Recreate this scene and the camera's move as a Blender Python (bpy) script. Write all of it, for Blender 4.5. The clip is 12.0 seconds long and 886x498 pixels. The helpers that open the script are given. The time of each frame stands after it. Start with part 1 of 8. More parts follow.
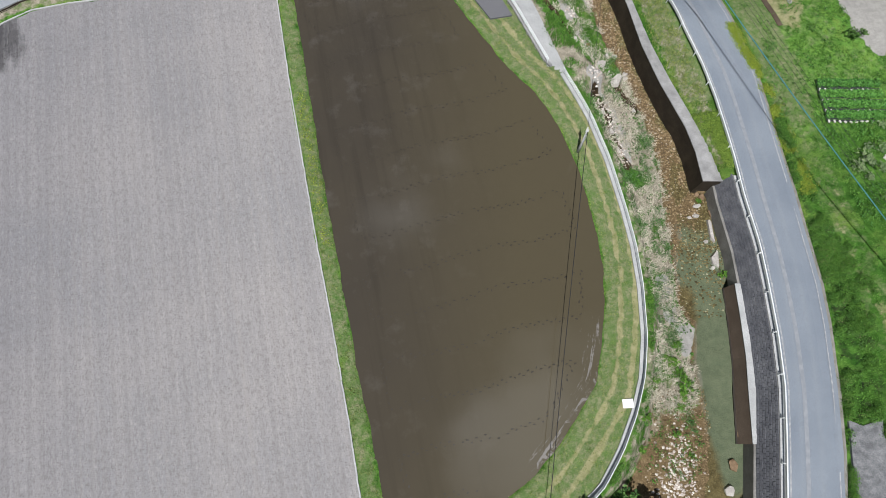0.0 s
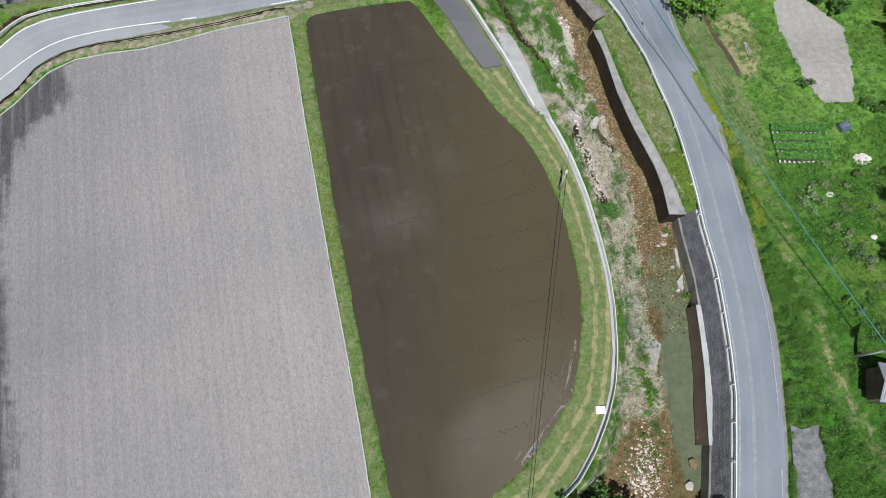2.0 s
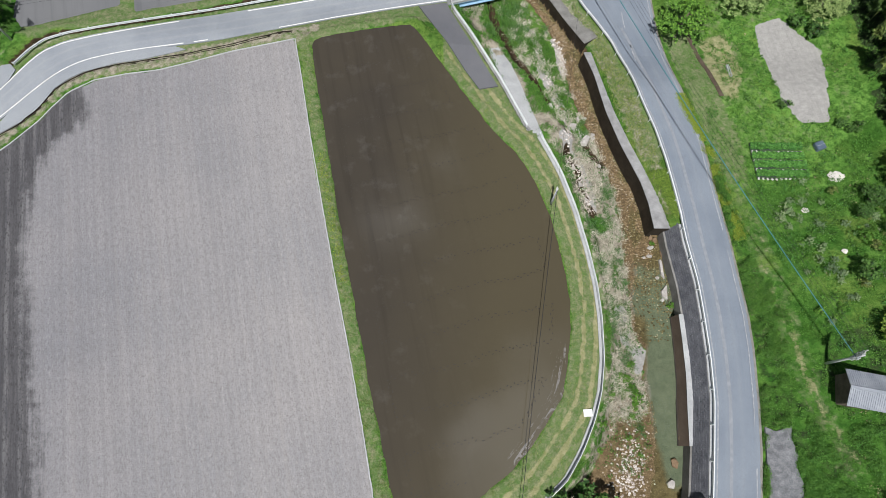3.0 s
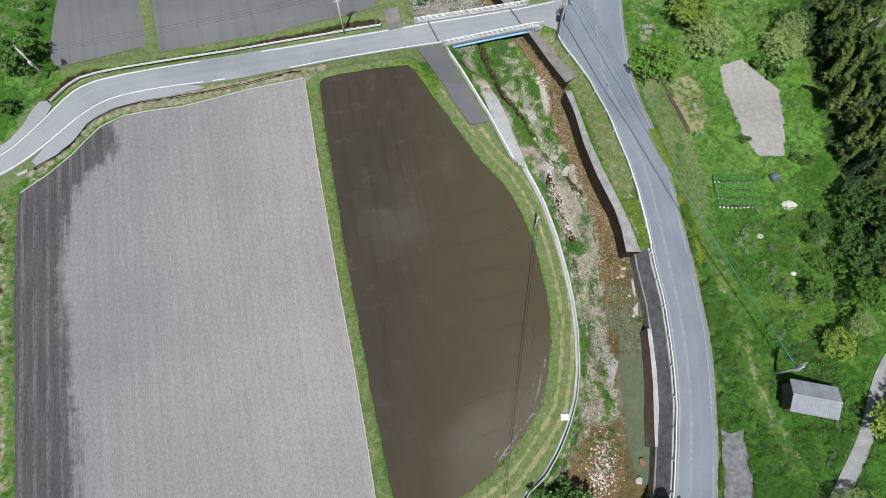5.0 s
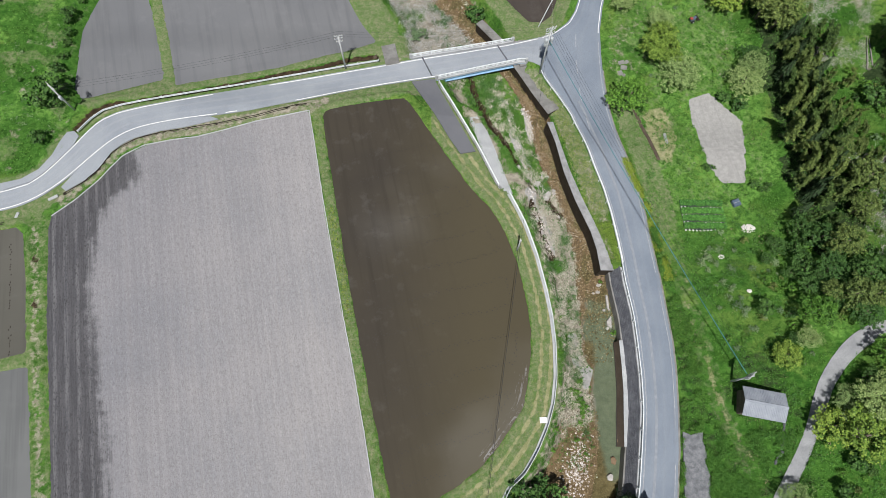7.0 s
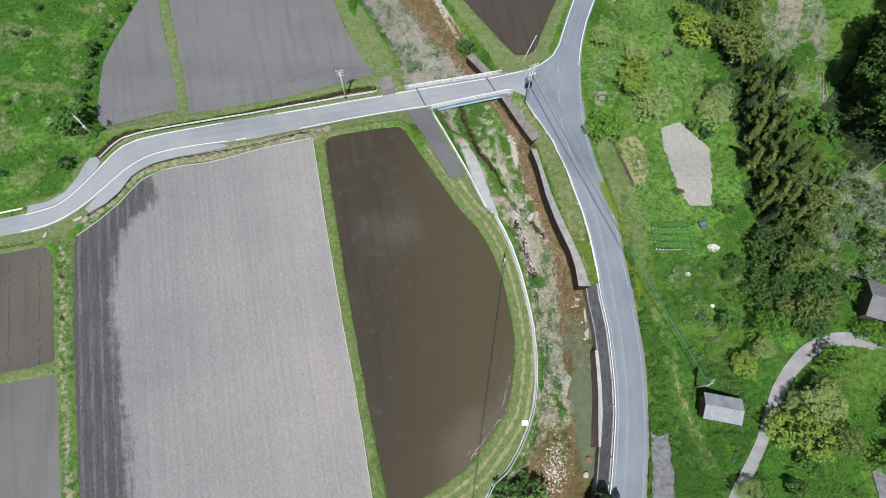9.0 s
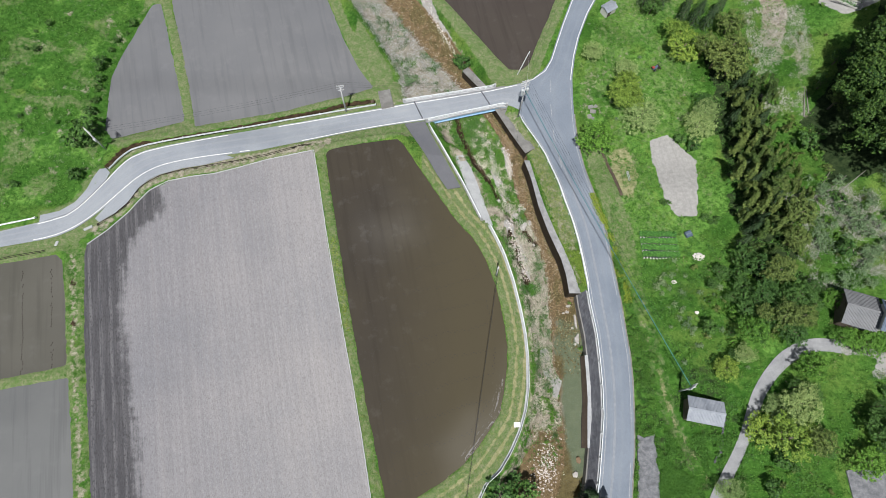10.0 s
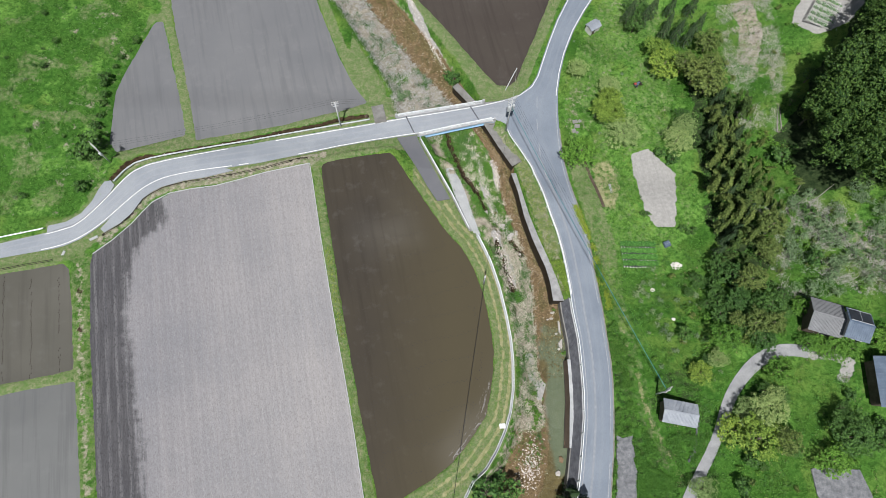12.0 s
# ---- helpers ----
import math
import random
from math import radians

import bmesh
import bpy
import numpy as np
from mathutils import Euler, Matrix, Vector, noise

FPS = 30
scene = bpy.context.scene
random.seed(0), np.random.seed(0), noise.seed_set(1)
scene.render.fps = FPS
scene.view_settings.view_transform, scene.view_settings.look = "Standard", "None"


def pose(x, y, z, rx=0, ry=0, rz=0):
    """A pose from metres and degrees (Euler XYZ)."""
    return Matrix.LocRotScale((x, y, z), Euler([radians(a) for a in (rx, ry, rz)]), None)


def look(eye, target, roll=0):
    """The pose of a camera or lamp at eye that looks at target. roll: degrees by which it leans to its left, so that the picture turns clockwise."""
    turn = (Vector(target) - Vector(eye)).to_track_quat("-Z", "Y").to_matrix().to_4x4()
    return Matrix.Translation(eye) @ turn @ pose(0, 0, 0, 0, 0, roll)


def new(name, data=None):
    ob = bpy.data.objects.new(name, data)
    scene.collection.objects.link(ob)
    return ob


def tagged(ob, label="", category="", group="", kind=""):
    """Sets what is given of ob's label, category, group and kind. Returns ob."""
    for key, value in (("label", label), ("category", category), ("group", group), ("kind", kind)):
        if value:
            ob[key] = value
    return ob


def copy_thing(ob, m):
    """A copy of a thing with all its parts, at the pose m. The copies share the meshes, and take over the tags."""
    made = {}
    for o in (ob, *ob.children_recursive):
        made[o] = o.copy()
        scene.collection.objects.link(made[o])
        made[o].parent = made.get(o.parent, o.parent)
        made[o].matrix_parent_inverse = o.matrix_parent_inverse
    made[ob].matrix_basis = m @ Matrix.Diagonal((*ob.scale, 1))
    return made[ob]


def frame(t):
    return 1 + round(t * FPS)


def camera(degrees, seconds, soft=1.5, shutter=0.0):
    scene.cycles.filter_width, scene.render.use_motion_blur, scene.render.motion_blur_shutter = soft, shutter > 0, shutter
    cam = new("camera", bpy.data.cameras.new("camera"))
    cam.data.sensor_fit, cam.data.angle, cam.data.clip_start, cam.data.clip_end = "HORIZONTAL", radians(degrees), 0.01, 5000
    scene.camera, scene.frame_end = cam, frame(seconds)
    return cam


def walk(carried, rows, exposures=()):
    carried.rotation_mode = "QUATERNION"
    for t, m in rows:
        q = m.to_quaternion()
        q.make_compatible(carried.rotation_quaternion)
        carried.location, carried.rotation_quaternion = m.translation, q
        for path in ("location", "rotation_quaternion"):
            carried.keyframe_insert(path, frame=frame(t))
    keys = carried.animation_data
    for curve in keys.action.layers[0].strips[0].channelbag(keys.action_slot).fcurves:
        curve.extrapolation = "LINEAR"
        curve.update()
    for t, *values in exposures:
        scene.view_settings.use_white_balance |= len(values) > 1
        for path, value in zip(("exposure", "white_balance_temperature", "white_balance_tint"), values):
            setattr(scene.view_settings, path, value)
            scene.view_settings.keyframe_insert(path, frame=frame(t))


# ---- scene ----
cam = camera(74.36, 12.0, soft=0.8)
# seconds, x, y, z, tilt, yaw, lean
ROWS = [
    (0, 0.000, 0.000, 57.360, -72.015, 0.000, -0.422),
    (0.5, -0.027, -0.005, 59.716, -71.943, -0.131, -0.542),
    (1, -0.052, -0.028, 62.045, -71.872, -0.257, -0.667),
    (1.5, -0.023, -0.075, 64.297, -71.802, -0.376, -0.796),
    (2, 0.033, -0.150, 66.550, -71.730, -0.479, -0.936),
    (2.5, 0.104, -0.192, 68.871, -71.656, -0.563, -1.084),
    (3, 0.199, -0.268, 71.185, -71.586, -0.642, -1.222),
    (5, 0.801, -0.578, 80.536, -71.309, -1.009, -1.675),
    (5.5, 1.053, -0.654, 82.893, -71.248, -1.084, -1.807),
    (6, 1.300, -0.768, 85.218, -71.193, -1.167, -1.933),
    (6.5, 1.582, -0.852, 87.553, -71.131, -1.280, -2.039),
    (7, 1.800, -0.955, 89.911, -71.061, -1.412, -2.137),
    (9, 2.840, -1.443, 99.341, -70.757, -1.896, -2.646),
    (9.5, 3.075, -1.530, 101.679, -70.679, -2.009, -2.794),
    (10, 3.342, -1.640, 103.888, -70.606, -2.128, -2.946),
    (10.5, 3.642, -1.758, 105.859, -70.539, -2.260, -3.095),
    (11, 4.012, -1.849, 107.458, -70.481, -2.404, -3.238),
    (11.5, 4.408, -1.924, 108.594, -70.437, -2.558, -3.377),
    (12, 4.824, -2.016, 109.415, -70.404, -2.715, -3.514),
]
walk(cam, [(t, pose(x, y, z, 90 + tilt, 0, yaw) @ pose(0, 0, 0, 0, 0, -lean)) for t, x, y, z, tilt, yaw, lean in ROWS],
     exposures=((0.0, -0.10), (3.0, -0.12), (6.0, -0.12), (9.0, -0.05), (12.0, -0.02)))

# ---- world, sun, exposure ----
SUN_FROM = Vector((-0.10, -0.49, 1.0)).normalized()
CLOUD_DRIFT = (-10.91, -3.239)
world = bpy.data.worlds.new("sky_world")
scene.world = world
world.use_nodes = True
wn = world.node_tree.nodes
sky = wn.new("ShaderNodeTexSky")
sky.sky_type, sky.sun_disc = "NISHITA", False
sky.sun_elevation, sky.sun_rotation = radians(63.4), radians(191.5)
sky.air_density, sky.dust_density, sky.ozone_density = 1.0, 0.6, 1.2
wt = world.node_tree
heading = wn.new("ShaderNodeTexCoord")
axes, drift = wn.new("ShaderNodeSeparateXYZ"), wn.new("ShaderNodeCombineXYZ")
wt.links.new(heading.outputs["Generated"], axes.inputs[0])
up = wn.new("ShaderNodeMath")
up.operation = "MAXIMUM"
up.inputs[1].default_value = 0.12
wt.links.new(axes.outputs[2], up.inputs[0])
for k in (0, 1):
    flat = wn.new("ShaderNodeMath")
    flat.operation = "DIVIDE"
    wt.links.new(axes.outputs[k], flat.inputs[0])
    wt.links.new(up.outputs[0], flat.inputs[1])
    shift = wn.new("ShaderNodeMath")
    shift.inputs[1].default_value = CLOUD_DRIFT[k]
    wt.links.new(flat.outputs[0], shift.inputs[0])
    wt.links.new(shift.outputs[0], drift.inputs[k])
puffs, cover, cloud = wn.new("ShaderNodeTexNoise"), wn.new("ShaderNodeValToRGB"), wn.new("ShaderNodeMix")
puffs.inputs["Scale"].default_value, puffs.inputs["Detail"].default_value, puffs.inputs["Roughness"].default_value = 3.0, 5.0, 0.55
cover.color_ramp.elements[0].position, cover.color_ramp.elements[1].position = 0.56, 0.68
cloud.data_type = "RGBA"
cloud.inputs[7].default_value = (46.0, 46.5, 48.0, 1)
wt.links.new(drift.outputs[0], puffs.inputs["Vector"])
wt.links.new(puffs.outputs["Fac"], cover.inputs[0])
wt.links.new(cover.outputs[0], cloud.inputs["Factor"])
wt.links.new(sky.outputs[0], cloud.inputs[6])
wt.links.new(cloud.outputs[2], wn["Background"].inputs[0])
wn["Background"].inputs[1].default_value = 0.030
sun = new("sun", bpy.data.lights.new("sun", "SUN"))
sun.data.energy, sun.data.angle, sun.data.color = 5.5, radians(0.55), (1.0, 0.985, 0.965)
sun.matrix_world = look(SUN_FROM * 200, (0, 0, 0))


# ---- materials ----
def mat(name, rough=0.9, spec=0.3, metal=0.0):
    m = bpy.data.materials.new(name)
    m.use_nodes = True
    b = m.node_tree.nodes["Principled BSDF"]
    b.inputs["Roughness"].default_value = rough
    b.inputs["Specular IOR Level"].default_value = spec
    b.inputs["Metallic"].default_value = metal
    return m


class Net:
    """Short hand for node trees."""

    def __init__(self, m):
        self.m, self.t = m, m.node_tree
        self.b = self.t.nodes["Principled BSDF"]

    def node(self, kind, **inputs):
        n = self.t.nodes.new(kind)
        for k, v in inputs.items():
            self.put(n.inputs[k.replace("_", " ")], v)
        return n

    def put(self, socket, v):
        if isinstance(v, bpy.types.NodeSocket):
            self.t.links.new(v, socket)
        else:
            socket.default_value = v

    def pos(self, scale=(1, 1, 1), turn=0.0):
        g = self.node("ShaderNodeNewGeometry")
        mp = self.node("ShaderNodeMapping", Vector=g.outputs["Position"])
        if turn:
            mp.vector_type = "TEXTURE"
            scale, turn = tuple(1 / v for v in scale), -turn
        mp.inputs["Scale"].default_value = scale
        mp.inputs["Rotation"].default_value = (0, 0, turn)
        return mp.outputs[0]

    def noise(self, scale, detail=4.0, rough=0.6, vec=None, warp=0.0):
        n = self.node("ShaderNodeTexNoise", Scale=scale, Detail=detail, Roughness=rough, Distortion=warp)
        self.t.links.new(vec if vec else self.pos(), n.inputs["Vector"])
        return n.outputs["Fac"]

    def ramp(self, fac, *stops, ease="LINEAR"):
        r = self.node("ShaderNodeValToRGB", Fac=fac)
        r.color_ramp.interpolation = ease
        e = r.color_ramp.elements
        while len(e) < len(stops):
            e.new(0.5)
        for el, (p, c) in zip(e, stops):
            el.position = p
            el.color = (*c, 1) if not isinstance(c, (int, float)) else (c, c, c, 1)
        return r.outputs["Color"]

    def mix(self, fac, a, b, how="MIX"):
        n = self.t.nodes.new("ShaderNodeMix")
        n.data_type, n.blend_type = "RGBA", how
        self.put(n.inputs["Factor"], fac)
        for s, v in ((n.inputs[6], a), (n.inputs[7], b)):
            self.put(s, (*v, 1) if isinstance(v, tuple) and len(v) == 3 else v)
        return n.outputs[2]

    def math(self, op, a, b=0.0):
        n = self.t.nodes.new("ShaderNodeMath")
        n.operation = op
        self.put(n.inputs[0], a), self.put(n.inputs[1], b)
        return n.outputs[0]

    def attr(self, name):
        n = self.t.nodes.new("ShaderNodeAttribute")
        n.attribute_name = name
        return n.outputs["Fac"]

    def rand(self):
        return self.node("ShaderNodeNewGeometry").outputs["Random Per Island"]

    def obrand(self):
        return self.node("ShaderNodeObjectInfo").outputs["Random"]

    def bump(self, height, strength=0.4, dist=0.05):
        n = self.node("ShaderNodeBump", Height=height, Strength=strength, Distance=dist)
        self.t.links.new(n.outputs[0], self.b.inputs["Normal"])

    def color(self, c):
        self.put(self.b.inputs["Base Color"], c)


def speckled(name, c1, c2, scale=3.0, fine=40.0, rough=0.9, spec=0.25, bump=0.3, metal=0.0, dist=0.03):
    """Two tones in large patches with a fine grain on top."""
    m = mat(name, rough, spec, metal)
    n = Net(m)
    big = n.noise(scale, 5)
    small = n.noise(fine, 3)
    base = n.mix(n.ramp(big, (0.35, 0.0), (0.68, 1.0)), c1, c2)
    n.color(n.mix(n.ramp(small, (0.3, 0.0), (0.75, 0.55)), base, tuple(v * 0.55 for v in c1)))
    n.bump(small, bump, dist)
    return m


def leafy(name, dark, light, tint=None):
    m = mat(name, 0.6, 0.2)
    n = Net(m)
    dark, light = ((c[0], c[1], c[2] * 1.25) for c in (dark, light))
    c = n.ramp(n.rand(), (0.0, dark), (0.5, tuple(a * 0.45 + b * 0.55 for a, b in zip(dark, light))), (1.0, light))
    hue = n.ramp(n.obrand(), (0.0, (0.75, 0.8, 0.75)), (1.0, (1.15, 1.1, 1.0)))
    n.color(n.mix(1.0, c, hue, "MULTIPLY"))
    n.put(n.b.inputs["Subsurface Weight"], 0.0)
    n.put(n.b.inputs["Transmission Weight"], 0.0)
    return m


def ground_material():
    m = mat("ground_cover", 0.95, 0.1)
    n = Net(m)
    p = n.pos()
    fine, mid, big = n.noise(9.0, 4, 0.7, p), n.noise(1.3, 5, 0.65, p), n.noise(0.12, 4, 0.6, p)
    edge = n.math("MULTIPLY", n.math("SUBTRACT", n.noise(1.1, 5, 0.7, p), 0.5), 1.1)

    def zone(name, sharp=6.0):
        v = n.math("ADD", n.attr(name), n.math("MULTIPLY", edge, 0.75))
        return n.ramp(n.math("ADD", n.math("MULTIPLY", n.math("SUBTRACT", v, 0.5), sharp), 0.5), (0, 0.0), (1, 1.0))

    lush = n.mix(n.ramp(mid, (0.34, 0.0), (0.66, 1.0)), (0.048, 0.130, 0.021), (0.112, 0.248, 0.042))
    lush = n.mix(n.ramp(big, (0.44, 0.0), (0.62, 0.75)), lush, (0.165, 0.246, 0.052))
    lush = n.mix(n.ramp(n.noise(0.09, 3, 0.55, n.pos((1, 1, 1), 0.7)), (0.36, 0.75), (0.50, 0.0)), lush, (0.026, 0.092, 0.010))
    patch = n.noise(0.33, 6, 0.72, p)
    lush = n.mix(n.ramp(patch, (0.58, 0.0), (0.70, 0.6)), lush, (0.175, 0.205, 0.070))
    lush = n.mix(n.ramp(patch, (0.30, 0.7), (0.43, 0.0)), lush, (0.028, 0.080, 0.014))
    lush = n.mix(n.ramp(fine, (0.32, 0.8), (0.5, 0.0)), lush, (0.020, 0.058, 0.010))
    lush = n.mix(n.ramp(fine, (0.58, 0.0), (0.75, 0.5)), lush, (0.135, 0.265, 0.055))
    tuft = n.noise(3.2, 3, 0.6, p, 0.4)
    # dark gaps between tufts: shade among the weeds put into the colour
    lush = n.mix(n.ramp(tuft, (0.34, 0.45), (0.48, 0.0)), lush, (0.016, 0.055, 0.006))
    lush = n.mix(n.ramp(tuft, (0.58, 0.0), (0.72, 0.45)), lush, (0.130, 0.250, 0.058))
    mown = n.mix(n.ramp(mid, (0.35, 0.0), (0.65, 1.0)), (0.112, 0.178, 0.060), (0.236, 0.240, 0.140))
    mown = n.mix(n.ramp(tuft, (0.36, 0.6), (0.52, 0.0)), mown, (0.070, 0.150, 0.030))
    mown = n.mix(n.ramp(n.noise(0.7, 4, 0.65, p), (0.54, 0.0), (0.66, 0.55)), mown, (0.095, 0.190, 0.040))
    mown = n.mix(n.ramp(fine, (0.3, 0.6), (0.55, 0.0)), mown, (0.050, 0.095, 0.028))
    straw = n.mix(n.ramp(mid, (0.35, 0.0), (0.65, 1.0)), (0.225, 0.198, 0.150), (0.46, 0.42, 0.345))
    straw = n.mix(n.ramp(fine, (0.3, 0.7), (0.55, 0.0)), straw, (0.075, 0.065, 0.045))
    gravel = n.mix(n.ramp(mid, (0.35, 0.0), (0.65, 1.0)), (0.098, 0.069, 0.036), (0.178, 0.130, 0.072))
    vor = n.node("ShaderNodeTexVoronoi", Scale=4.5)
    n.t.links.new(p, vor.inputs["Vector"])
    gravel = n.mix(n.ramp(vor.outputs["Distance"], (0.1, 0.55), (0.45, 0.0)), gravel, (0.275, 0.205, 0.122))
    soil = n.mix(n.ramp(mid, (0.35, 0.0), (0.65, 1.0)), (0.300, 0.293, 0.282), (0.375, 0.366, 0.350))
    rows = n.noise(2.4, 3, 0.7, n.pos((1.0, 0.06, 1.0), radians(-11)))
    soil = n.mix(n.ramp(rows, (0.36, 0.45), (0.5, 0.0)), soil, (0.285, 0.278, 0.265))
    track = n.mix(n.ramp(mid, (0.35, 0.0), (0.65, 1.0)), (0.20, 0.21, 0.095), (0.34, 0.32, 0.185))
    # floor: near-black green, tree and weed shade put into the ground colour
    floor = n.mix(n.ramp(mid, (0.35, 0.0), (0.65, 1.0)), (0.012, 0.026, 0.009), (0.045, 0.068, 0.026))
    silt = n.mix(n.ramp(mid, (0.35, 0.0), (0.65, 1.0)), (0.130, 0.142, 0.105), (0.175, 0.180, 0.135))
    # mud: brown earth, darkened to hold the shade of rills and ditches too
    mud = n.mix(n.ramp(mid, (0.35, 0.0), (0.65, 1.0)), (0.020, 0.014, 0.009), (0.070, 0.048, 0.028))
    fresh = n.mix(n.ramp(mid, (0.35, 0.0), (0.65, 1.0)), (0.080, 0.198, 0.034), (0.162, 0.310, 0.062))
    fresh = n.mix(n.ramp(tuft, (0.36, 0.6), (0.48, 0.0)), fresh, (0.040, 0.105, 0.014))
    deep = n.mix(n.ramp(mid, (0.35, 0.0), (0.65, 1.0)), (0.026, 0.092, 0.012), (0.072, 0.172, 0.028))
    deep = n.mix(n.ramp(fine, (0.58, 0.0), (0.75, 0.5)), deep, (0.110, 0.225, 0.045))
    # larger dark gaps, shade between weed clumps painted into the greens
    clump = n.ramp(n.noise(1.15, 3, 0.6, p, 0.6), (0.38, 0.62), (0.49, 0.0))
    lush, deep, fresh = (n.mix(clump, v, (0.020, 0.066, 0.009)) for v in (lush, deep, fresh))
    c = lush
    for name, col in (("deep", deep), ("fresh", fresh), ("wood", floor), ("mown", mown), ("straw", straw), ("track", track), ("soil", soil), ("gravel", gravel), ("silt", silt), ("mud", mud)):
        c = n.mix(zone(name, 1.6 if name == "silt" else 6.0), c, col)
    n.color(c)
    n.bump(n.math("ADD", fine, n.math("MULTIPLY", mid, 2.0)), 0.7, 0.12)
    return m


def dry_soil_material():
    m = mat("dry_tilled_soil", 0.95, 0.1)
    n = Net(m)
    p = n.pos()
    row = n.pos((1.0, 0.06, 1.0), radians(-12.5))
    lines, clods = n.noise(2.2, 3, 0.7, row), n.noise(5.5, 4, 0.75, p)
    grain, big = n.noise(24.0, 3, 0.7, p), n.noise(0.06, 4, 0.6, p)
    c = n.mix(n.ramp(big, (0.38, 0.0), (0.64, 1.0)), (0.229, 0.229, 0.243), (0.273, 0.266, 0.274))
    c = n.mix(n.ramp(lines, (0.35, 0.16), (0.55, 0.0)), c, (0.205, 0.198, 0.202))
    c = n.mix(n.ramp(clods, (0.33, 0.7), (0.48, 0.0)), c, (0.135, 0.128, 0.127))
    tread = n.noise(4.6, 2, 0.6, n.pos((1.0, 0.45, 1.0), radians(-13)))
    c = n.mix(n.ramp(tread, (0.33, 0.5), (0.46, 0.0)), c, (0.155, 0.148, 0.148))
    c = n.mix(n.ramp(tread, (0.56, 0.0), (0.72, 0.5)), c, (0.345, 0.337, 0.332))
    sep = n.node("ShaderNodeSeparateXYZ", Vector=n.pos((1, 1, 1), radians(-13)))
    wob = n.math("MULTIPLY", n.noise(0.25, 3, 0.6, p), 2.2)
    furrow = n.math("SINE", n.math("ADD", n.math("MULTIPLY", sep.outputs[0], 5.6), wob))
    furrow = n.math("MULTIPLY", n.math("ADD", furrow, 1.0), 0.5)
    c = n.mix(n.math("MULTIPLY", n.ramp(furrow, (0.1, 0.30), (0.6, 0.0)), n.ramp(n.noise(0.9, 4, 0.7, p), (0.35, 0.3), (0.6, 1.0))), c, (0.195, 0.188, 0.190))
    for width, dark, pale in ((2.6, 0.16, 0.12), (0.55, 0.12, 0.10)):
        rut = n.noise(width, 2, 0.5, n.pos((1.0, 0.012, 1.0), radians(-13)))
        c = n.mix(n.ramp(rut, (0.36, dark), (0.5, 0.0)), c, (0.185, 0.18, 0.187))
        c = n.mix(n.ramp(rut, (0.54, 0.0), (0.66, pale)), c, (0.325, 0.306, 0.296))
    c = n.mix(n.ramp(grain, (0.6, 0.0), (0.8, 0.35)), c, (0.39, 0.38, 0.372))
    wet = n.math("ADD", n.attr("damp"), n.math("MULTIPLY", n.math("SUBTRACT", n.noise(0.45, 6, 0.75, p), 0.5), 0.55))
    wet = n.math("ADD", wet, n.math("MULTIPLY", n.math("SUBTRACT", n.noise(1.1, 4, 0.7, row), 0.5), 0.75))
    wet = n.ramp(wet, (0.42, 0.0), (0.62, 1.0))
    c = n.mix(1.0, c, n.ramp(n.attr("pale"), (0.0, (0.92, 0.92, 0.94)), (1.0, (1.14, 1.125, 1.11))), "MULTIPLY")
    damp = n.mix(n.ramp(lines, (0.4, 0.0), (0.62, 1.0)), (0.082, 0.082, 0.090), (0.148, 0.146, 0.153))
    damp = n.mix(n.ramp(clods, (0.35, 0.5), (0.5, 0.0)), damp, (0.05, 0.046, 0.046))
    damp = n.mix(n.ramp(tread, (0.56, 0.0), (0.72, 0.4)), damp, (0.16, 0.153, 0.153))
    damp = n.mix(n.ramp(tread, (0.32, 0.7), (0.46, 0.0)), damp, (0.045, 0.042, 0.043))
    broad = n.math("SINE", n.math("ADD", n.math("MULTIPLY", sep.outputs[0], 3.6), n.math("MULTIPLY", wob, 0.6)))
    damp = n.mix(n.ramp(broad, (0.25, 0.55), (0.8, 0.0)), damp, (0.060, 0.058, 0.063))
    n.color(n.mix(wet, c, damp))
    n.bump(n.math("ADD", clods, n.math("MULTIPLY", lines, 0.5)), 0.6, 0.12)
    return m


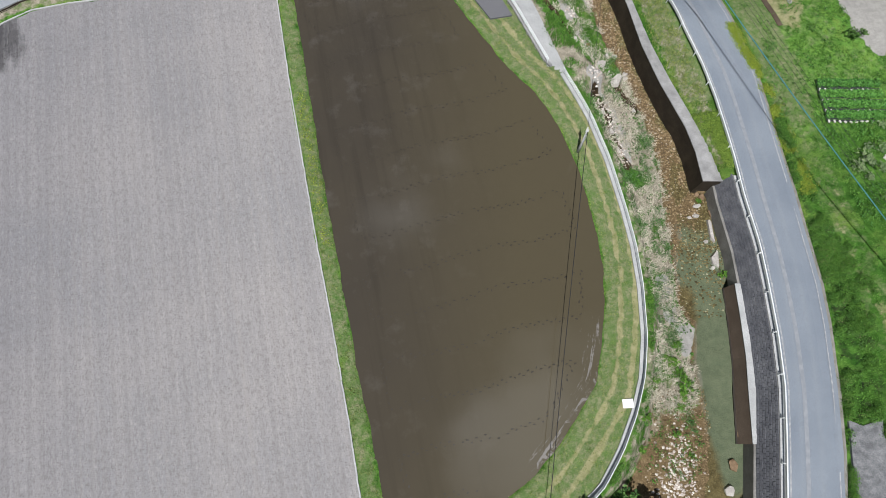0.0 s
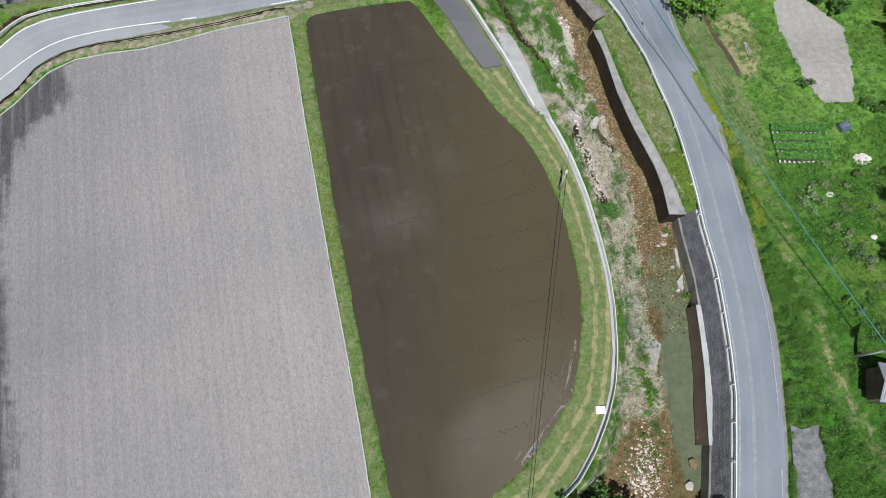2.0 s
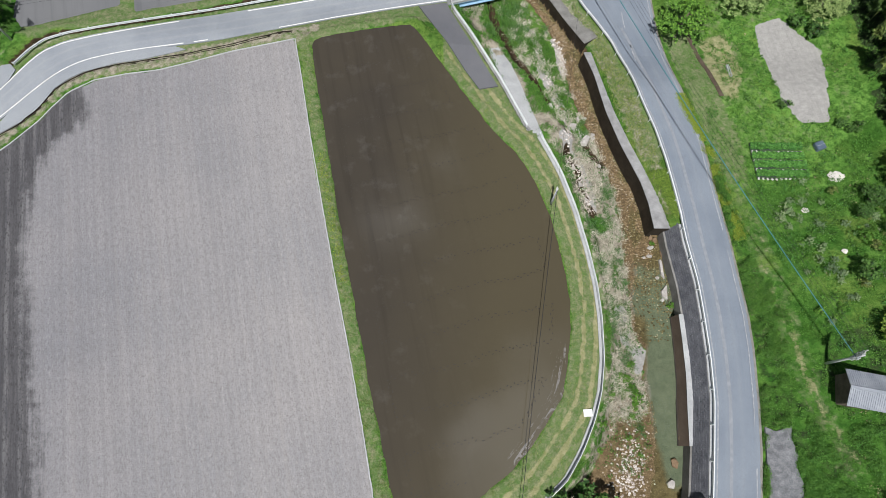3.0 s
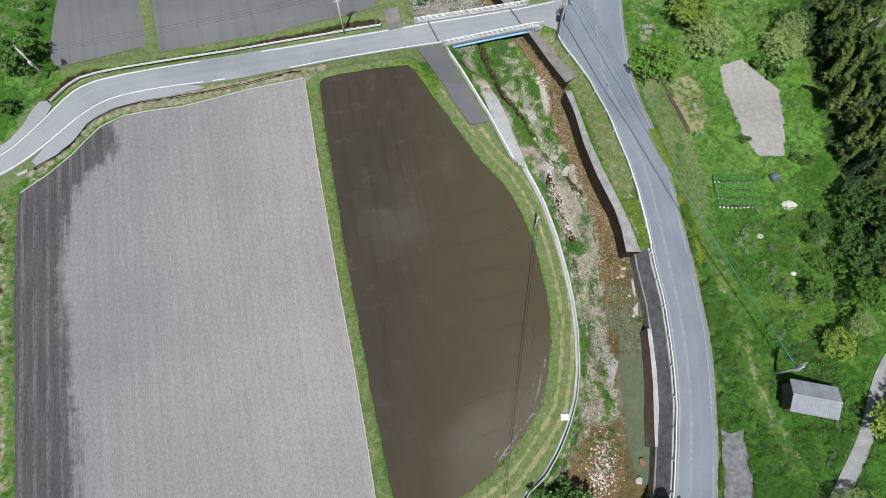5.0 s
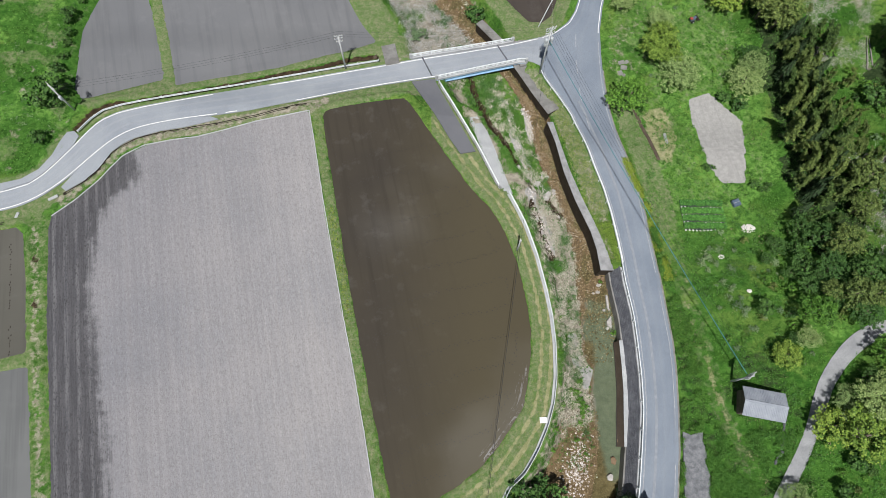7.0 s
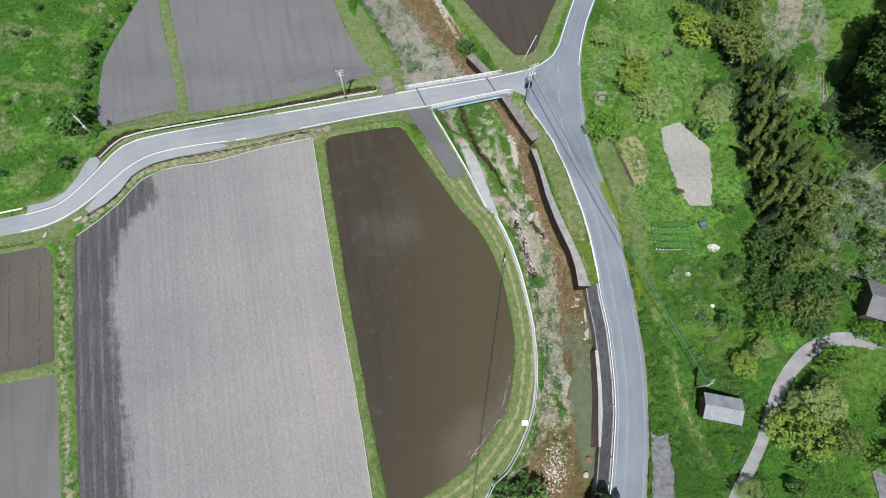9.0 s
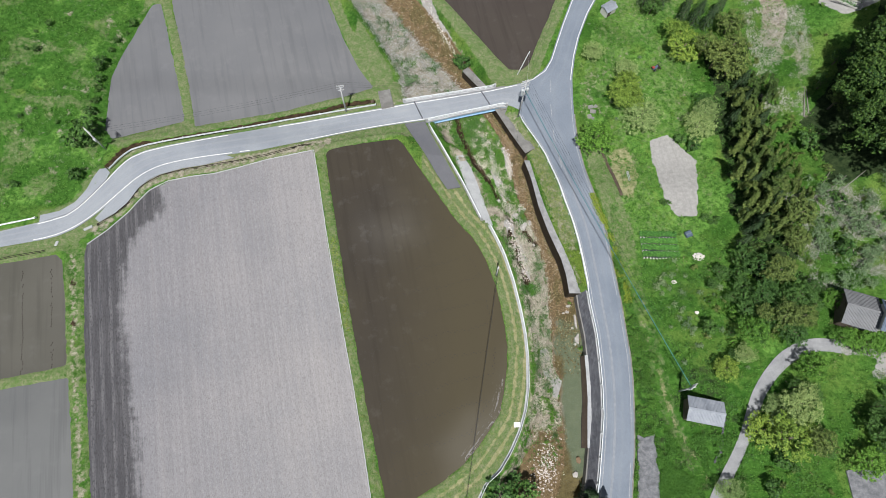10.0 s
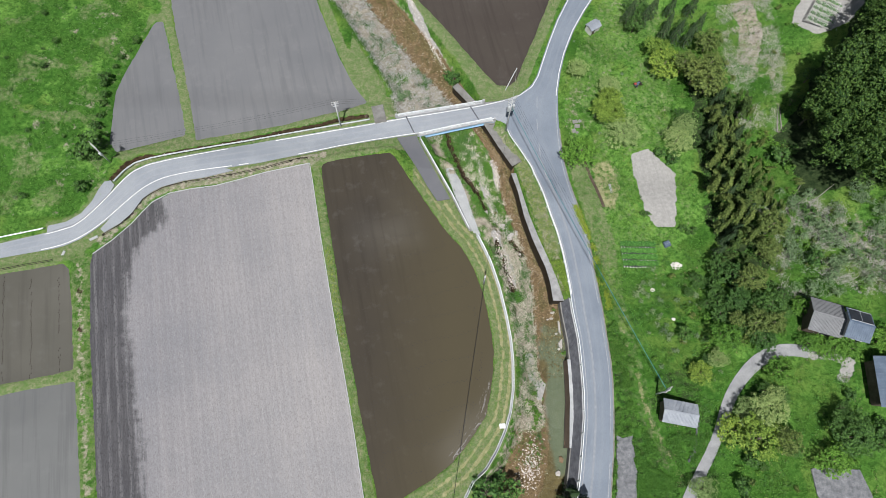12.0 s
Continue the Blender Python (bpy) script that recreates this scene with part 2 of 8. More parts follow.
def paddy_material(name, c1, c2, mud, shine=0.16, turn=-12.5):
    """Shallow muddy water on a puddled bed."""
    m = mat(name, shine, 0.5)
    n = Net(m)
    p = n.pos()
    row = n.pos((1.0, 0.05, 1.0), radians(turn))
    lines, big, mid = n.noise(0.8, 3, 0.6, row), n.noise(0.05, 4, 0.55, p), n.noise(0.35, 5, 0.65, p)
    c = n.mix(n.ramp(big, (0.4, 0.0), (0.62, 1.0)), c1, c2)
    c = n.mix(n.ramp(lines, (0.34, 0.45), (0.5, 0.0)), c, tuple(v * 0.72 for v in c1))
    c = n.mix(n.ramp(mid, (0.55, 0.0), (0.8, 0.22)), c, mud)
    along = n.node("ShaderNodeSeparateXYZ", Vector=p).outputs[1]
    course = n.node("ShaderNodeCombineXYZ", X=n.math("MULTIPLY", n.attr("rim"), 2.6), Y=n.math("MULTIPLY", along, 0.22))
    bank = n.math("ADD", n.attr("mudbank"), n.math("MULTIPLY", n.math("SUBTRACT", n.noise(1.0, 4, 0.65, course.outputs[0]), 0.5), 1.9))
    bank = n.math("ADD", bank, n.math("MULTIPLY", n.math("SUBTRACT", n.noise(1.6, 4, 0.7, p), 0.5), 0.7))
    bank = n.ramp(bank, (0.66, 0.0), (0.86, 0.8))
    wheel = n.noise(1.0, 2, 0.5, n.node("ShaderNodeCombineXYZ", X=n.math("MULTIPLY", n.attr("rim"), 1.1), Y=n.math("MULTIPLY", along, 0.03)).outputs[0])
    c = n.mix(n.math("MULTIPLY", n.ramp(wheel, (0.34, 0.6), (0.46, 0.0)), n.ramp(n.attr("rim"), (0.25, 1.0), (0.6, 0.0))), c, tuple(v * 0.62 for v in c1))
    c = n.mix(n.attr("murk"), c, (0.075, 0.0635, 0.040))
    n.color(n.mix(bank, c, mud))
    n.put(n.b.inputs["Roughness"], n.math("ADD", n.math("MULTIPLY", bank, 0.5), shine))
    n.bump(n.math("ADD", lines, n.noise(2.5, 3, 0.6, p)), 0.06, 0.03)
    return m


def asphalt_material(name="asphalt", tone=(0.89, 0.91, 0.935)):
    m = mat(name, 0.85, 0.3)
    n = Net(m)
    p = n.pos()
    big, mid, grain = n.noise(0.10, 4, 0.6, p), n.noise(1.2, 5, 0.7, p), n.noise(45.0, 2, 0.6, p)
    c = n.mix(n.ramp(big, (0.38, 0.0), (0.64, 1.0)), (0.198, 0.230, 0.278), (0.254, 0.288, 0.334))
    c = n.mix(n.ramp(mid, (0.55, 0.0), (0.8, 0.5)), c, (0.290, 0.315, 0.350))
    c = n.mix(n.ramp(mid, (0.22, 0.5), (0.4, 0.0)), c, (0.16, 0.165, 0.175))
    wheel = n.math("SUBTRACT", 1.0, n.math("ABSOLUTE", n.math("SINE", n.math("ADD", n.math("MULTIPLY", n.attr("across"), 9.42), n.math("MULTIPLY", n.noise(0.3, 3, 0.6, p), 0.7)))))
    c = n.mix(n.math("MULTIPLY", n.ramp(wheel, (0.35, 0.0), (0.95, 0.5)), n.ramp(n.noise(0.25, 4, 0.7, p), (0.3, 0.2), (0.7, 1.0))), c, (0.292, 0.318, 0.350))
    c = n.mix(n.ramp(grain, (0.35, 0.5), (0.6, 0.0)), c, (0.12, 0.125, 0.135))
    n.color(n.mix(1.0, c, tone, "MULTIPLY"))
    n.bump(grain, 0.3, 0.01)
    return m


def water_material():
    m = bpy.data.materials.new("stream_water")
    m.use_nodes = True
    t = m.node_tree
    t.nodes.remove(t.nodes["Principled BSDF"])
    clear, gloss, mixer, fres = (t.nodes.new("ShaderNode" + k) for k in ("BsdfTransparent", "BsdfGlossy", "MixShader", "Fresnel"))
    clear.inputs[0].default_value = (0.74, 0.84, 0.72, 1)
    gloss.inputs["Roughness"].default_value = 0.06
    fres.inputs[0].default_value = 1.33
    ns, bp = t.nodes.new("ShaderNodeTexNoise"), t.nodes.new("ShaderNodeBump")
    ns.inputs["Scale"].default_value = 2.5
    bp.inputs["Strength"].default_value, bp.inputs["Distance"].default_value = 0.25, 0.03
    for a, b in ((ns.outputs["Fac"], bp.inputs["Height"]), (bp.outputs[0], gloss.inputs["Normal"]), (fres.outputs[0], mixer.inputs[0]),
                 (clear.outputs[0], mixer.inputs[1]), (gloss.outputs[0], mixer.inputs[2]), (mixer.outputs[0], t.nodes["Material Output"].inputs[0])):
        t.links.new(a, b)
    return m


GROUND, DRY, ASPHALT, WATER = ground_material(), dry_soil_material(), asphalt_material(), water_material()
ASPHALT_PALE = asphalt_material("sunbleached_asphalt", (1.30, 1.24, 1.17))
ASPHALT_DARK = asphalt_material("dark_asphalt", (0.62, 0.56, 0.53))
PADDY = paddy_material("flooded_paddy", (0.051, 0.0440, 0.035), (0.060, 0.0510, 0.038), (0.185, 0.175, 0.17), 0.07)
PADDY_FAR = paddy_material("far_flooded_paddy", (0.062, 0.052, 0.045), (0.070, 0.060, 0.051), (0.15, 0.14, 0.135), 0.1)
FIELD_GREY = paddy_material("drained_paddy", (0.140, 0.143, 0.151), (0.160, 0.162, 0.168), (0.26, 0.258, 0.26), 0.6, -15)
FIELD_GLOSS = paddy_material("still_grey_water", (0.135, 0.138, 0.138), (0.155, 0.157, 0.155), (0.19, 0.19, 0.19), 0.14)
FIELD_WET = paddy_material("wet_paddy", (0.088, 0.084, 0.070), (0.105, 0.10, 0.085), (0.19, 0.188, 0.19), 0.3)
CONCRETE = speckled("weathered_concrete", (0.37, 0.38, 0.39), (0.50, 0.51, 0.52), 0.5, 9, bump=0.4)
DRIVE_PAVING = speckled("worn_drive_concrete", (0.265, 0.27, 0.28), (0.36, 0.365, 0.37), 0.7, 9, bump=0.4)
CONCRETE_DARK = speckled("stained_concrete", (0.17, 0.165, 0.155), (0.29, 0.285, 0.275), 0.6, 14)
RUBBLE = speckled("dark_grey_rubble", (0.13, 0.135, 0.145), (0.27, 0.275, 0.29), 1.4, 7, bump=0.7, dist=0.08)
RED = speckled("faded_red_paint", (0.30, 0.05, 0.04), (0.42, 0.09, 0.07), 2.0, 20, 0.5, 0.4)
BLOCK = speckled("dark_revetment_block", (0.092, 0.096, 0.112), (0.175, 0.180, 0.200), 0.9, 20, bump=0.5)
CONCRETE_WORN = speckled("worn_grey_coping", (0.24, 0.24, 0.245), (0.40, 0.40, 0.405), 0.8, 10, bump=0.5)
SILTY = speckled("silted_concrete", (0.115, 0.085, 0.065), (0.155, 0.118, 0.092), 0.7, 14)
PAINT = speckled("white_road_paint", (0.74, 0.74, 0.73), (0.86, 0.86, 0.85), 0.8, 22, 0.7)
RAIL_STEEL = speckled("dull_coated_steel", (0.50, 0.54, 0.56), (0.64, 0.67, 0.68), 1.0, 30, 0.5, 0.4)
STEEL = speckled("white_coated_steel", (0.74, 0.78, 0.80), (0.85, 0.87, 0.88), 1.0, 30, 0.45, 0.5)
GALV = speckled("galvanised_steel", (0.50, 0.53, 0.56), (0.66, 0.69, 0.72), 2.0, 30, 0.45, 0.5, metal=0.1)
BLUE = speckled("pale_blue_girder_paint", (0.24, 0.42, 0.60), (0.34, 0.52, 0.68), 0.8, 20, 0.5, 0.4)
POLE = speckled("grey_concrete_pole", (0.52, 0.53, 0.54), (0.64, 0.65, 0.66), 1.0, 30)
CABLE = speckled("black_cable", (0.02, 0.02, 0.022), (0.04, 0.04, 0.042), 1.0, 30, 0.6)
CABLE_TEAL = speckled("teal_cable_sheath", (0.05, 0.19, 0.22), (0.07, 0.25, 0.28), 1.0, 30, 0.5)
TIN = speckled("weathered_tin_roof", (0.25, 0.275, 0.315), (0.36, 0.385, 0.43), 0.8, 12, 0.55, 0.4)
TILE = speckled("grey_brown_roof", (0.195, 0.20, 0.21), (0.25, 0.255, 0.265), 0.7, 14)
TIN_BLUE = speckled("dark_blue_metal_roof", (0.085, 0.12, 0.175), (0.14, 0.185, 0.25), 0.8, 14, 0.4, 0.5)
TIMBER = speckled("dark_weathered_timber", (0.09, 0.07, 0.055), (0.16, 0.13, 0.105), 1.2, 25)
PLASTER = speckled("pale_wall_plaster", (0.55, 0.54, 0.51), (0.66, 0.65, 0.62), 0.8, 20)
BARK = speckled("grey_brown_bark", (0.13, 0.105, 0.08), (0.22, 0.19, 0.15), 2.0, 15)
ROCK = speckled("river_rock", (0.36, 0.335, 0.315), (0.56, 0.535, 0.51), 1.5, 10, bump=0.6, dist=0.06)
ROCK_BROWN = speckled("rusty_river_rock", (0.17, 0.11, 0.065), (0.28, 0.2, 0.13), 1.5, 10, bump=0.6, dist=0.06)
FOIL = speckled("black_mulch_film", (0.02, 0.022, 0.03), (0.05, 0.055, 0.07), 2.0, 30, 0.35, 0.5)
BROWN = speckled("dark_bare_earth", (0.075, 0.055, 0.04), (0.13, 0.10, 0.075), 1.2, 12)
LEAF_BRIGHT = leafy("bright_leaves", (0.04, 0.115, 0.014), (0.16, 0.33, 0.04))
LEAF_YELLOW = leafy("yellow_green_leaves", (0.06, 0.13, 0.016), (0.26, 0.37, 0.052))
LEAF_GREY = leafy("grey_green_leaves", (0.12, 0.195, 0.052), (0.335, 0.445, 0.135))
LEAF_SAGE = leafy("sage_green_leaves", (0.085, 0.15, 0.060), (0.25, 0.345, 0.145))
LEAF_DARK = leafy("dark_leaves", (0.018, 0.056, 0.012), (0.1, 0.205, 0.04))
LEAF_HILL = leafy("hill_wood_leaves", (0.013, 0.045, 0.009), (0.104, 0.186, 0.032))
LEAF_CEDAR = leafy("cedar_needles", (0.012, 0.034, 0.012), (0.075, 0.125, 0.042))
LEAF_BAMBOO = leafy("bamboo_leaves", (0.026, 0.055, 0.012), (0.215, 0.285, 0.064))
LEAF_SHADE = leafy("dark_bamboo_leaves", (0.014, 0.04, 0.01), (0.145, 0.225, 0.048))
LEAF_CROP = leafy("crop_leaves", (0.035, 0.125, 0.02), (0.12, 0.3, 0.05))
GRASS_GREEN = leafy("grass_blades", (0.04, 0.12, 0.016), (0.138, 0.295, 0.038))
REED_DRY = leafy("dry_reed_blades", (0.27, 0.245, 0.165), (0.72, 0.67, 0.48))
REED_GREEN = leafy("green_reed_blades", (0.035, 0.10, 0.025), (0.12, 0.22, 0.07))


# ---- mesh helpers ----
def mesh_from(name, verts, faces, material, smooth=False):
    me = bpy.data.meshes.new(name)
    me.from_pydata([tuple(v) for v in verts], [], [tuple(f) for f in faces])
    me.materials.append(material)
    if smooth:
        me.shade_smooth()
    me.update()
    return me


def part(name, me, parent=None, label="", m=None):
    ob = new(name, me)
    if m is not None:
        ob.matrix_basis = m
    if parent is not None:
        ob.parent = parent
    if label:
        ob["label"] = label
    return ob


def bm_mesh(name, bm, material, smooth=False):
    me = bpy.data.meshes.new(name)
    bm.to_mesh(me)
    bm.free()
    me.materials.append(material)
    if smooth:
        me.shade_smooth()
    return me


def thing(name, label, category, at=(0, 0, 0), group="", turn=0.0):
    ob = new(name)
    ob.matrix_basis = pose(*at, 0, 0, turn)
    return tagged(ob, label, category, group)


def boxes(name, items, material, bevel=0.0):
    """One mesh out of boxes (cx, cy, cz, sx, sy, sz, turn degrees)."""
    bm = bmesh.new()
    for cx, cy, cz, sx, sy, sz, *rest in items:
        m = pose(cx, cy, cz, 0, 0, rest[0] if rest else 0) @ Matrix.Diagonal((sx, sy, sz, 1))
        bmesh.ops.create_cube(bm, size=1.0, matrix=m)
    if bevel:
        bmesh.ops.bevel(bm, geom=bm.edges[:], offset=bevel, segments=1, affect="EDGES")
    return bm_mesh(name, bm, material)


def tube(name, points, radii, material, sides=8, cap=True):
    """A round bar along points, with a radius at each."""
    pts = [Vector(p) for p in points]
    if isinstance(radii, (int, float)):
        radii = [radii] * len(pts)
    verts, faces = [], []
    for i, (p, r) in enumerate(zip(pts, radii)):
        d = (pts[min(i + 1, len(pts) - 1)] - pts[max(i - 1, 0)]).normalized()
        a = d.orthogonal().normalized() if abs(d.z) > 0.9 else d.cross(Vector((0, 0, 1))).normalized()
        b = d.cross(a)
        for k in range(sides):
            w = 2 * math.pi * k / sides
            verts.append(p + a * (r * math.cos(w)) + b * (r * math.sin(w)))
    for i in range(len(pts) - 1):
        for k in range(sides):
            k2 = (k + 1) % sides
            faces.append((i * sides + k, i * sides + k2, (i + 1) * sides + k2, (i + 1) * sides + k))
    if cap:
        faces += [tuple(range(sides))[::-1], tuple(range((len(pts) - 1) * sides, len(pts) * sides))]
    return mesh_from(name, verts, faces, material, True)


def resample(points, step):
    """Points at even steps along a line of (x, y) or (x, y, z)."""
    p = np.array(points, float)
    d = np.r_[0, np.cumsum(np.linalg.norm(np.diff(p, axis=0), axis=1))]
    s = np.linspace(0, d[-1], max(2, int(round(d[-1] / step)) + 1))
    return np.stack([np.interp(s, d, p[:, i]) for i in range(p.shape[1])], 1)


def sweep(name, line, profile, material, closed=True):
    """A profile of (to the right of the line, up) swept along a line of (x, y, z)."""
    p = np.array(line, float)
    t = np.gradient(p[:, :2], axis=0)
    t /= np.linalg.norm(t, axis=1)[:, None] + 1e-9
    right = np.stack([t[:, 1], -t[:, 0]], 1)
    k = len(profile)
    verts = [(q[0] + r[0] * o, q[1] + r[1] * o, q[2] + h) for q, r in zip(p, right) for o, h in profile]
    faces = []
    for i in range(len(p) - 1):
        for j in range(k if closed else k - 1):
            j2 = (j + 1) % k
            faces.append((i * k + j, (i + 1) * k + j, (i + 1) * k + j2, i * k + j2))
    if closed:
        faces += [tuple(range(k)), tuple(range((len(p) - 1) * k, len(p) * k))[::-1]]
    me = mesh_from(name, verts, faces, material)
    bm = bmesh.new()
    bm.from_mesh(me)
    bmesh.ops.recalc_face_normals(bm, faces=bm.faces[:])
    bm.to_mesh(me)
    bm.free()
    return me


def inside(poly, x, y):
    """True where points lie in a polygon."""
    hit = np.zeros(np.shape(x), bool)
    q = np.array(poly, float)
    for (x1, y1), (x2, y2) in zip(q, np.roll(q, -1, 0)):
        if y1 != y2:
            hit ^= ((y1 > y) != (y2 > y)) & (x < (x2 - x1) * (y - y1) / (y2 - y1) + x1)
    return hit


def to_line(points, x, y):
    """Distance from points to a line of (x, y)."""
    best = np.full(np.shape(x), 1e9)
    q = np.array(points, float)
    for a, b in zip(q[:-1], q[1:]):
        d = b - a
        k = np.clip(((x - a[0]) * d[0] + (y - a[1]) * d[1]) / (d @ d + 1e-9), 0, 1)
        best = np.minimum(best, np.hypot(x - a[0] - k * d[0], y - a[1] - k * d[1]))
    return best


def ease(a, b, v):
    k = np.clip((v - a) / (b - a), 0, 1)
    return k * k * (3 - 2 * k)


def table(rows):
    """A line given as (y, x) rows, read as x at y."""
    q = np.array(rows, float)
    return lambda y: np.interp(y, q[:, 0], q[:, 1])


# ---- plan ----
ROAD_L = table([(-60, 20), (-30, 27), (-8.6, 30.5), (-5.6, 31.2), (0, 32.1), (4.9, 32.8), (9.9, 33.0), (15, 32.9), (19.3, 32.7), (24.8, 31.9), (28.7, 31.6), (32.7, 31.1),
                (36.8, 30.5), (41.1, 29.6), (45.4, 28.3), (50.7, 27.0), (56.2, 25.2), (60.3, 22.9), (63, 21.2), (65.5, 20.2), (71, 20.6), (74.2, 23.4), (76.5, 26), (79.1, 27.4), (82.9, 28.6),
                (88.4, 30.4), (95, 32.8), (100.8, 35.5), (130, 50), (180, 70)])
ROAD_R = table([(-60, 25), (-30, 32.5), (-8.5, 36.2), (-0.9, 37.3), (4.9, 37.8), (10.9, 38.1), (15.1, 38.1), (20.4, 37.7), (25.4, 37.4), (30.5, 36.8), (35.2, 36.3), (39.9, 35.8), (44.9, 34.6),
                (50.1, 33.4), (54.4, 32.7), (58.4, 32.0), (63.9, 31.7), (69.6, 31.7), (74.7, 31.9), (80, 32.8), (85.4, 34.2), (91.8, 36.6), (97.6, 39.6), (100.9, 41.6), (130, 56), (180, 76)])
LANE_UP = table([(-170, 12), (-110, 29), (-80.3, 36.5), (-76.2, 37.7), (-72.6, 38.7), (-70, 39.5), (-66.9, 40.7), (-65.1, 42.3), (-63.3, 44.6), (-61.1, 47.8), (-59.4, 50.6), (-57.5, 53), (-54.7, 54.6),
                 (-50.5, 55.9), (-40.5, 58.6), (-34.8, 60), (-27.9, 61.8), (-16.1, 64.5), (-8.8, 66.1), (-1.5, 67.8), (5.9, 69.3), (14.6, 71.2), (20.9, 73), (27, 76)])
LANE_LO = table([(-170, 9), (-110, 26), (-79.5, 33.5), (-75.4, 34.4), (-70.2, 35.5), (-67.6, 36.3), (-64.7, 37.9), (-62.3, 40), (-60, 42.4), (-57.8, 45.6), (-55.5, 48.4), (-53, 50.5), (-49.8, 51.7),
                 (-44.2, 53.1), (-36.3, 54.4), (-31.7, 55.3), (-27.1, 56.6), (-22.6, 57.8), (-15.7, 59.9), (-8.6, 61.7), (-3.8, 62.7), (1, 63.6), (8.4, 65.6), (17, 67.8), (19.6, 67.0), (27, 60)])
FENCE = table([(-60, -12), (-30, 0), (-6, 12.6), (-4.4, 14.6), (-1.1, 16.7), (2.3, 18.3), (5.7, 19.4), (9.7, 20), (14.9, 20.1), (19.1, 19.8), (23.4, 19.1), (29, 17.9), (34.2, 16.3), (37.2, 15),
               (40.5, 13.4), (41.2, 11.9), (48.8, 8.4), (55.6, 4.8), (62.8, 1.3), (69, -5), (76, -7), (84, -11.5), (93, -17), (101, -22), (140, -45), (180, -60)])
BED_L = table([(-60, 6), (-30, 16), (-5.3, 25.4), (-1.1, 26), (1.1, 26.5), (4.4, 26.4), (7.8, 26), (9, 26.3), (11.7, 26.6), (13.5, 25.3), (16.3, 25.2), (22, 25.2), (28, 25), (32, 24.7), (36, 24), (40, 22.7),
               (44, 21.2), (48, 19.8), (52, 19), (56.9, 18.2), (61.7, 16.2), (65.1, 14.4), (75.9, 5.8), (84.2, -0.8), (92.1, -6.4), (101.9, -12.9), (140, -38), (180, -52)])
BED_R = table([(-60, 15), (-30, 24), (-5, 29.2), (-1, 30.1), (0, 30.05), (8, 30.12), (15.6, 30.2), (16, 30.9), (20, 30.9), (26, 30.4), (27, 28.9), (27.2, 28.35), (30.5, 28.0), (33.6, 27.25), (39.3, 25.0), (44.5, 23.4), (50.4, 22.2),
               (54.4, 21.0), (56.3, 21.2), (65.6, 15.8), (70, 14), (76.1, 11.2), (82.9, 7.1), (88.3, 3.7), (93.9, -0.4), (102.1, -6.8), (140, -30), (180, -44)])
COPE_L = table([(26.8, 28.35), (27.2, 28.3), (30.5, 27.95), (33.6, 27.2), (39.3, 24.95), (44.5, 23.35), (50.4, 22.15), (54.4, 20.95)])
COPE_R = table([(26.8, 30.4), (27.2, 30.35), (30.9, 29.4), (35.5, 27.75), (39.5, 26.15), (44.5, 24.4), (50.4, 22.85), (54.4, 21.9)])
WATER_Z = -4.0
PADDY_EDGE = [(-18.8, 54), (-18.5, 55.2), (-17.6, 55.8), (-15.3, 56.4), (-9.5, 57.6), (-4.8, 58.3), (-3.5, 57.1), (-1.6, 54.1), (1.4, 49.5), (4.4, 44.9), (7.3, 40.6), (9.8, 37.9), (11.3, 35.7), (12.9, 32.6),
              (14.2, 29), (15.3, 24.5), (16.1, 20.1), (16.4, 16.4), (16.2, 12.7), (15.6, 8.6), (14.8, 5.1), (13.2, 2.7), (11.2, -0.2), (8.7, -3.1), (5.7, -5.4), (2.8, -7.3), (0.4, -8.8), (-3, -12),
              (-3.4, -12), (-4.2, -8.9), (-5.7, -3.2), (-8.2, 6.4), (-10.6, 16.5), (-13.1, 27.4), (-15.1, 36.6), (-17, 45.1)]
DRY_EDGE = [(-21.4, 55.3), (-26.8, 53.9), (-30.3, 53), (-35.8, 51.1), (-40.3, 49.7), (-44.7, 49), (-49.1, 47.9), (-52.2, 45.9), (-54, 43.4), (-55.3, 41.3), (-58.5, 37.6), (-61.8, 34.6), (-61.8, 32.3),
            (-58.8, 18), (-55.7, 5.8), (-51.9, -9.3), (-45, -36), (-0.5, -36), (-6.6, -8.9), (-8.6, 0.5), (-10.9, 10.3), (-13, 18.6), (-15.6, 29.6), (-17.8, 39), (-19.9, 48.8)]
WEST_UP = [(-110, 23), (-78.6, 30.1), (-72.5, 31.4), (-67.1, 32.6), (-65.7, 31.3), (-63.1, 22.2), (-60.7, 12.2), (-67.4, 10.6), (-73.2, 9.4), (-104, 3)]
WEST_LO = [(-104, 1), (-72.7, 7.5), (-67, 8.8), (-59.9, 10.1), (-57.7, 1.9), (-54.8, -9.3), (-50, -30), (-95, -40)]
NORTH_SMALL = [(-64.3, 59.9), (-65.1, 66.8), (-65.5, 72.6), (-64.6, 77.2), (-63.1, 82.2), (-61.4, 88.0), (-60.3, 91.6), (-58.5, 91.9), (-55.6, 83.8), (-52.6, 74.8), (-50.3, 67.7), (-48.6, 62.1), (-55.1, 60.1), (-62.6, 57.8)]
NORTH_BIG = [(-64, 122), (-57.7, 98.1), (-55.4, 90.1), (-51.7, 79.3), (-48.5, 69.1), (-46.3, 61.1), (-37.7, 63), (-28.3, 65.1), (-21.2, 67.6), (-16.4, 68.9), (-10.3, 71.2), (-13.7, 75.8), (-17.4, 83.3),
             (-20.5, 91), (-23.8, 99.1), (-33, 122)]
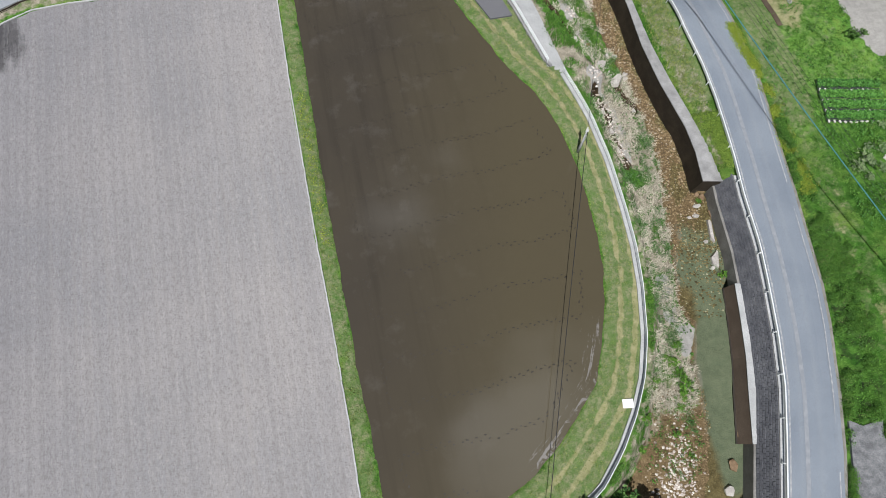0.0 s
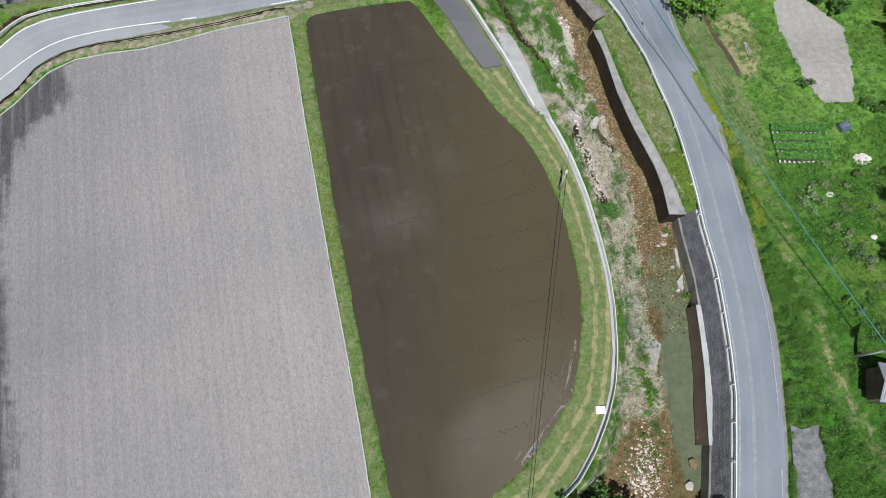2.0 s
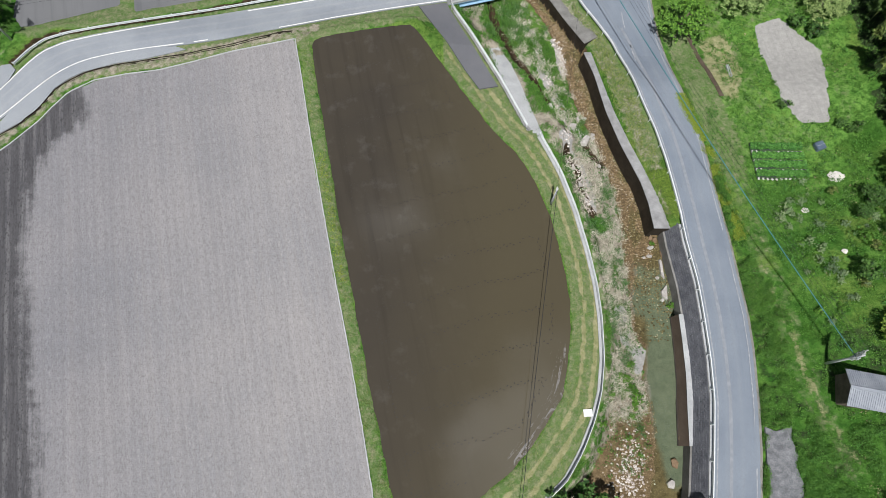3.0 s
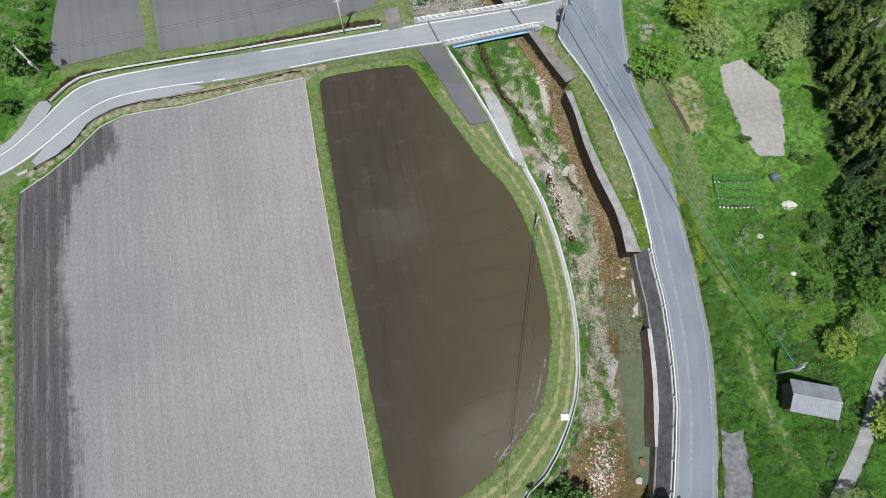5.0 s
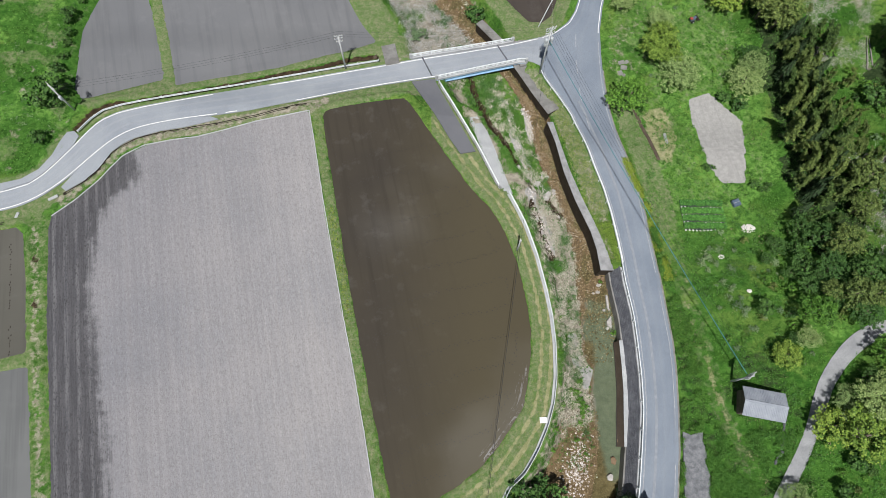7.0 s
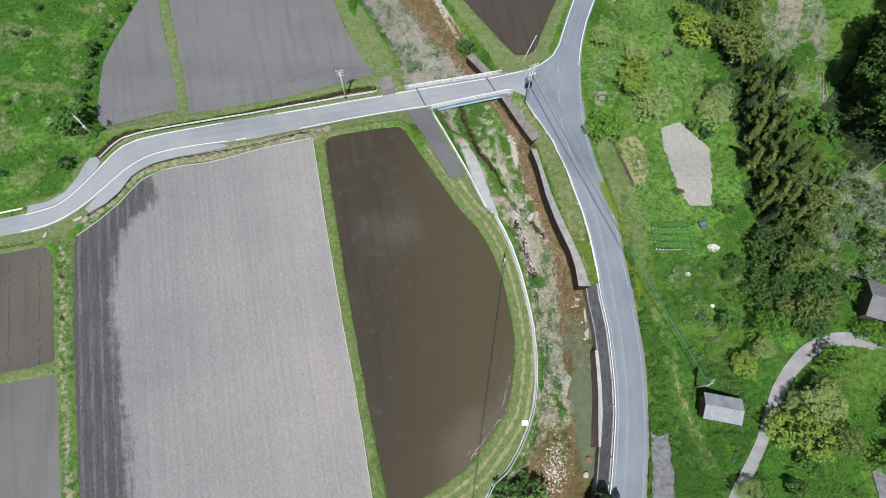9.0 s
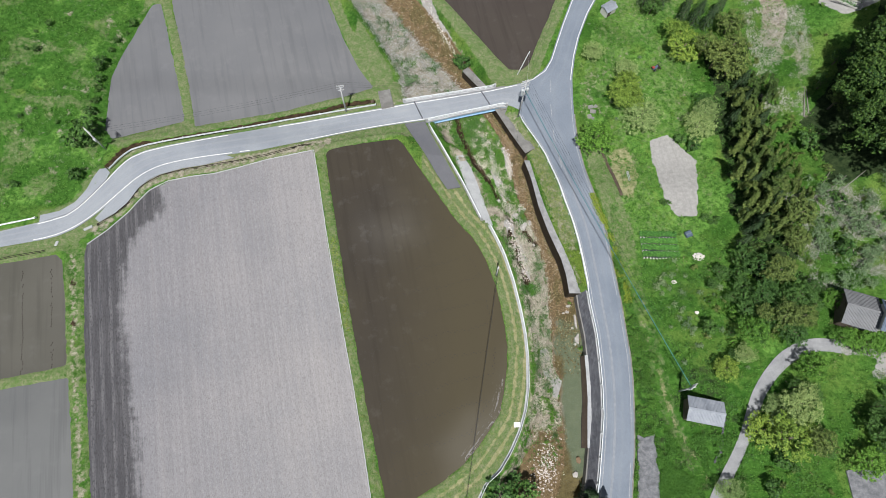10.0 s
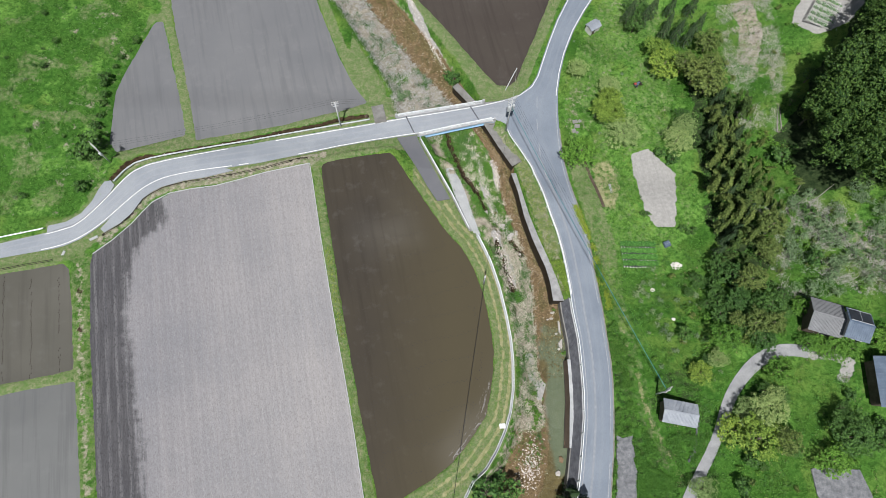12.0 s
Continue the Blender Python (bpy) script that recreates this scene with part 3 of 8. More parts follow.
NORTH_POND = [(-14, 118), (0.2, 99.8), (5.6, 93.4), (10.8, 86.3), (15.9, 79.5), (18.4, 76.6), (21, 76.4), (22.9, 78.2), (25.1, 84.4), (28, 91.6), (31.3, 100.7), (38, 118)]
PATCH = [(46.5, 59.2), (50.5, 61), (55.6, 54.8), (53.6, 42.2), (49.6, 42.2), (47.7, 46.2)]
STRAW_PATCH = [(37.9, 57.2), (42.2, 58.5), (43.9, 51.7), (41.9, 45.6), (39.7, 46.2), (38.5, 50.9)]
SIDE_PATH = [(-3.5, 62.5), (0.6, 63.2), (2.0, 60), (4.6, 54.5), (8.0, 47.8), (5.4, 47.3), (3.4, 50.4), (0.9, 55), (-1.6, 59.2)]
SLAB = [(6.8, 57.3), (7.9, 57.6), (10.2, 53), (11.4, 49.5), (12.9, 44.2), (14.2, 40), (11.9, 40.4), (11.3, 41.6), (9.9, 46.2), (8.5, 51), (7.3, 54.8)]
DRIVE_L = [(40, -24), (47.2, -8.2), (50.9, -2.1), (53.2, 2), (54.9, 6.7), (56.7, 10.4), (59.8, 14.3), (62.7, 16.4), (65.7, 17.2), (69.7, 16.7)]
DRIVE_R = [(42.5, -24), (49.5, -8.1), (53, -1.7), (55.3, 2.9), (56.6, 6.2), (58.3, 9.4), (61.3, 12.7), (64.1, 14.6), (66.7, 15), (69.3, 14.5)]
GRAVEL_PAD = [(38.1, 1.9), (39.1, 1.4), (40.7, 2.0), (40.5, 0.7), (40.9, -1.2), (40.5, -2.3), (40.9, -4.1), (40.6, -6.4), (40.4, -9.5), (37.0, -9.5), (37.4, -6.5), (37.8, -1.7)]
DRAIN_S = [(-21.8, 56.5), (-23.6, 56.4), (-29.9, 54.2), (-35.9, 52.6), (-42.7, 51.3), (-46.7, 50.4), (-51, 48.9), (-52.7, 47.8), (-54.3, 46.3), (-55.8, 43.1), (-57.4, 41.1), (-60.8, 38.6)]
DITCH_N = [(-52, 57.0), (-48, 58.0), (-42.6, 59.4), (-36.8, 60.9), (-28.1, 63.4), (-20.9, 65.2), (-16.2, 66.8), (-10.1, 67.9)]
DITCH_B = [(-53.0, 56.8), (-56.2, 56.4), (-58.4, 55.3), (-60.6, 52.9), (-61.8, 50.8)]
LAYBY = [(-71.8, 38.9), (-70, 39.6), (-66.9, 40.8), (-65.1, 42.4), (-63.3, 44.7), (-61.1, 47.9), (-60.6, 49.6), (-61.6, 50.6), (-62.8, 50.3), (-63.6, 48.6), (-64.4, 45.9), (-66.0, 43.2), (-68.6, 41.3), (-71.9, 40.4)]
APRON = [(-38.5, 53.9), (-37.0, 53.4), (-42.7, 51.7), (-46.7, 50.9), (-51, 49.4), (-52.7, 48.3), (-54.4, 46.7), (-55.9, 43.5), (-57.4, 41.6), (-60.6, 39.2), (-61.5, 39.9), (-59.8, 42.7), (-57.8, 46.0), (-55.5, 48.8), (-53.0, 50.9), (-49.8, 52.1), (-44.2, 53.5)]
RILLS = ([(7.3, 65.3), (8.4, 60.5), (9.9, 57.5), (11.1, 54.2), (13.3, 51.3), (14.6, 48.4), (15.5, 46.3)], [(17.8, 38.9), (18.3, 37.4), (19.1, 35.2), (19.7, 32.9), (20.3, 31.0), (20.7, 29.4)],
         [(20.6, 40.0), (21.8, 38.6), (22.9, 37.1)])
PALE_BANDS = ([(12.7, 60.6), (14.0, 58.9), (14.7, 56.2), (15.1, 53.2), (16.1, 50.0), (17.2, 46.9)], [(17.5, 58.4), (18.2, 55.3), (18.5, 52.6)], [(17.2, 40.5), (18.9, 37.4), (20.2, 33.6), (20.9, 30.2)],
              [(16.6, 47.0), (18.6, 44.0), (20.4, 41.2)], [(-4.0, 102.5), (-2.0, 100.0), (0.6, 94.6), (2.8, 90.2), (4.9, 86.2), (6.8, 82.4)], [(23.6, 16.0), (24.0, 13.4), (24.6, 11.4)])
YARD = [(66.4, -3.3), (67.4, -3.0), (70.5, -3.2), (73.6, -3.3), (74.6, -7.0), (75.0, -12), (68.2, -12), (66.6, -7.0)]
FIELD_Z = {"paddy": 0.0, "dry": 0.06, "west_up": 0.1, "west_lo": 0.05, "small": -1.3, "big": -1.35, "pond": -1.4}


def lay(x, y):
    """Height of the lie of the land, before banks and channels."""
    x, y = np.asarray(x, float), np.asarray(y, float)
    y0 = 55 - 8 * ease(15, 28, x)
    z = -1.2 * ease(y0, y0 + 8, y)
    south = 0.33 * np.clip(x - 37, 0, 29) + 0.15 * np.clip(x - 66, 0, 200)
    north = 0.04 * np.clip(x - 38, 0, 18) + 0.38 * np.clip(x - 56, 0, 60)
    k = ease(18, 36, y)
    z = z + south * (1 - k) + north * k
    return z + 0.16 * np.clip(-60 - x, 0, 120) * ease(52, 66, y)


def land(x, y):
    """Height of the ground sheet."""
    x, y = np.asarray(x, float), np.asarray(y, float)
    z = lay(x, y)
    f, bl, br, rl = FENCE(y), BED_L(y), BED_R(y), ROAD_L(y)
    south, north = y < 67.5, y >= 67.5
    ramp = ease(38, 41, y) * (1 - ease(56, 59, y))
    shelf = 0.7 + 4.2 * ramp
    edge = z - 0.25 - 2.3 * ramp * np.clip((y - 40) / 17, 0, 1)
    run = np.minimum(2.6, 0.5 * np.maximum(bl - f - shelf, 0.6))
    foot = f + shelf + run
    low = -3.2 + 0.35 * ease(14, 26, y) * (1 - ease(40, 46, y))
    z = np.where((x > f) & (x <= f + shelf), edge, z)
    z = np.where((x > f + shelf) & (x <= foot), edge + (low - edge) * ease(0, 1, (x - f - shelf) / run), z)
    z = np.where((x > foot) & (x <= bl), low + (-3.85 - low) * np.clip((x - foot) / np.maximum(bl - foot, 0.5), 0, 1) ** 2, z)
    deep = np.clip((x - bl) / np.maximum(br - bl, 0.5), 0, 1)
    z = np.where((x > bl) & (x <= br + 0.3), -3.92 - 0.16 * deep - 0.3 * np.sin(np.pi * deep) * (1 - ease(19, 24, y)), z)
    top = lay(rl, y)
    inner = np.where((y > 26.7) & (y < 54.6), COPE_R(y) - 0.15, br + 0.6)
    slope = -0.75 + 0.7 * np.clip((x - inner) / np.maximum(rl - 0.7 - inner, 0.5), 0, 1)
    z = np.where((y >= 27) & south & (x > br + 0.3) & (x <= rl - 0.5), top + slope - np.where(x < inner, 0.9, 0.12), z)
    z = np.where((y < 27) & (x > br + 0.3) & (x <= rl - 0.05), -4.3, z)
    bank = BED_R(y) + 3.0
    z = np.where(north & (x > br) & (x <= bank), -4.0 + (lay(x, y) + 4.0) * ease(0, 1, (x - br) / 3.0), z)
    return z


def patches(x, y, size, seed, n=256):
    """Soft random patches, 0 to 1, at about the given size in metres."""
    g = np.random.default_rng(seed).uniform(0, 1, (n, n))
    out, amp, tot = 0.0, 1.0, 0.0
    for o in range(3):
        u, v = np.asarray(x) / size * 2 ** o + 97.3, np.asarray(y) / size * 2 ** o + 61.7
        i, j = np.floor(v).astype(int), np.floor(u).astype(int)
        a, b = ease(0, 1, v - i), ease(0, 1, u - j)
        q = (g[i % n, j % n] * (1 - b) + g[i % n, (j + 1) % n] * b) * (1 - a) + (g[(i + 1) % n, j % n] * (1 - b) + g[(i + 1) % n, (j + 1) % n] * b) * a
        out, tot, amp = out + amp * q, tot + amp, amp * 0.55
    return out / tot


# ---- ground sheet ----
def axis(lo, hi, step):
    inner = np.unique(np.concatenate([np.arange(a, b, s) for a, b, s in step] + [[hi]]))
    out = np.array([4, 12, 30, 80, 200, 500, 1200, 3000.0])
    return np.r_[lo - out[::-1], inner, hi + out]


def soften(a, n):
    for _ in range(n):
        p = np.pad(a, 1, mode="edge")
        a = (p[:-2, 1:-1] + p[2:, 1:-1] + p[1:-1, :-2] + p[1:-1, 2:] + 2 * a) / 6
    return a


GX = axis(-105, 125, ((-105, -24, 0.6), (-24, -3, 0.4), (-3, 44, 0.3), (44, 125, 0.5)))
GY = axis(-30, 130, ((-30, 70, 0.4), (70, 130, 0.5)))
XX, YY = np.meshgrid(GX, GY)
CX, CY = np.clip(XX, -112, 135), np.clip(YY, -36, 140)
ZZ = land(CX, CY)
rng = np.random.default_rng(5)
rough = soften(rng.normal(0, 1, XX.shape), 3) * 0.16
fields = (("paddy", PADDY_EDGE), ("dry", DRY_EDGE), ("west_up", WEST_UP), ("west_lo", WEST_LO), ("small", NORTH_SMALL), ("big", NORTH_BIG), ("pond", NORTH_POND))
in_field = np.zeros(XX.shape, bool)
for fname, poly in fields:
    cut = inside(poly, CX, CY)
    rim_d = to_line(poly + poly[:1], CX, CY)
    ring = (rim_d < 1.6) & ~cut
    ZZ = np.where(ring, np.maximum(ZZ, FIELD_Z[fname] + 0.14) * 0.5 + 0.5 * (FIELD_Z[fname] + 0.16), ZZ)
    in_field |= cut
rim_band = np.zeros(XX.shape, bool)
for fname, poly in fields:
    cut = inside(poly, CX, CY)
    sd = to_line(poly + poly[:1], CX, CY) * np.where(cut, -1, 1) + 0.35 * (patches(CX, CY, 1.6, 71) - 0.5)
    near = (sd > -1.2) & (sd < 0.35)
    ZZ = np.where(cut, FIELD_Z[fname] - 0.4, ZZ)
    ZZ = np.where(near, FIELD_Z[fname] + np.maximum(sd, -0.8) * 0.5, ZZ)
    rim_band |= near
on_road = ((CX > ROAD_L(CY) - 0.1) & (CX < ROAD_R(CY) + 0.62)) | ((CY > LANE_LO(CX) - 0.3) & (CY < LANE_UP(CX) + 0.3) & (CX < 24))
bridge_gap = on_road & (CX > FENCE(CY) + 1) & (CX < BED_R(CY) + 0.5) & (CY > 55)
by_kerb = (np.abs(CX - FENCE(CY) + 0.15) < 0.75) & (CY < 63)
off_road = np.where((CX > ROAD_R(CY)) & ~on_road, ease(0.5, 1.9, CX - ROAD_R(CY)), 1.0)
ZZ = lay(CX, CY) - 0.12 + (ZZ - lay(CX, CY) + 0.12) * off_road
rough = rough * off_road
ZZ = np.where(on_road & ~bridge_gap, lay(CX, CY) - 0.12, ZZ + np.where(in_field | on_road | rim_band | inside(PATCH, CX, CY), 0, np.where(by_kerb, -0.12, rough)))

for line, wide, deep in ((DITCH_N, 0.6, 0.5), (DITCH_B, 0.9, 0.8), *((line, 0.8, 0.55) for line in RILLS)):
    ZZ = ZZ - deep * (1 - ease(0.1, wide, to_line(line, CX, CY)))
SPIT = [(24.7, 12.0), (25.6, 11.8), (26.8, 11.4), (26.5, 10.2), (26.0, 9.2), (25.5, 8.0), (24.6, 8.0)]
ZZ = np.where(inside(SPIT, CX, CY), np.maximum(ZZ, -3.84), ZZ)
for poly in (APRON, LAYBY, SIDE_PATH):
    ZZ = np.where(inside(poly, CX, CY) | (to_line(poly + poly[:1], CX, CY) < 0.3), np.minimum(ZZ, lay(CX, CY) - 0.14), ZZ)

m_straw, m_gravel, m_mown, m_wood_shade, m_soil, m_silt, m_mud_shade, m_fresh, m_deep = (np.zeros(XX.shape) for _ in range(9))
f, bl, br = FENCE(CY), BED_L(CY), BED_R(CY)
m_straw[(CX > f + 1.5) & (CX < bl)] = 0.66
m_straw[(CX > f + 0.2) & (CX < f + 2.4) & (CY > -6) & (CY < 40)] = 0.5
m_straw[(CX > f + 4) & (CX < bl) & (CY > 44) & (CY < 67)] = 0.42
m_straw[(CX > br - 0.3) & (CX < br + 1.6) & (CY > 80)] = 0.5
m_patch = inside(STRAW_PATCH, CX, CY)
m_mown[inside(STRAW_PATCH, CX, CY)] = 0.9
wild = patches(CX, CY, 7.0, 4)
m_deep[(CX > 38.5) & (CX < 58) & (CY < 9 + 5 * wild) & (patches(CX, CY, 2.5, 29) > 0.3)] = 0.8
m_deep[(CX > ROAD_R(CY) + 0.3) & (CX < 66) & (CY < 24 + 8 * wild) & (patches(CX, CY, 3.5, 25) > 0.36)] = 0.6
m_deep[(CX < -62) & (CY > 42) & (patches(CX, CY, 8.0, 26) > 0.25)] = 0.7
m_fresh[(CX > ROAD_R(CY) + 2) & (CX < 60) & (CY > 30 + 6 * wild) & (patches(CX, CY, 4.0, 23) > 0.34)] = 0.55
m_fresh[(CX > 46) & (CX < 62) & (CY > 12) & (CY < 32) & (patches(CX, CY, 3.0, 24) > 0.5)] = 0.52
m_straw[(CX > ROAD_R(CY) + 1) & (CY > 60) & (CX < 58) & (wild > 0.6)] = 0.40
m_mown[(CX > ROAD_R(CY) + 2) & (CY > 34) & (CX < 58) & ~inside(PATCH, CX, CY) & (patches(CX, CY, 5.0, 17) > 0.36)] = np.where(CY > 58, 0.46, 0.44)[(CX > ROAD_R(CY) + 2) & (CY > 34) & (CX < 58) & ~inside(PATCH, CX, CY) & (patches(CX, CY, 5.0, 17) > 0.36)]
m_straw[(CX > f + 1.5) & (CX < bl) & (patches(CX, CY, 3.0, 9) < 0.36)] = 0.35
m_gravel[(CX > bl - 0.3) & (CX < br + 0.6)] = 1.0
m_gravel[(CX > bl - 6.0 - 1.5 * patches(CX, CY, 2.5, 6)) & (CX < bl) & (CY < 3.0)] = 0.5
m_straw[(CX > bl - 6.5) & (CX < bl) & (CY < 3.5)] = 0.62
m_silt[(CX > bl + 0.3 * patches(CX, CY, 1.5, 3)) & (CX < br + 0.6) & (CY < 17.5 + 9 * patches(CX, CY, 2.2, 2)) & (CY > 1.5 - 5.5 * ease(26.6, 28.6, CX) - 3 * patches(CX, CY, 2, 3))] = 1.0
verge = (CX > 0) & (CX < f + 0.6) & (CY < 62) & ~in_field & (CX > -2)
m_mown[verge] = 0.78
m_mown[(CX > ROAD_L(CY) - 3.4) & (CX < ROAD_L(CY)) & (CY > 36) & (CY < 66)] = 0.66
m_mown[(CX > br + 2.0) & (CX < ROAD_L(CY)) & (CY > 70)] = 0.72
m_mown[(CX > np.interp(CY, [75, 78.3, 84.4, 100.7], [21.6, 23.6, 25.6, 31.6])) & (CX < ROAD_L(CY) + 1) & (CY > 76)] = 0.15
m_mown[(CX > -15) & (CX < br - 4) & (CY > 69) & (CX < f + 0.2)] = 0.8
m_mown[(CY > LANE_UP(CX)) & (CY < LANE_UP(CX) + 6.0) & (CX < 2) & (CX > -66)] = 0.8
m_mown[to_line([(-2.0, -20), (-5.4, -8.9), (-7.2, -1.4), (-9.6, 8.4), (-11.8, 17.6), (-14.3, 28.4), (-16.4, 37.8), (-18.4, 47), (-20.0, 55)], CX, CY) < 1.2] = 0.6
m_mown[(np.abs(CY - LANE_LO(CX)) < 4.0) & (CX < 1)] = 0.66
m_mown[(CX < -52) & (CX > -66) & (CY < 35)] = 0.5
m_mown[(CX < -60) & (CY > 4) & (CY < 14)] = 0.62
m_mown[(CX > -53) & (CX < -45) & (CY > 62) & (CY < 95)] = 0.55
rim = to_line(PADDY_EDGE[5:28], CX, CY)
m_track = np.where(m_patch, 0.56, 0.0)
for lo, hi in ((1.4, 1.95), (2.9, 3.5)):
    m_track[verge & (rim > lo) & (rim < hi)] = 1.0
TRACKS = ([(39.6, 30), (40.6, 22), (42.1, 12.9), (43.2, 4.5), (46.1, -1.9), (47.5, -6.2), (48.4, -9)], [(33.4, 52), (35.4, 47), (37.1, 43.1), (38.9, 38.6), (39.6, 34), (39.8, 30)], [(36.4, 52), (37.6, 47.6), (38.9, 43.8), (40.6, 38.7), (41.4, 34), (40.8, 30)], [(40.8, 30), (41.9, 20), (43.2, 8.9), (44.2, 3.7), (46.4, -0.8), (47.9, -6.0)])
for line in TRACKS:
    m_track[to_line(line, CX, CY) < 0.3] = 0.53
m_mown[(CX > ROAD_R(CY) + 0.6) & (CX < ROAD_R(CY) + 5.2) & (CY > 29) & (CY < 58)] = 0.6
m_mown[(to_line([(39.8, 32), (41.6, 18), (43.4, 6), (45.6, -3)], CX, CY) < 1.7)] = 0.46
m_straw[(CX < -52) & (CX > -66) & (CY < 33) & (np.abs(CX - np.interp(CY, [-9.3, 5.8, 18, 32.3], [-53.4, -57.4, -60.6, -63.9])) < 1.1)] = 0.5
m_straw[(CY < LANE_LO(CX) - 0.3) & (CY > LANE_LO(CX) - 2.8) & (CX > -61) & (CX < -18)] = 0.56
m_straw[(to_line(DRAIN_S, CX, CY) < 2.4) & (CY < LANE_LO(CX) - 1.5) & ~in_field] = 0.52
for poly in (NORTH_BIG, NORTH_SMALL, NORTH_POND):
    m_mown[(to_line(poly, CX, CY) < 2.6) & ~in_field & (CX > -62)] = 0.75
m_straw[(CY > LANE_UP(CX) + 0.3) & (CY < LANE_UP(CX) + 1.6) & (CX > -60) & (CX < -2)] = 0.52
m_soil[inside(PATCH, CX, CY)] = 1.0
m_soil[inside([(80.9, 86.4), (84.9, 82.4), (90.2, 83.9), (95.5, 90.4), (99, 99), (88, 99), (82.1, 90.0)], CX, CY)] = 0.95
m_straw[(CX > br + 1.2) & (CX < ROAD_L(CY) - 0.3) & (CY > 28) & (CY < 66)] = 0.45
# ground under belt and hill trees painted dark for their shade
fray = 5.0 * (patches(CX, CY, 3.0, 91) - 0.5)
m_wood_shade[(CX > 60.2 + fray) & (CX < 67.6 + fray) & (CY > 27 + fray) & (CY < 81 + fray)] = 1.0
m_wood_shade[(CX > 74.6 + fray + np.maximum(0, CY - 62) * 0.72) & (CY > 46 + fray)] = 0.9
m_mown[(to_line(LAYBY + LAYBY[:1], CX, CY) < 1.2)] = 0.6
m_straw[(CX > 70) & (CX < 100) & (CY > 26) & (CY < 44) & (wild > 0.55)] = 0.46
m_straw[(to_line([(73, 93), (73.5, 86), (72, 80)], CX, CY) < 2.2)] = 0.78
m_straw[(to_line([(76, 80), (75.5, 70), (74.6, 61)], CX, CY) < 1.0)] = 0.45
m_straw[(CX > 67) & (CX < 76) & (CY > 74) & (CY < 94) & (wild > 0.5)] = 0.5
m_soil[to_line([(70, 15.4), (73.6, 15.0), (75.6, 13.9), (74.4, 11.2)], CX, CY) < 1.0] = 0.85
m_soil[inside(SPIT, CX, CY)] = 1.0
m_gravel[inside(SPIT, CX, CY)] = 0
# silt left out beyond the spit: browner bed stands in for a dark reflection
m_silt[inside(SPIT, CX, CY) | ((CX < 27.0) & (CY > 11.6) & (CY < 15.6))] = 0
# shade among the dense roadside and southern weeds, painted as dark ground
m_wood_shade[(CX > ROAD_R(CY) + 0.1) & (CX < ROAD_R(CY) + 0.6 + 3.0 * ease(30, 14, CY) * (0.6 + 0.8 * patches(CX, CY, 3.0, 15))) & (CY < 30)] = 0.46
m_wood_shade[(CX > 38.4) & (CX < 54) & (CY < 14) & (patches(CX, CY, 2.0, 16) > 0.45)] = 0.5
slope = (CX < -61) & (CY > 42) & ~in_field & (CY > LANE_UP(CX) + 1.5)
m_deep[slope & (to_line(NORTH_SMALL, CX, CY) < 1.5)] = 0.9
m_fresh[slope & (patches(CX, CY, 4.0, 27) > 0.54)] = 0.56
m_mown[slope & (patches(CX, CY, 3.2, 28) > 0.52)] = 0.52
m_straw[slope & (CX > -82) & (patches(CX, CY, 2.6, 14) > 0.62)] = 0.48
# eroded rills, pale rock bands and the gravel bar on the stream bank
# channel shade painted in as dark brown, since the carved depth gives little
for line in RILLS:
    m_mud_shade[to_line(line, CX, CY) < 0.55 + 0.6 * (patches(CX, CY, 1.4, 93) - 0.5)] = 1.4
for line in PALE_BANDS:
    m_soil[to_line(line, CX, CY) < 0.15 + 1.1 * patches(CX, CY, 1.5, 94)] = 1.0
bar = (CX > np.interp(CY, [-16, -4, -1.2, 2.4], [10, 18, 19.8, 23.2])) & (CX < bl) & (CY < 3.2)
m_straw[bar] = 0.25
m_gravel[bar] = 0.72
m_straw[(CX > -66) & (CX < -52) & (CY < 33) & (np.abs(CX - np.interp(CY, [-9.3, 5.8, 18, 32.3], [-53.4, -57.4, -60.6, -63.9])) < 0.75)] = 0.5
m_mud_shade[(CX > -66) & (CX < -52) & (CY < 31) & (CY > 13) & (np.abs(CX - np.interp(CY, [-9.3, 5.8, 18, 32.3], [-53.4, -57.4, -60.6, -63.9])) < 0.4) & (patches(CX, CY, 1.2, 95) > 0.52)] = 0.8
for line in (DITCH_N, DITCH_B):
    m_mud_shade[to_line(line, CX, CY) < 0.42] = 1.2
    m_mown[to_line(line, CX, CY) < 0.45] = 0
    m_straw[to_line(line, CX, CY) < 0.45] = 0

ny, nx = XX.shape
verts = np.stack([XX, YY, ZZ], -1).reshape(-1, 3)
idx = np.arange(nx * ny).reshape(ny, nx)
quads = np.stack([idx[:-1, :-1], idx[:-1, 1:], idx[1:, 1:], idx[1:, :-1]], -1).reshape(-1, 4)
me = bpy.data.meshes.new("ground")
me.vertices.add(len(verts))
me.vertices.foreach_set("co", verts.ravel())
me.loops.add(quads.size)
me.loops.foreach_set("vertex_index", quads.ravel().astype(np.int32))
me.polygons.add(len(quads))
me.polygons.foreach_set("loop_start", np.arange(0, quads.size, 4, dtype=np.int32))
me.update(calc_edges=True)
for aname, mask, n in (("deep", m_deep, 3), ("fresh", m_fresh, 2), ("straw", m_straw, 2), ("gravel", m_gravel, 1), ("mown", m_mown, 3), ("track", m_track, 2), ("wood", m_wood_shade, 2), ("soil", m_soil, 1), ("silt", m_silt, 6), ("mud", m_mud_shade, 1)):
    a = me.attributes.new(aname, "FLOAT", "POINT")
    a.data.foreach_set("value", soften(mask, n).ravel().astype(np.float32))
me.materials.append(GROUND)
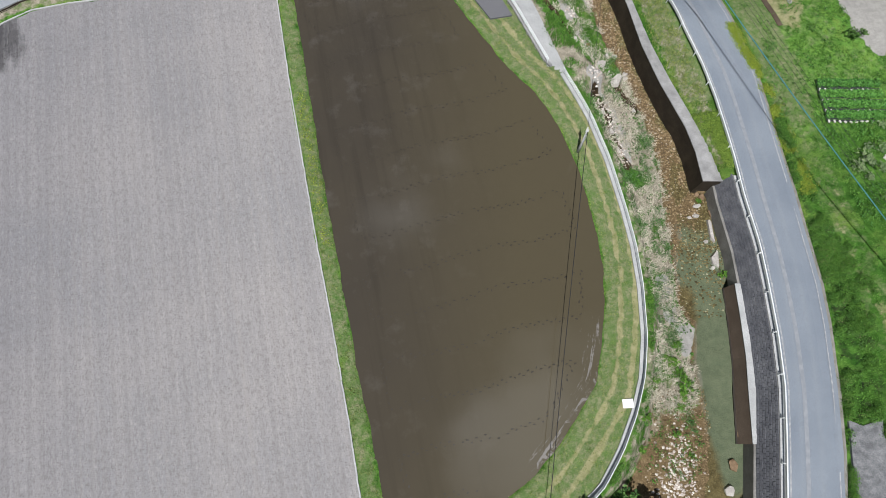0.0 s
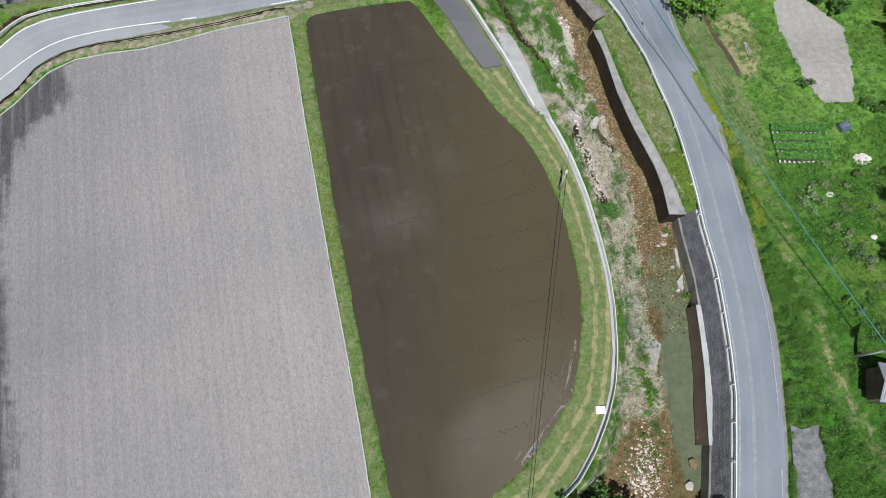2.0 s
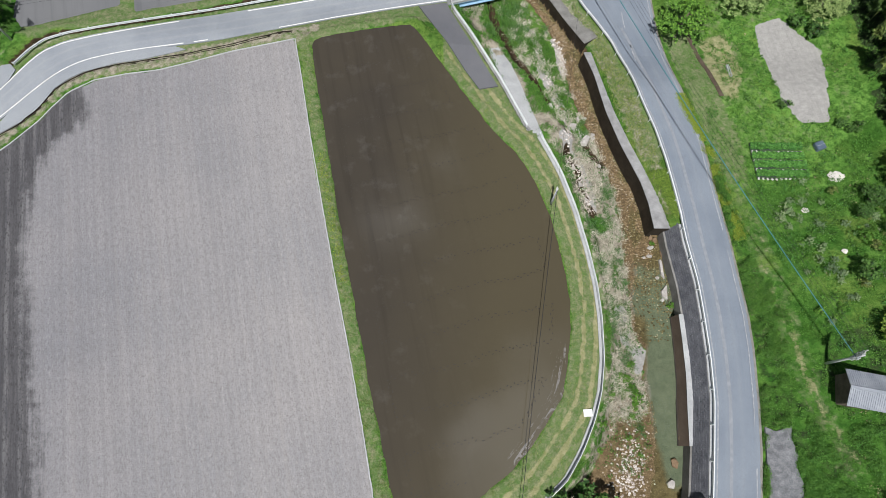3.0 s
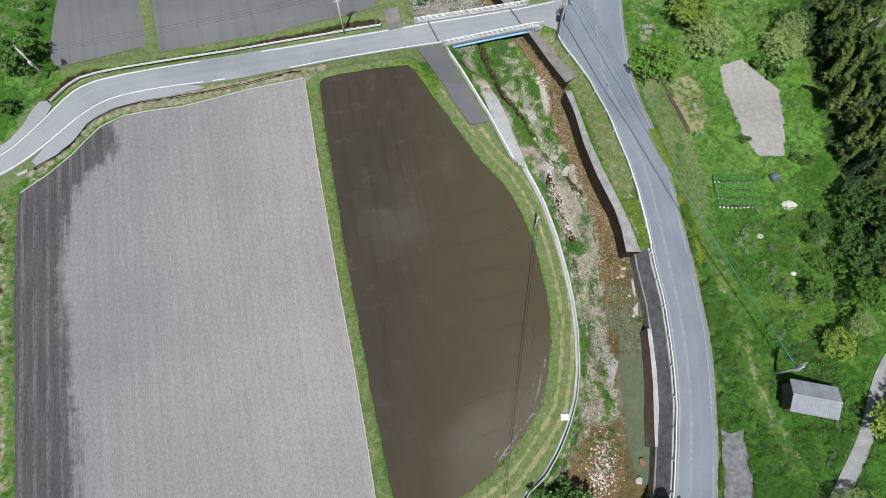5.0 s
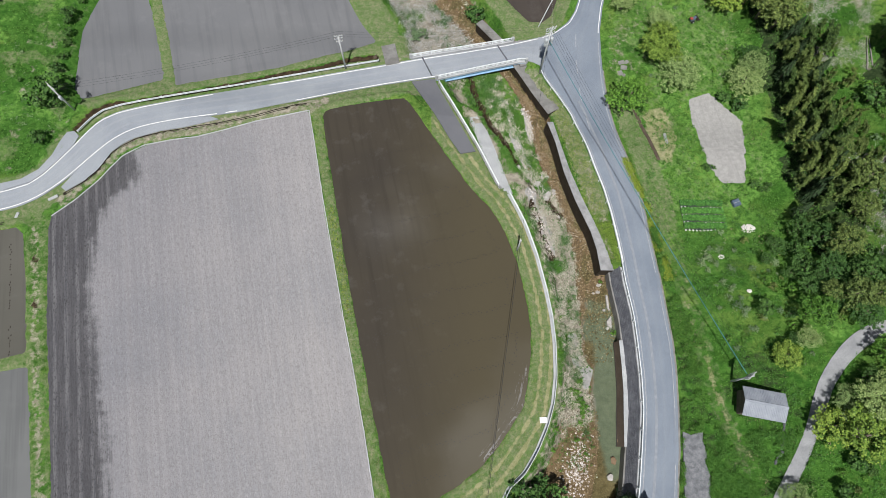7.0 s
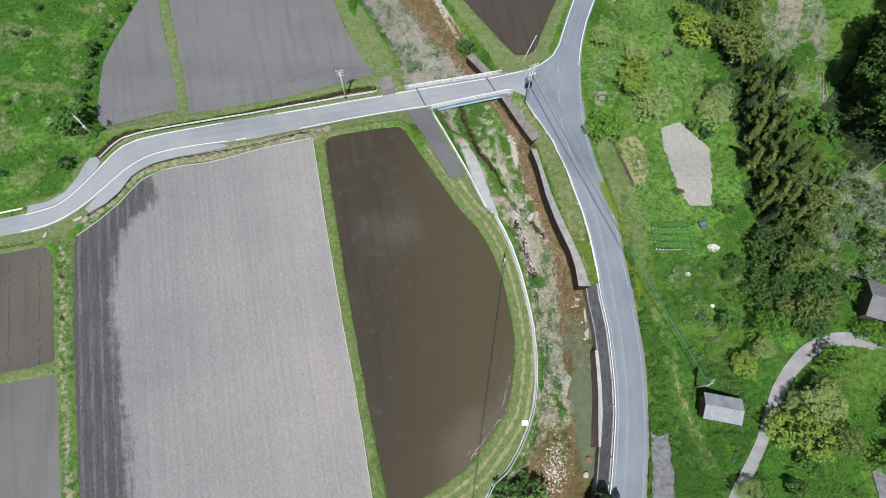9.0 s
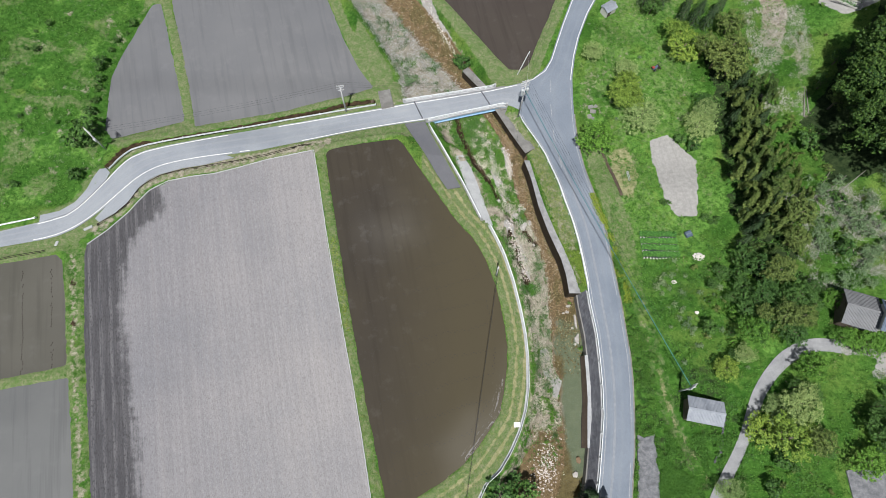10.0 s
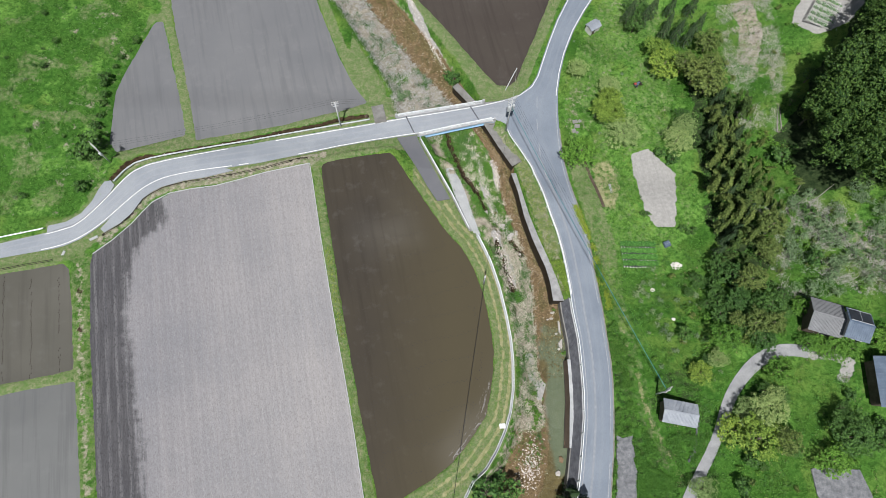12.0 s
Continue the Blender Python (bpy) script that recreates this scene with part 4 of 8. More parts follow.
me.shade_smooth()
ground = tagged(new("ground", me), "grassy valley ground with banks and verges", "ground", kind="structure")


def height(x, y):
    """Height of the finished ground sheet at one place."""
    i = int(np.clip(np.searchsorted(GY, y) - 1, 0, ny - 2))
    j = int(np.clip(np.searchsorted(GX, x) - 1, 0, nx - 2))
    u, v = (x - GX[j]) / (GX[j + 1] - GX[j]), (y - GY[i]) / (GY[i + 1] - GY[i])
    return float((ZZ[i, j] * (1 - u) + ZZ[i, j + 1] * u) * (1 - v) + (ZZ[i + 1, j] * (1 - u) + ZZ[i + 1, j + 1] * u) * v)


# ---- fields ----
def field(name, poly, z, material, label, step=1.0, marks=None, wobble=0.25):
    """A flat field on a grid clipped to its outline."""
    q = resample(poly + poly[:1], 1.2)[:-1]
    t = np.roll(q, -1, 0) - np.roll(q, 1, 0)
    turn = np.sign(np.sum(q[:, 0] * np.roll(q[:, 1], -1) - q[:, 1] * np.roll(q[:, 0], -1)))
    q = q + turn * np.c_[t[:, 1], -t[:, 0]] / np.linalg.norm(t, axis=1)[:, None] * wobble
    bm = bmesh.new()
    bm.faces.new([bm.verts.new((a, b, z)) for a, b in q])
    for ax, lo, hi in ((0, q[:, 0].min(), q[:, 0].max()), (1, q[:, 1].min(), q[:, 1].max())):
        for v in np.arange(lo + 2, hi, 2.0 * step):
            nrm = (1, 0, 0) if ax == 0 else (0, 1, 0)
            co = (v, 0, z) if ax == 0 else (0, v, z)
            bmesh.ops.bisect_plane(bm, geom=bm.verts[:] + bm.edges[:] + bm.faces[:], plane_co=co, plane_no=nrm)
    fm = bm_mesh(name, bm, material)
    if marks:
        co = np.array([v.co[:2] for v in fm.vertices])
        for aname, fn in marks.items():
            a = fm.attributes.new(aname, "FLOAT", "POINT")
            a.data.foreach_set("value", fn(co[:, 0], co[:, 1]).astype(np.float32))
    return tagged(new(name, fm), label, "field", kind="structure")


damp_edge = table([(-60, -32), (-9.2, -43.8), (2, -47), (9.8, -49.5), (18.1, -51.5), (22.4, -53.2), (29, -53.2), (34.8, -53.8), (38.4, -52.2), (40.4, -49.6), (43, -48.4), (45, -49.5), (60, -56)])
field("field_dry", DRY_EDGE, FIELD_Z["dry"], DRY, "pale dry tilled field with a dark damp strip",
      marks={"damp": lambda x, y: 0.5 + np.clip((damp_edge(y) - x) / 9.0, -0.5, 0.5), "pale": lambda x, y: np.clip((x + 46) / 26, 0, 1)})
field("field_paddy", PADDY_EDGE, FIELD_Z["paddy"], PADDY, "brown flooded rice paddy with muddy water",
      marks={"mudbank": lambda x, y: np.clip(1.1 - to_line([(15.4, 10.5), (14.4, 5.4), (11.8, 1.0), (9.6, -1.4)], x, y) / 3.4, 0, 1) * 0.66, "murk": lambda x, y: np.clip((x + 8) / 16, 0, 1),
             "rim": lambda x, y: to_line(PADDY_EDGE[5:28], x, y)}, step=0.4)
zero = {"mudbank": lambda x, y: x * 0.0}
field("field_west_upper", WEST_UP, FIELD_Z["west_up"], FIELD_WET, "wet olive-brown rice paddy", marks=zero)
field("field_west_lower", WEST_LO, FIELD_Z["west_lo"], FIELD_GLOSS, "flooded grey rice paddy", marks={"mudbank": lambda x, y: x * 0.0})
field("field_north_small", NORTH_SMALL, FIELD_Z["small"], FIELD_GREY, "small grey drained rice field", marks=zero)
field("field_north_big", NORTH_BIG, FIELD_Z["big"], FIELD_GREY, "large grey drained rice field", marks=zero)
field("field_north_pond", NORTH_POND, FIELD_Z["pond"], PADDY_FAR, "brown flooded rice paddy beside the road", marks=zero)


# ---- roads ----
def ribbon(name, u, a, b, along_y, material, label, category, lift=0.03, cols=8, thick=0.3, tuck=False):
    """A paved strip between two edges given at each u; tucked, its east end runs under the road."""
    verts, faces = [], []
    for i, (w, p, q) in enumerate(zip(u, a, b)):
        for j in range(cols + 1):
            k = j / cols
            x, y = (p + (q - p) * k, w) if along_y else (w, p + (q - p) * k)
            drop = float(ease(16.0, 19.5, w)) if tuck else 0.0
            crown = 0.05 * (1 - (2 * k - 1) ** 2) * (1 - drop)
            verts.append((x, y, float(lay(x, y)) + lift + crown - 0.03 * drop))
    n = cols + 1
    for i in range(len(u) - 1):
        for j in range(cols):
            faces.append((i * n + j, i * n + j + 1, (i + 1) * n + j + 1, (i + 1) * n + j))
    base = len(verts)
    for i in range(len(u)):
        for j in (0, cols):
            v = verts[i * n + j]
            verts.append((v[0], v[1], v[2] - thick))
    for i in range(len(u) - 1):
        for s, j in ((0, 0), (1, cols)):
            faces.append((i * n + j, (i + 1) * n + j, base + (i + 1) * 2 + s, base + i * 2 + s))
    m = mesh_from(name, verts, faces, material)
    bm = bmesh.new()
    bm.from_mesh(m)
    bmesh.ops.recalc_face_normals(bm, faces=bm.faces[:])
    bm.to_mesh(m)
    bm.free()
    a = m.attributes.new("across", "FLOAT", "POINT")
    a.data.foreach_set("value", np.r_[np.tile(np.arange(n) / cols, len(u)), np.tile([0.0, 1.0], len(u))].astype(np.float32))
    return tagged(new(name, m), label, category, kind="structure")


uy = np.arange(-56, 176, 1.0)
ribbon("road_main", uy, ROAD_L(uy), ROAD_R(uy), True, ASPHALT, "weathered grey asphalt country road", "road")
SHOULDER = speckled("pale_sandy_shoulder", (0.20, 0.19, 0.17), (0.31, 0.30, 0.28), 1.2, 14, bump=0.5)
us = np.arange(-56, 66, 0.4)
fringe = 0.20 + 0.10 * patches(us, us * 0.0, 2.6, 97)
ribbon("trim_road_shoulder", us, ROAD_R(us) - 0.05, ROAD_R(us) + fringe, True, SHOULDER, "ragged strip of pale grit along the road edge", "shoulder", lift=0.016, cols=2)
ux = np.arange(-165, 23.5, 1.0)
ribbon("road_lane", ux, LANE_LO(ux), LANE_UP(ux), False, ASPHALT_PALE, "weathered grey asphalt lane crossing the stream", "road", lift=0.022, tuck=True)


def slab(name, poly, lift, thick, material, label, category):
    verts = [(x, y, float(lay(x, y)) + (lift(x, y) if callable(lift) else lift)) for x, y in poly]
    n = len(verts)
    verts += [(x, y, z - thick) for x, y, z in verts]
    faces = [tuple(range(n))] + [(i, i + n, (i + 1) % n + n, (i + 1) % n) for i in range(n)]
    m = mesh_from(name, verts, faces, material)
    bm = bmesh.new()
    bm.from_mesh(m)
    bmesh.ops.triangulate(bm, faces=[x for x in bm.faces if len(x.verts) > 4])
    bmesh.ops.recalc_face_normals(bm, faces=bm.faces[:])
    bm.to_mesh(m)
    bm.free()
    return tagged(new(name, m), label, category, kind="structure")


slab("pavement_side_path", SIDE_PATH, 0.10, 0.4, ASPHALT_DARK, "short dark asphalt path beside the paddy", "path")
slab("pavement_ramp", SLAB, lambda x, y: -0.12 - 2.35 * float(np.clip((y - 40) / 17, 0, 1)), 0.6, CONCRETE, "pale concrete ramp down to the stream", "ramp")
slab("pavement_yard", YARD, 0.22, 0.5, RUBBLE, "grey worn gravel yard below the trees", "pavement")
slab("pavement_pad", GRAVEL_PAD, 0.16, 0.4, RUBBLE, "grey gravel parking pad beside the road", "pavement")
slab("pavement_layby", LAYBY, 0.02, 0.3, ASPHALT_PALE, "worn pale asphalt lay-by on the outside of the bend", "pavement")
slab("pavement_apron", APRON, 0.012, 0.3, ASPHALT_PALE, "grey asphalt apron on the inside of the bend", "pavement")
def rounded(points, times=2):
    """Corners of a line cut off, again and again."""
    q = np.array(points, float)
    for _ in range(times):
        a, b = q[:-1], q[1:]
        q = np.concatenate([q[:1], np.stack([a * 0.75 + b * 0.25, a * 0.25 + b * 0.75], 1).reshape(-1, 2), q[-1:]])
    return q


dl, dr = resample(rounded(DRIVE_L), 0.1), resample(rounded(DRIVE_R), 0.1)
n = 60
dl, dr = dl[np.linspace(0, len(dl) - 1, n).astype(int)], dr[np.linspace(0, len(dr) - 1, n).astype(int)]
dverts = [(x, y, height(x, y) + 0.12) for a, b in zip(dl, dr) for x, y in (a + (b - a) * k for k in (0, 0.33, 0.67, 1))]
dfaces = [(i * 4 + j, i * 4 + j + 1, i * 4 + j + 5, i * 4 + j + 4) for i in range(n - 1) for j in range(3)]
tagged(new("road_drive", mesh_from("road_drive", dverts, dfaces, DRIVE_PAVING)), "narrow pale concrete drive curving to the house", "road", kind="structure")


# ---- stream: water, walls, revetment ----
yw = np.arange(-40, 130, 1.0)
wv, wf = [], []
for i, y in enumerate(yw):
    lvl = WATER_Z
    for x in (BED_L(y) - 0.8, (BED_L(y) + BED_R(y)) / 2, BED_R(y) + 0.2):
        wv.append((float(x), float(y), lvl))
for i in range(len(yw) - 1):
    for j in range(2):
        wf.append((i * 3 + j, i * 3 + j + 1, i * 3 + j + 4, i * 3 + j + 3))
water = tagged(new("water", mesh_from("water", wv, wf, WATER, True)), "shallow clear greenish stream water", "water", kind="structure")
water.visible_shadow = False


# ---- stream walls ----
def struct(name, me, label, category):
    return tagged(new(name, me), label, category, kind="structure")


# near-black: water stain and the faces' dim light both put into the colour
STAIN_SHADE = speckled("stained_shaded_concrete", (0.022, 0.018, 0.014), (0.05, 0.04, 0.03), 0.8, 12, 0.6)
WALL_LINE = [(14.4, 68.4), (15.9, 65.8), (18.6, 61.0), (21.3, 56.4)]
wl = resample(WALL_LINE, 1.0)
wl = np.c_[wl, [float(lay(x, y)) - 0.6 for x, y in wl]]
wall_b = struct("wall_bridge_bank", sweep("wall_bridge_bank", wl[::-1], [(-0.1, -3.0), (0.0, -0.12), (2.3, -0.12), (2.3, -3.0)], STAIN_SHADE), "broad grey concrete bank wall by the bridge", "wall")
part("coping", sweep("coping", wl[::-1], [(-0.06, -0.12), (-0.04, 0), (2.3, 0.06), (2.34, -0.12)], CONCRETE_DARK), wall_b, "broad grey weathered concrete top")
def capped_wall(name, yy, left, right, top, base, thick, batter, material):
    """A wall between two edges given at each y, its stream face leaning out by the batter."""
    verts, faces = [], []
    for y in yy:
        a, b, t, out = float(left(y)), float(right(y)), float(top(y)), batter(y) if callable(batter) else batter
        verts += [(a - out, y, base), (a, y, t - thick), (b, y, t - thick), (b, y, base)]
    for i in range(len(yy) - 1):
        for j in range(4):
            faces.append((i * 4 + j, i * 4 + (j + 1) % 4, i * 4 + 4 + (j + 1) % 4, i * 4 + 4 + j))
    faces += [(0, 3, 2, 1), tuple(len(verts) - 4 + k for k in range(4))]
    wm = mesh_from(name, verts, faces, material)
    bm = bmesh.new()
    bm.from_mesh(wm)
    bmesh.ops.recalc_face_normals(bm, faces=bm.faces[:])
    bm.to_mesh(wm)
    bm.free()
    return wm


wn_ = resample([(14.4, 71.6), (13.2, 72.8), (10.2, 76.4), (9.6, 77.1)], 0.8)
wn_ = np.c_[wn_, np.full(len(wn_), -1.7)]
wall_n = struct("wall_upstream_bank", sweep("wall_upstream_bank", wn_[::-1], [(-0.1, -2.6), (0.0, -0.12), (1.5, -0.12), (1.5, -2.6)], STAIN_SHADE), "sloping concrete bank wall upstream of the bridge", "wall")
part("coping", sweep("coping", wn_[::-1], [(-0.05, -0.12), (-0.04, 0), (1.5, 0.06), (1.55, -0.12)], CONCRETE_DARK), wall_n, "grey weathered concrete top")
yy = np.arange(26.9, 54.5, 0.6)
cope_top = lambda y: float(lay(COPE_L(y), y)) * 0.6 - 0.8
wall_s = struct("wall_stream", capped_wall("wall_stream", yy, COPE_L, COPE_R, cope_top, -4.6, 0.14, 0.3, STAIN_SHADE), "dark wet-stained, shade-darkened concrete stream wall", "wall")
cap_low = capped_wall("coping", yy, lambda y: COPE_L(y) - 0.06, lambda y: COPE_R(y) + 0.05, cope_top, -1.0, 0.0, 0.0, CONCRETE_WORN)
for v in cap_low.vertices:
    if abs(v.co.z + 1.0) < 1e-4:
        v.co.z = cope_top(v.co.y) - 0.14
part("coping", cap_low, wall_s, "grey weathered concrete coping")
REV = lambda y: ROAD_L(y) - 1.62
yy = np.arange(-40, 27.6, 0.8)
zt = lay(ROAD_L(yy), yy)
back = np.c_[REV(yy), yy, zt - 2.05]
wallr = struct("wall_revetment", sweep("wall_revetment", back, [(-0.3, -2.2), (-0.28, -0.02), (0.0, 0.0), (1.12, 2.0), (1.5, 1.9), (1.5, -2.2)], CONCRETE_DARK), "steep dark block revetment below the road", "wall")
# dark concrete blocks with recessed joints, laid in courses on the slope
bv, bf = [], []
rr = random.Random(3)
for row in range(7):
    y = -24.0 + (row % 2) * 0.22
    while y < 27.2:
        w = 0.42
        a, b = row / 7 + 0.005, (row + 1) / 7 - 0.005
        z0 = float(lay(ROAD_L(y), y)) - 2.05
        out = 0.02 + rr.uniform(0, 0.04)
        k = len(bv)
        for yq in (y - 0.006, y + w + 0.006):
            xb = float(REV(yq))
            for q in (a, b):
                bv.append((xb + 1.12 * q - 0.02, yq, z0 + 2.0 * q))
        for yq in (y + 0.025, y + w - 0.025):
            xb = float(REV(yq))
            for q in (a + 0.01, b - 0.01):
                bv.append((xb + 1.12 * q - 0.02 - out, yq, z0 + 2.0 * q + out * 0.5))
        bf += [(k + 4, k + 5, k + 7, k + 6), (k, k + 1, k + 5, k + 4), (k + 2, k + 6, k + 7, k + 3), (k, k + 4, k + 6, k + 2), (k + 1, k + 3, k + 7, k + 5)]
        y += 0.44
tagged(part("block_facing", mesh_from("block_facing", bv, bf, BLOCK), wallr, "dark grey rough-faced concrete blocks"), kind="stuff")
LEDGE = table([(-0.4, 30.08), (4.6, 30.42), (8.0, 30.7), (12.0, 30.74), (15.7, 30.68)])
yy = np.linspace(-0.3, 15.7, 22)
ledge_top = lambda y: float(lay(ROAD_L(y), y)) - 2.0
ledge = struct("wall_footing", capped_wall("wall_footing", yy, LEDGE, lambda y: REV(y) + 0.1, ledge_top, -4.5, 0.07, lambda y: 0.72 - 0.022 * y, SILTY), "brown silt-stained concrete footing wall", "wall")
cap_low = capped_wall("coping", yy, lambda y: LEDGE(y) - 0.04, lambda y: np.maximum(REV(y) - 0.02, LEDGE(y) + 0.4), lambda y: ledge_top(y) + 0.03, -1.0, 0.0, 0.0, CONCRETE)
for v in cap_low.vertices:
    if abs(v.co.z + 1.0) < 1e-4:
        v.co.z = ledge_top(v.co.y) - 0.07
part("coping", cap_low, ledge, "pale concrete ledge")
# narrow dark strip at water level along the footing
part("plinth", sweep("plinth", np.c_[LEDGE(yy) - 0.52 + 0.018 * yy, yy, np.full(len(yy), -4.0)], [(-0.22, -0.6), (-0.18, 0.02), (0.1, 0.06), (0.1, -0.6)], STAIN_SHADE), ledge, "dark strip along the foot of the wall")
yy = np.arange(-40, 27.6, 0.8)
kerb = np.c_[ROAD_L(yy), yy, lay(ROAD_L(yy), yy) + 0.05]
struct("trim_road_kerb", sweep("trim_road_kerb", kerb, [(-0.5, -0.4), (-0.48, 0.0), (-0.04, 0.0), (-0.04, -0.4)], CONCRETE), "pale concrete kerb on top of the revetment", "kerb")
yy = np.arange(-40, 40.6, 0.8)
kerb = np.c_[FENCE(yy), yy, lay(FENCE(yy), yy) - 0.16]
struct("trim_path_kerb", sweep("trim_path_kerb", kerb, [(-0.42, -0.5), (-0.42, 0.2), (0.1, 0.2), (0.1, -0.5)], CONCRETE), "narrow pale concrete footing under the fence", "kerb")
yy = np.arange(41.0, 62.6, 0.8)
kerb = np.c_[FENCE(yy), yy, lay(FENCE(yy), yy) - 0.16]
struct("trim_ramp_kerb", sweep("trim_ramp_kerb", kerb, [(-0.22, -0.5), (-0.22, 0.2), (0.12, 0.2), (0.12, -0.5)], CONCRETE_WORN), "narrow pale concrete footing beside the ramp", "kerb")
# white edging along the dry field, and the thin pale lip along its far end
east = [(-0.5, -36.0), (-6.6, -8.9), (-8.6, 0.5), (-10.9, 10.3), (-13, 18.6), (-15.6, 29.6), (-17.8, 39), (-19.9, 48.8), (-21.4, 55.3)]
e = resample(east, 0.7)
e[:, 0] += np.array([0.07 * noise.noise(Vector((0, y * 0.9, 0))) for y in e[:, 1]])
struct("trim_field_edging", sweep("trim_field_edging", np.c_[e, np.full(len(e), 0.06)], [(0.0, -0.3), (0.0, 0.16), (0.15, 0.19), (0.15, -0.3)], CONCRETE), "pale edging board along the grassy bund", "edging")
west = [(-61.8, 34.6), (-58.5, 37.6), (-55.3, 41.3), (-54, 43.4), (-52.2, 45.9), (-49.1, 47.9), (-44.7, 49), (-40.3, 49.7), (-35.8, 51.1), (-30.3, 53), (-26.8, 53.9), (-21.4, 55.3)]
e = resample(west, 0.7)
struct("trim_field_lip", sweep("trim_field_lip", np.c_[e, np.full(len(e), 0.06)], [(-0.16, -0.3), (-0.14, 0.12), (0.02, 0.1), (0.02, -0.3)], CONCRETE), "pale concrete lip at the far end of the field", "edging")


# ---- road markings ----
def stripe(name, line, width, material, label, gaps=None, lift=0.0):
    """A painted line with worn gaps, laid on the paving."""
    p = resample(line, 0.5)
    d = np.gradient(p, axis=0)
    d /= np.linalg.norm(d, axis=1)[:, None]
    r = np.stack([d[:, 1], -d[:, 0]], 1) * width / 2
    verts, faces = [], []
    for i, (q, o) in enumerate(zip(p, r)):
        z = float(lay(*q)) + 0.038 + lift
        verts += [(*(q - o), z), (*(q + o), z)]
        if i and not (gaps and gaps(i, q)):
            faces.append((2 * i - 2, 2 * i - 1, 2 * i + 1, 2 * i))
    return struct(name, mesh_from(name, verts, faces, material), label, "road marking")


WORN = mat("worn_road_paint", 0.8)
wnn = Net(WORN)
wfac = wnn.ramp(wnn.noise(3.0, 6, 0.75), (0.45, 0.0), (0.66, 0.9))
wnn.color(wnn.mix(wfac, (0.25, 0.26, 0.28), (0.43, 0.44, 0.46)))
WEAR = mat("polished_asphalt", 0.8)
wnn = Net(WEAR)
wnn.color(wnn.mix(wnn.ramp(wnn.noise(1.4, 6, 0.75), (0.4, 0.0), (0.62, 1.0)), (0.205, 0.222, 0.252), (0.262, 0.280, 0.308)))
yy = np.arange(-50, 66, 1.0)
stripe("marking_edge_west", [(float(ROAD_L(y)) + 0.45, y) for y in yy], 0.16, WORN, "worn white edge line", lift=0.02)
yy = np.arange(28, 64, 1.0)
stripe("marking_edge_rail", [(float(ROAD_L(y)) + 0.16, y) for y in yy], 0.15, PAINT, "white edge line beside the guard rail", lift=0.01)
stripe("marking_centre", [(float(ROAD_L(y)) * 0.62 + float(ROAD_R(y)) * 0.38, y) for y in np.arange(-50, 60, 1.0)], 0.4, WEAR, "worn pale wheel track in the lane", lift=0.055)
stripe("marking_edge_east", [(float(ROAD_R(y)) - 0.4, y) for y in np.arange(-50, 73, 1.0)], 0.13, WORN, "worn broken white edge line", lift=0.02)
stripe("marking_north_east", [(float(ROAD_R(y)) - 0.35, y) for y in np.arange(74, 150, 1.0)], 0.15, PAINT, "white edge line", lift=0.02)
stripe("marking_north_west", [(20.9, 72.7), (23.4, 73.9), (26.2, 76.2), (27.7, 79.0), (28.9, 82.8), (30.7, 88.3), (33.1, 94.9), (35.8, 100.7), (50, 129)], 0.15, PAINT, "white edge line round the corner", lift=0.03)
stripe("marking_junction", [(27.4, 76.2), (26.9, 68), (27.2, 60), (28.4, 53)], 0.14, WORN, "worn white centre line at the junction", lambda i, q: (i // 6) % 2 == 0, lift=0.055)
even = lambda edge, x: float(np.mean(edge(x + np.linspace(-3, 3, 13))))
stripe("marking_lane_upper", [(x, float(LANE_UP(x)) - 0.3) for x in np.arange(-72, 21, 1.0)], 0.16, PAINT, "white edge line of the lane", lambda i, q: -38.6 < q[0] < -29, lift=0.012)
stripe("marking_lane_lower", [(x, even(LANE_LO, x) + 0.22) for x in np.arange(-72, -33.5, 1.0)], 0.16, PAINT, "white edge line of the lane", lambda i, q: -37.2 < q[0] < -35.8, lift=0.012)
stripe("marking_lane_bridge", [(x, float(LANE_LO(x)) + 0.22) for x in np.arange(-24, 17.5, 1.0)], 0.16, PAINT, "white edge line on the bridge", lift=0.012)
for x in (0.2, 14.2):
    stripe("marking_joint", [(x, float(LANE_LO(x)) + 0.3), (x - 1.9, float(LANE_UP(x)) - 0.3)], 0.28, BLOCK, "dark expansion joint of the bridge deck", lift=0.06)


# ---- guard rails ----
W_BEAM = [(0.02, 0.0), (0.08, 0.05), (0.08, 0.11), (0.02, 0.155), (0.02, 0.195), (0.08, 0.24), (0.08, 0.30), (0.04, 0.35), (-0.07, 0.35), (-0.07, 0.0)]


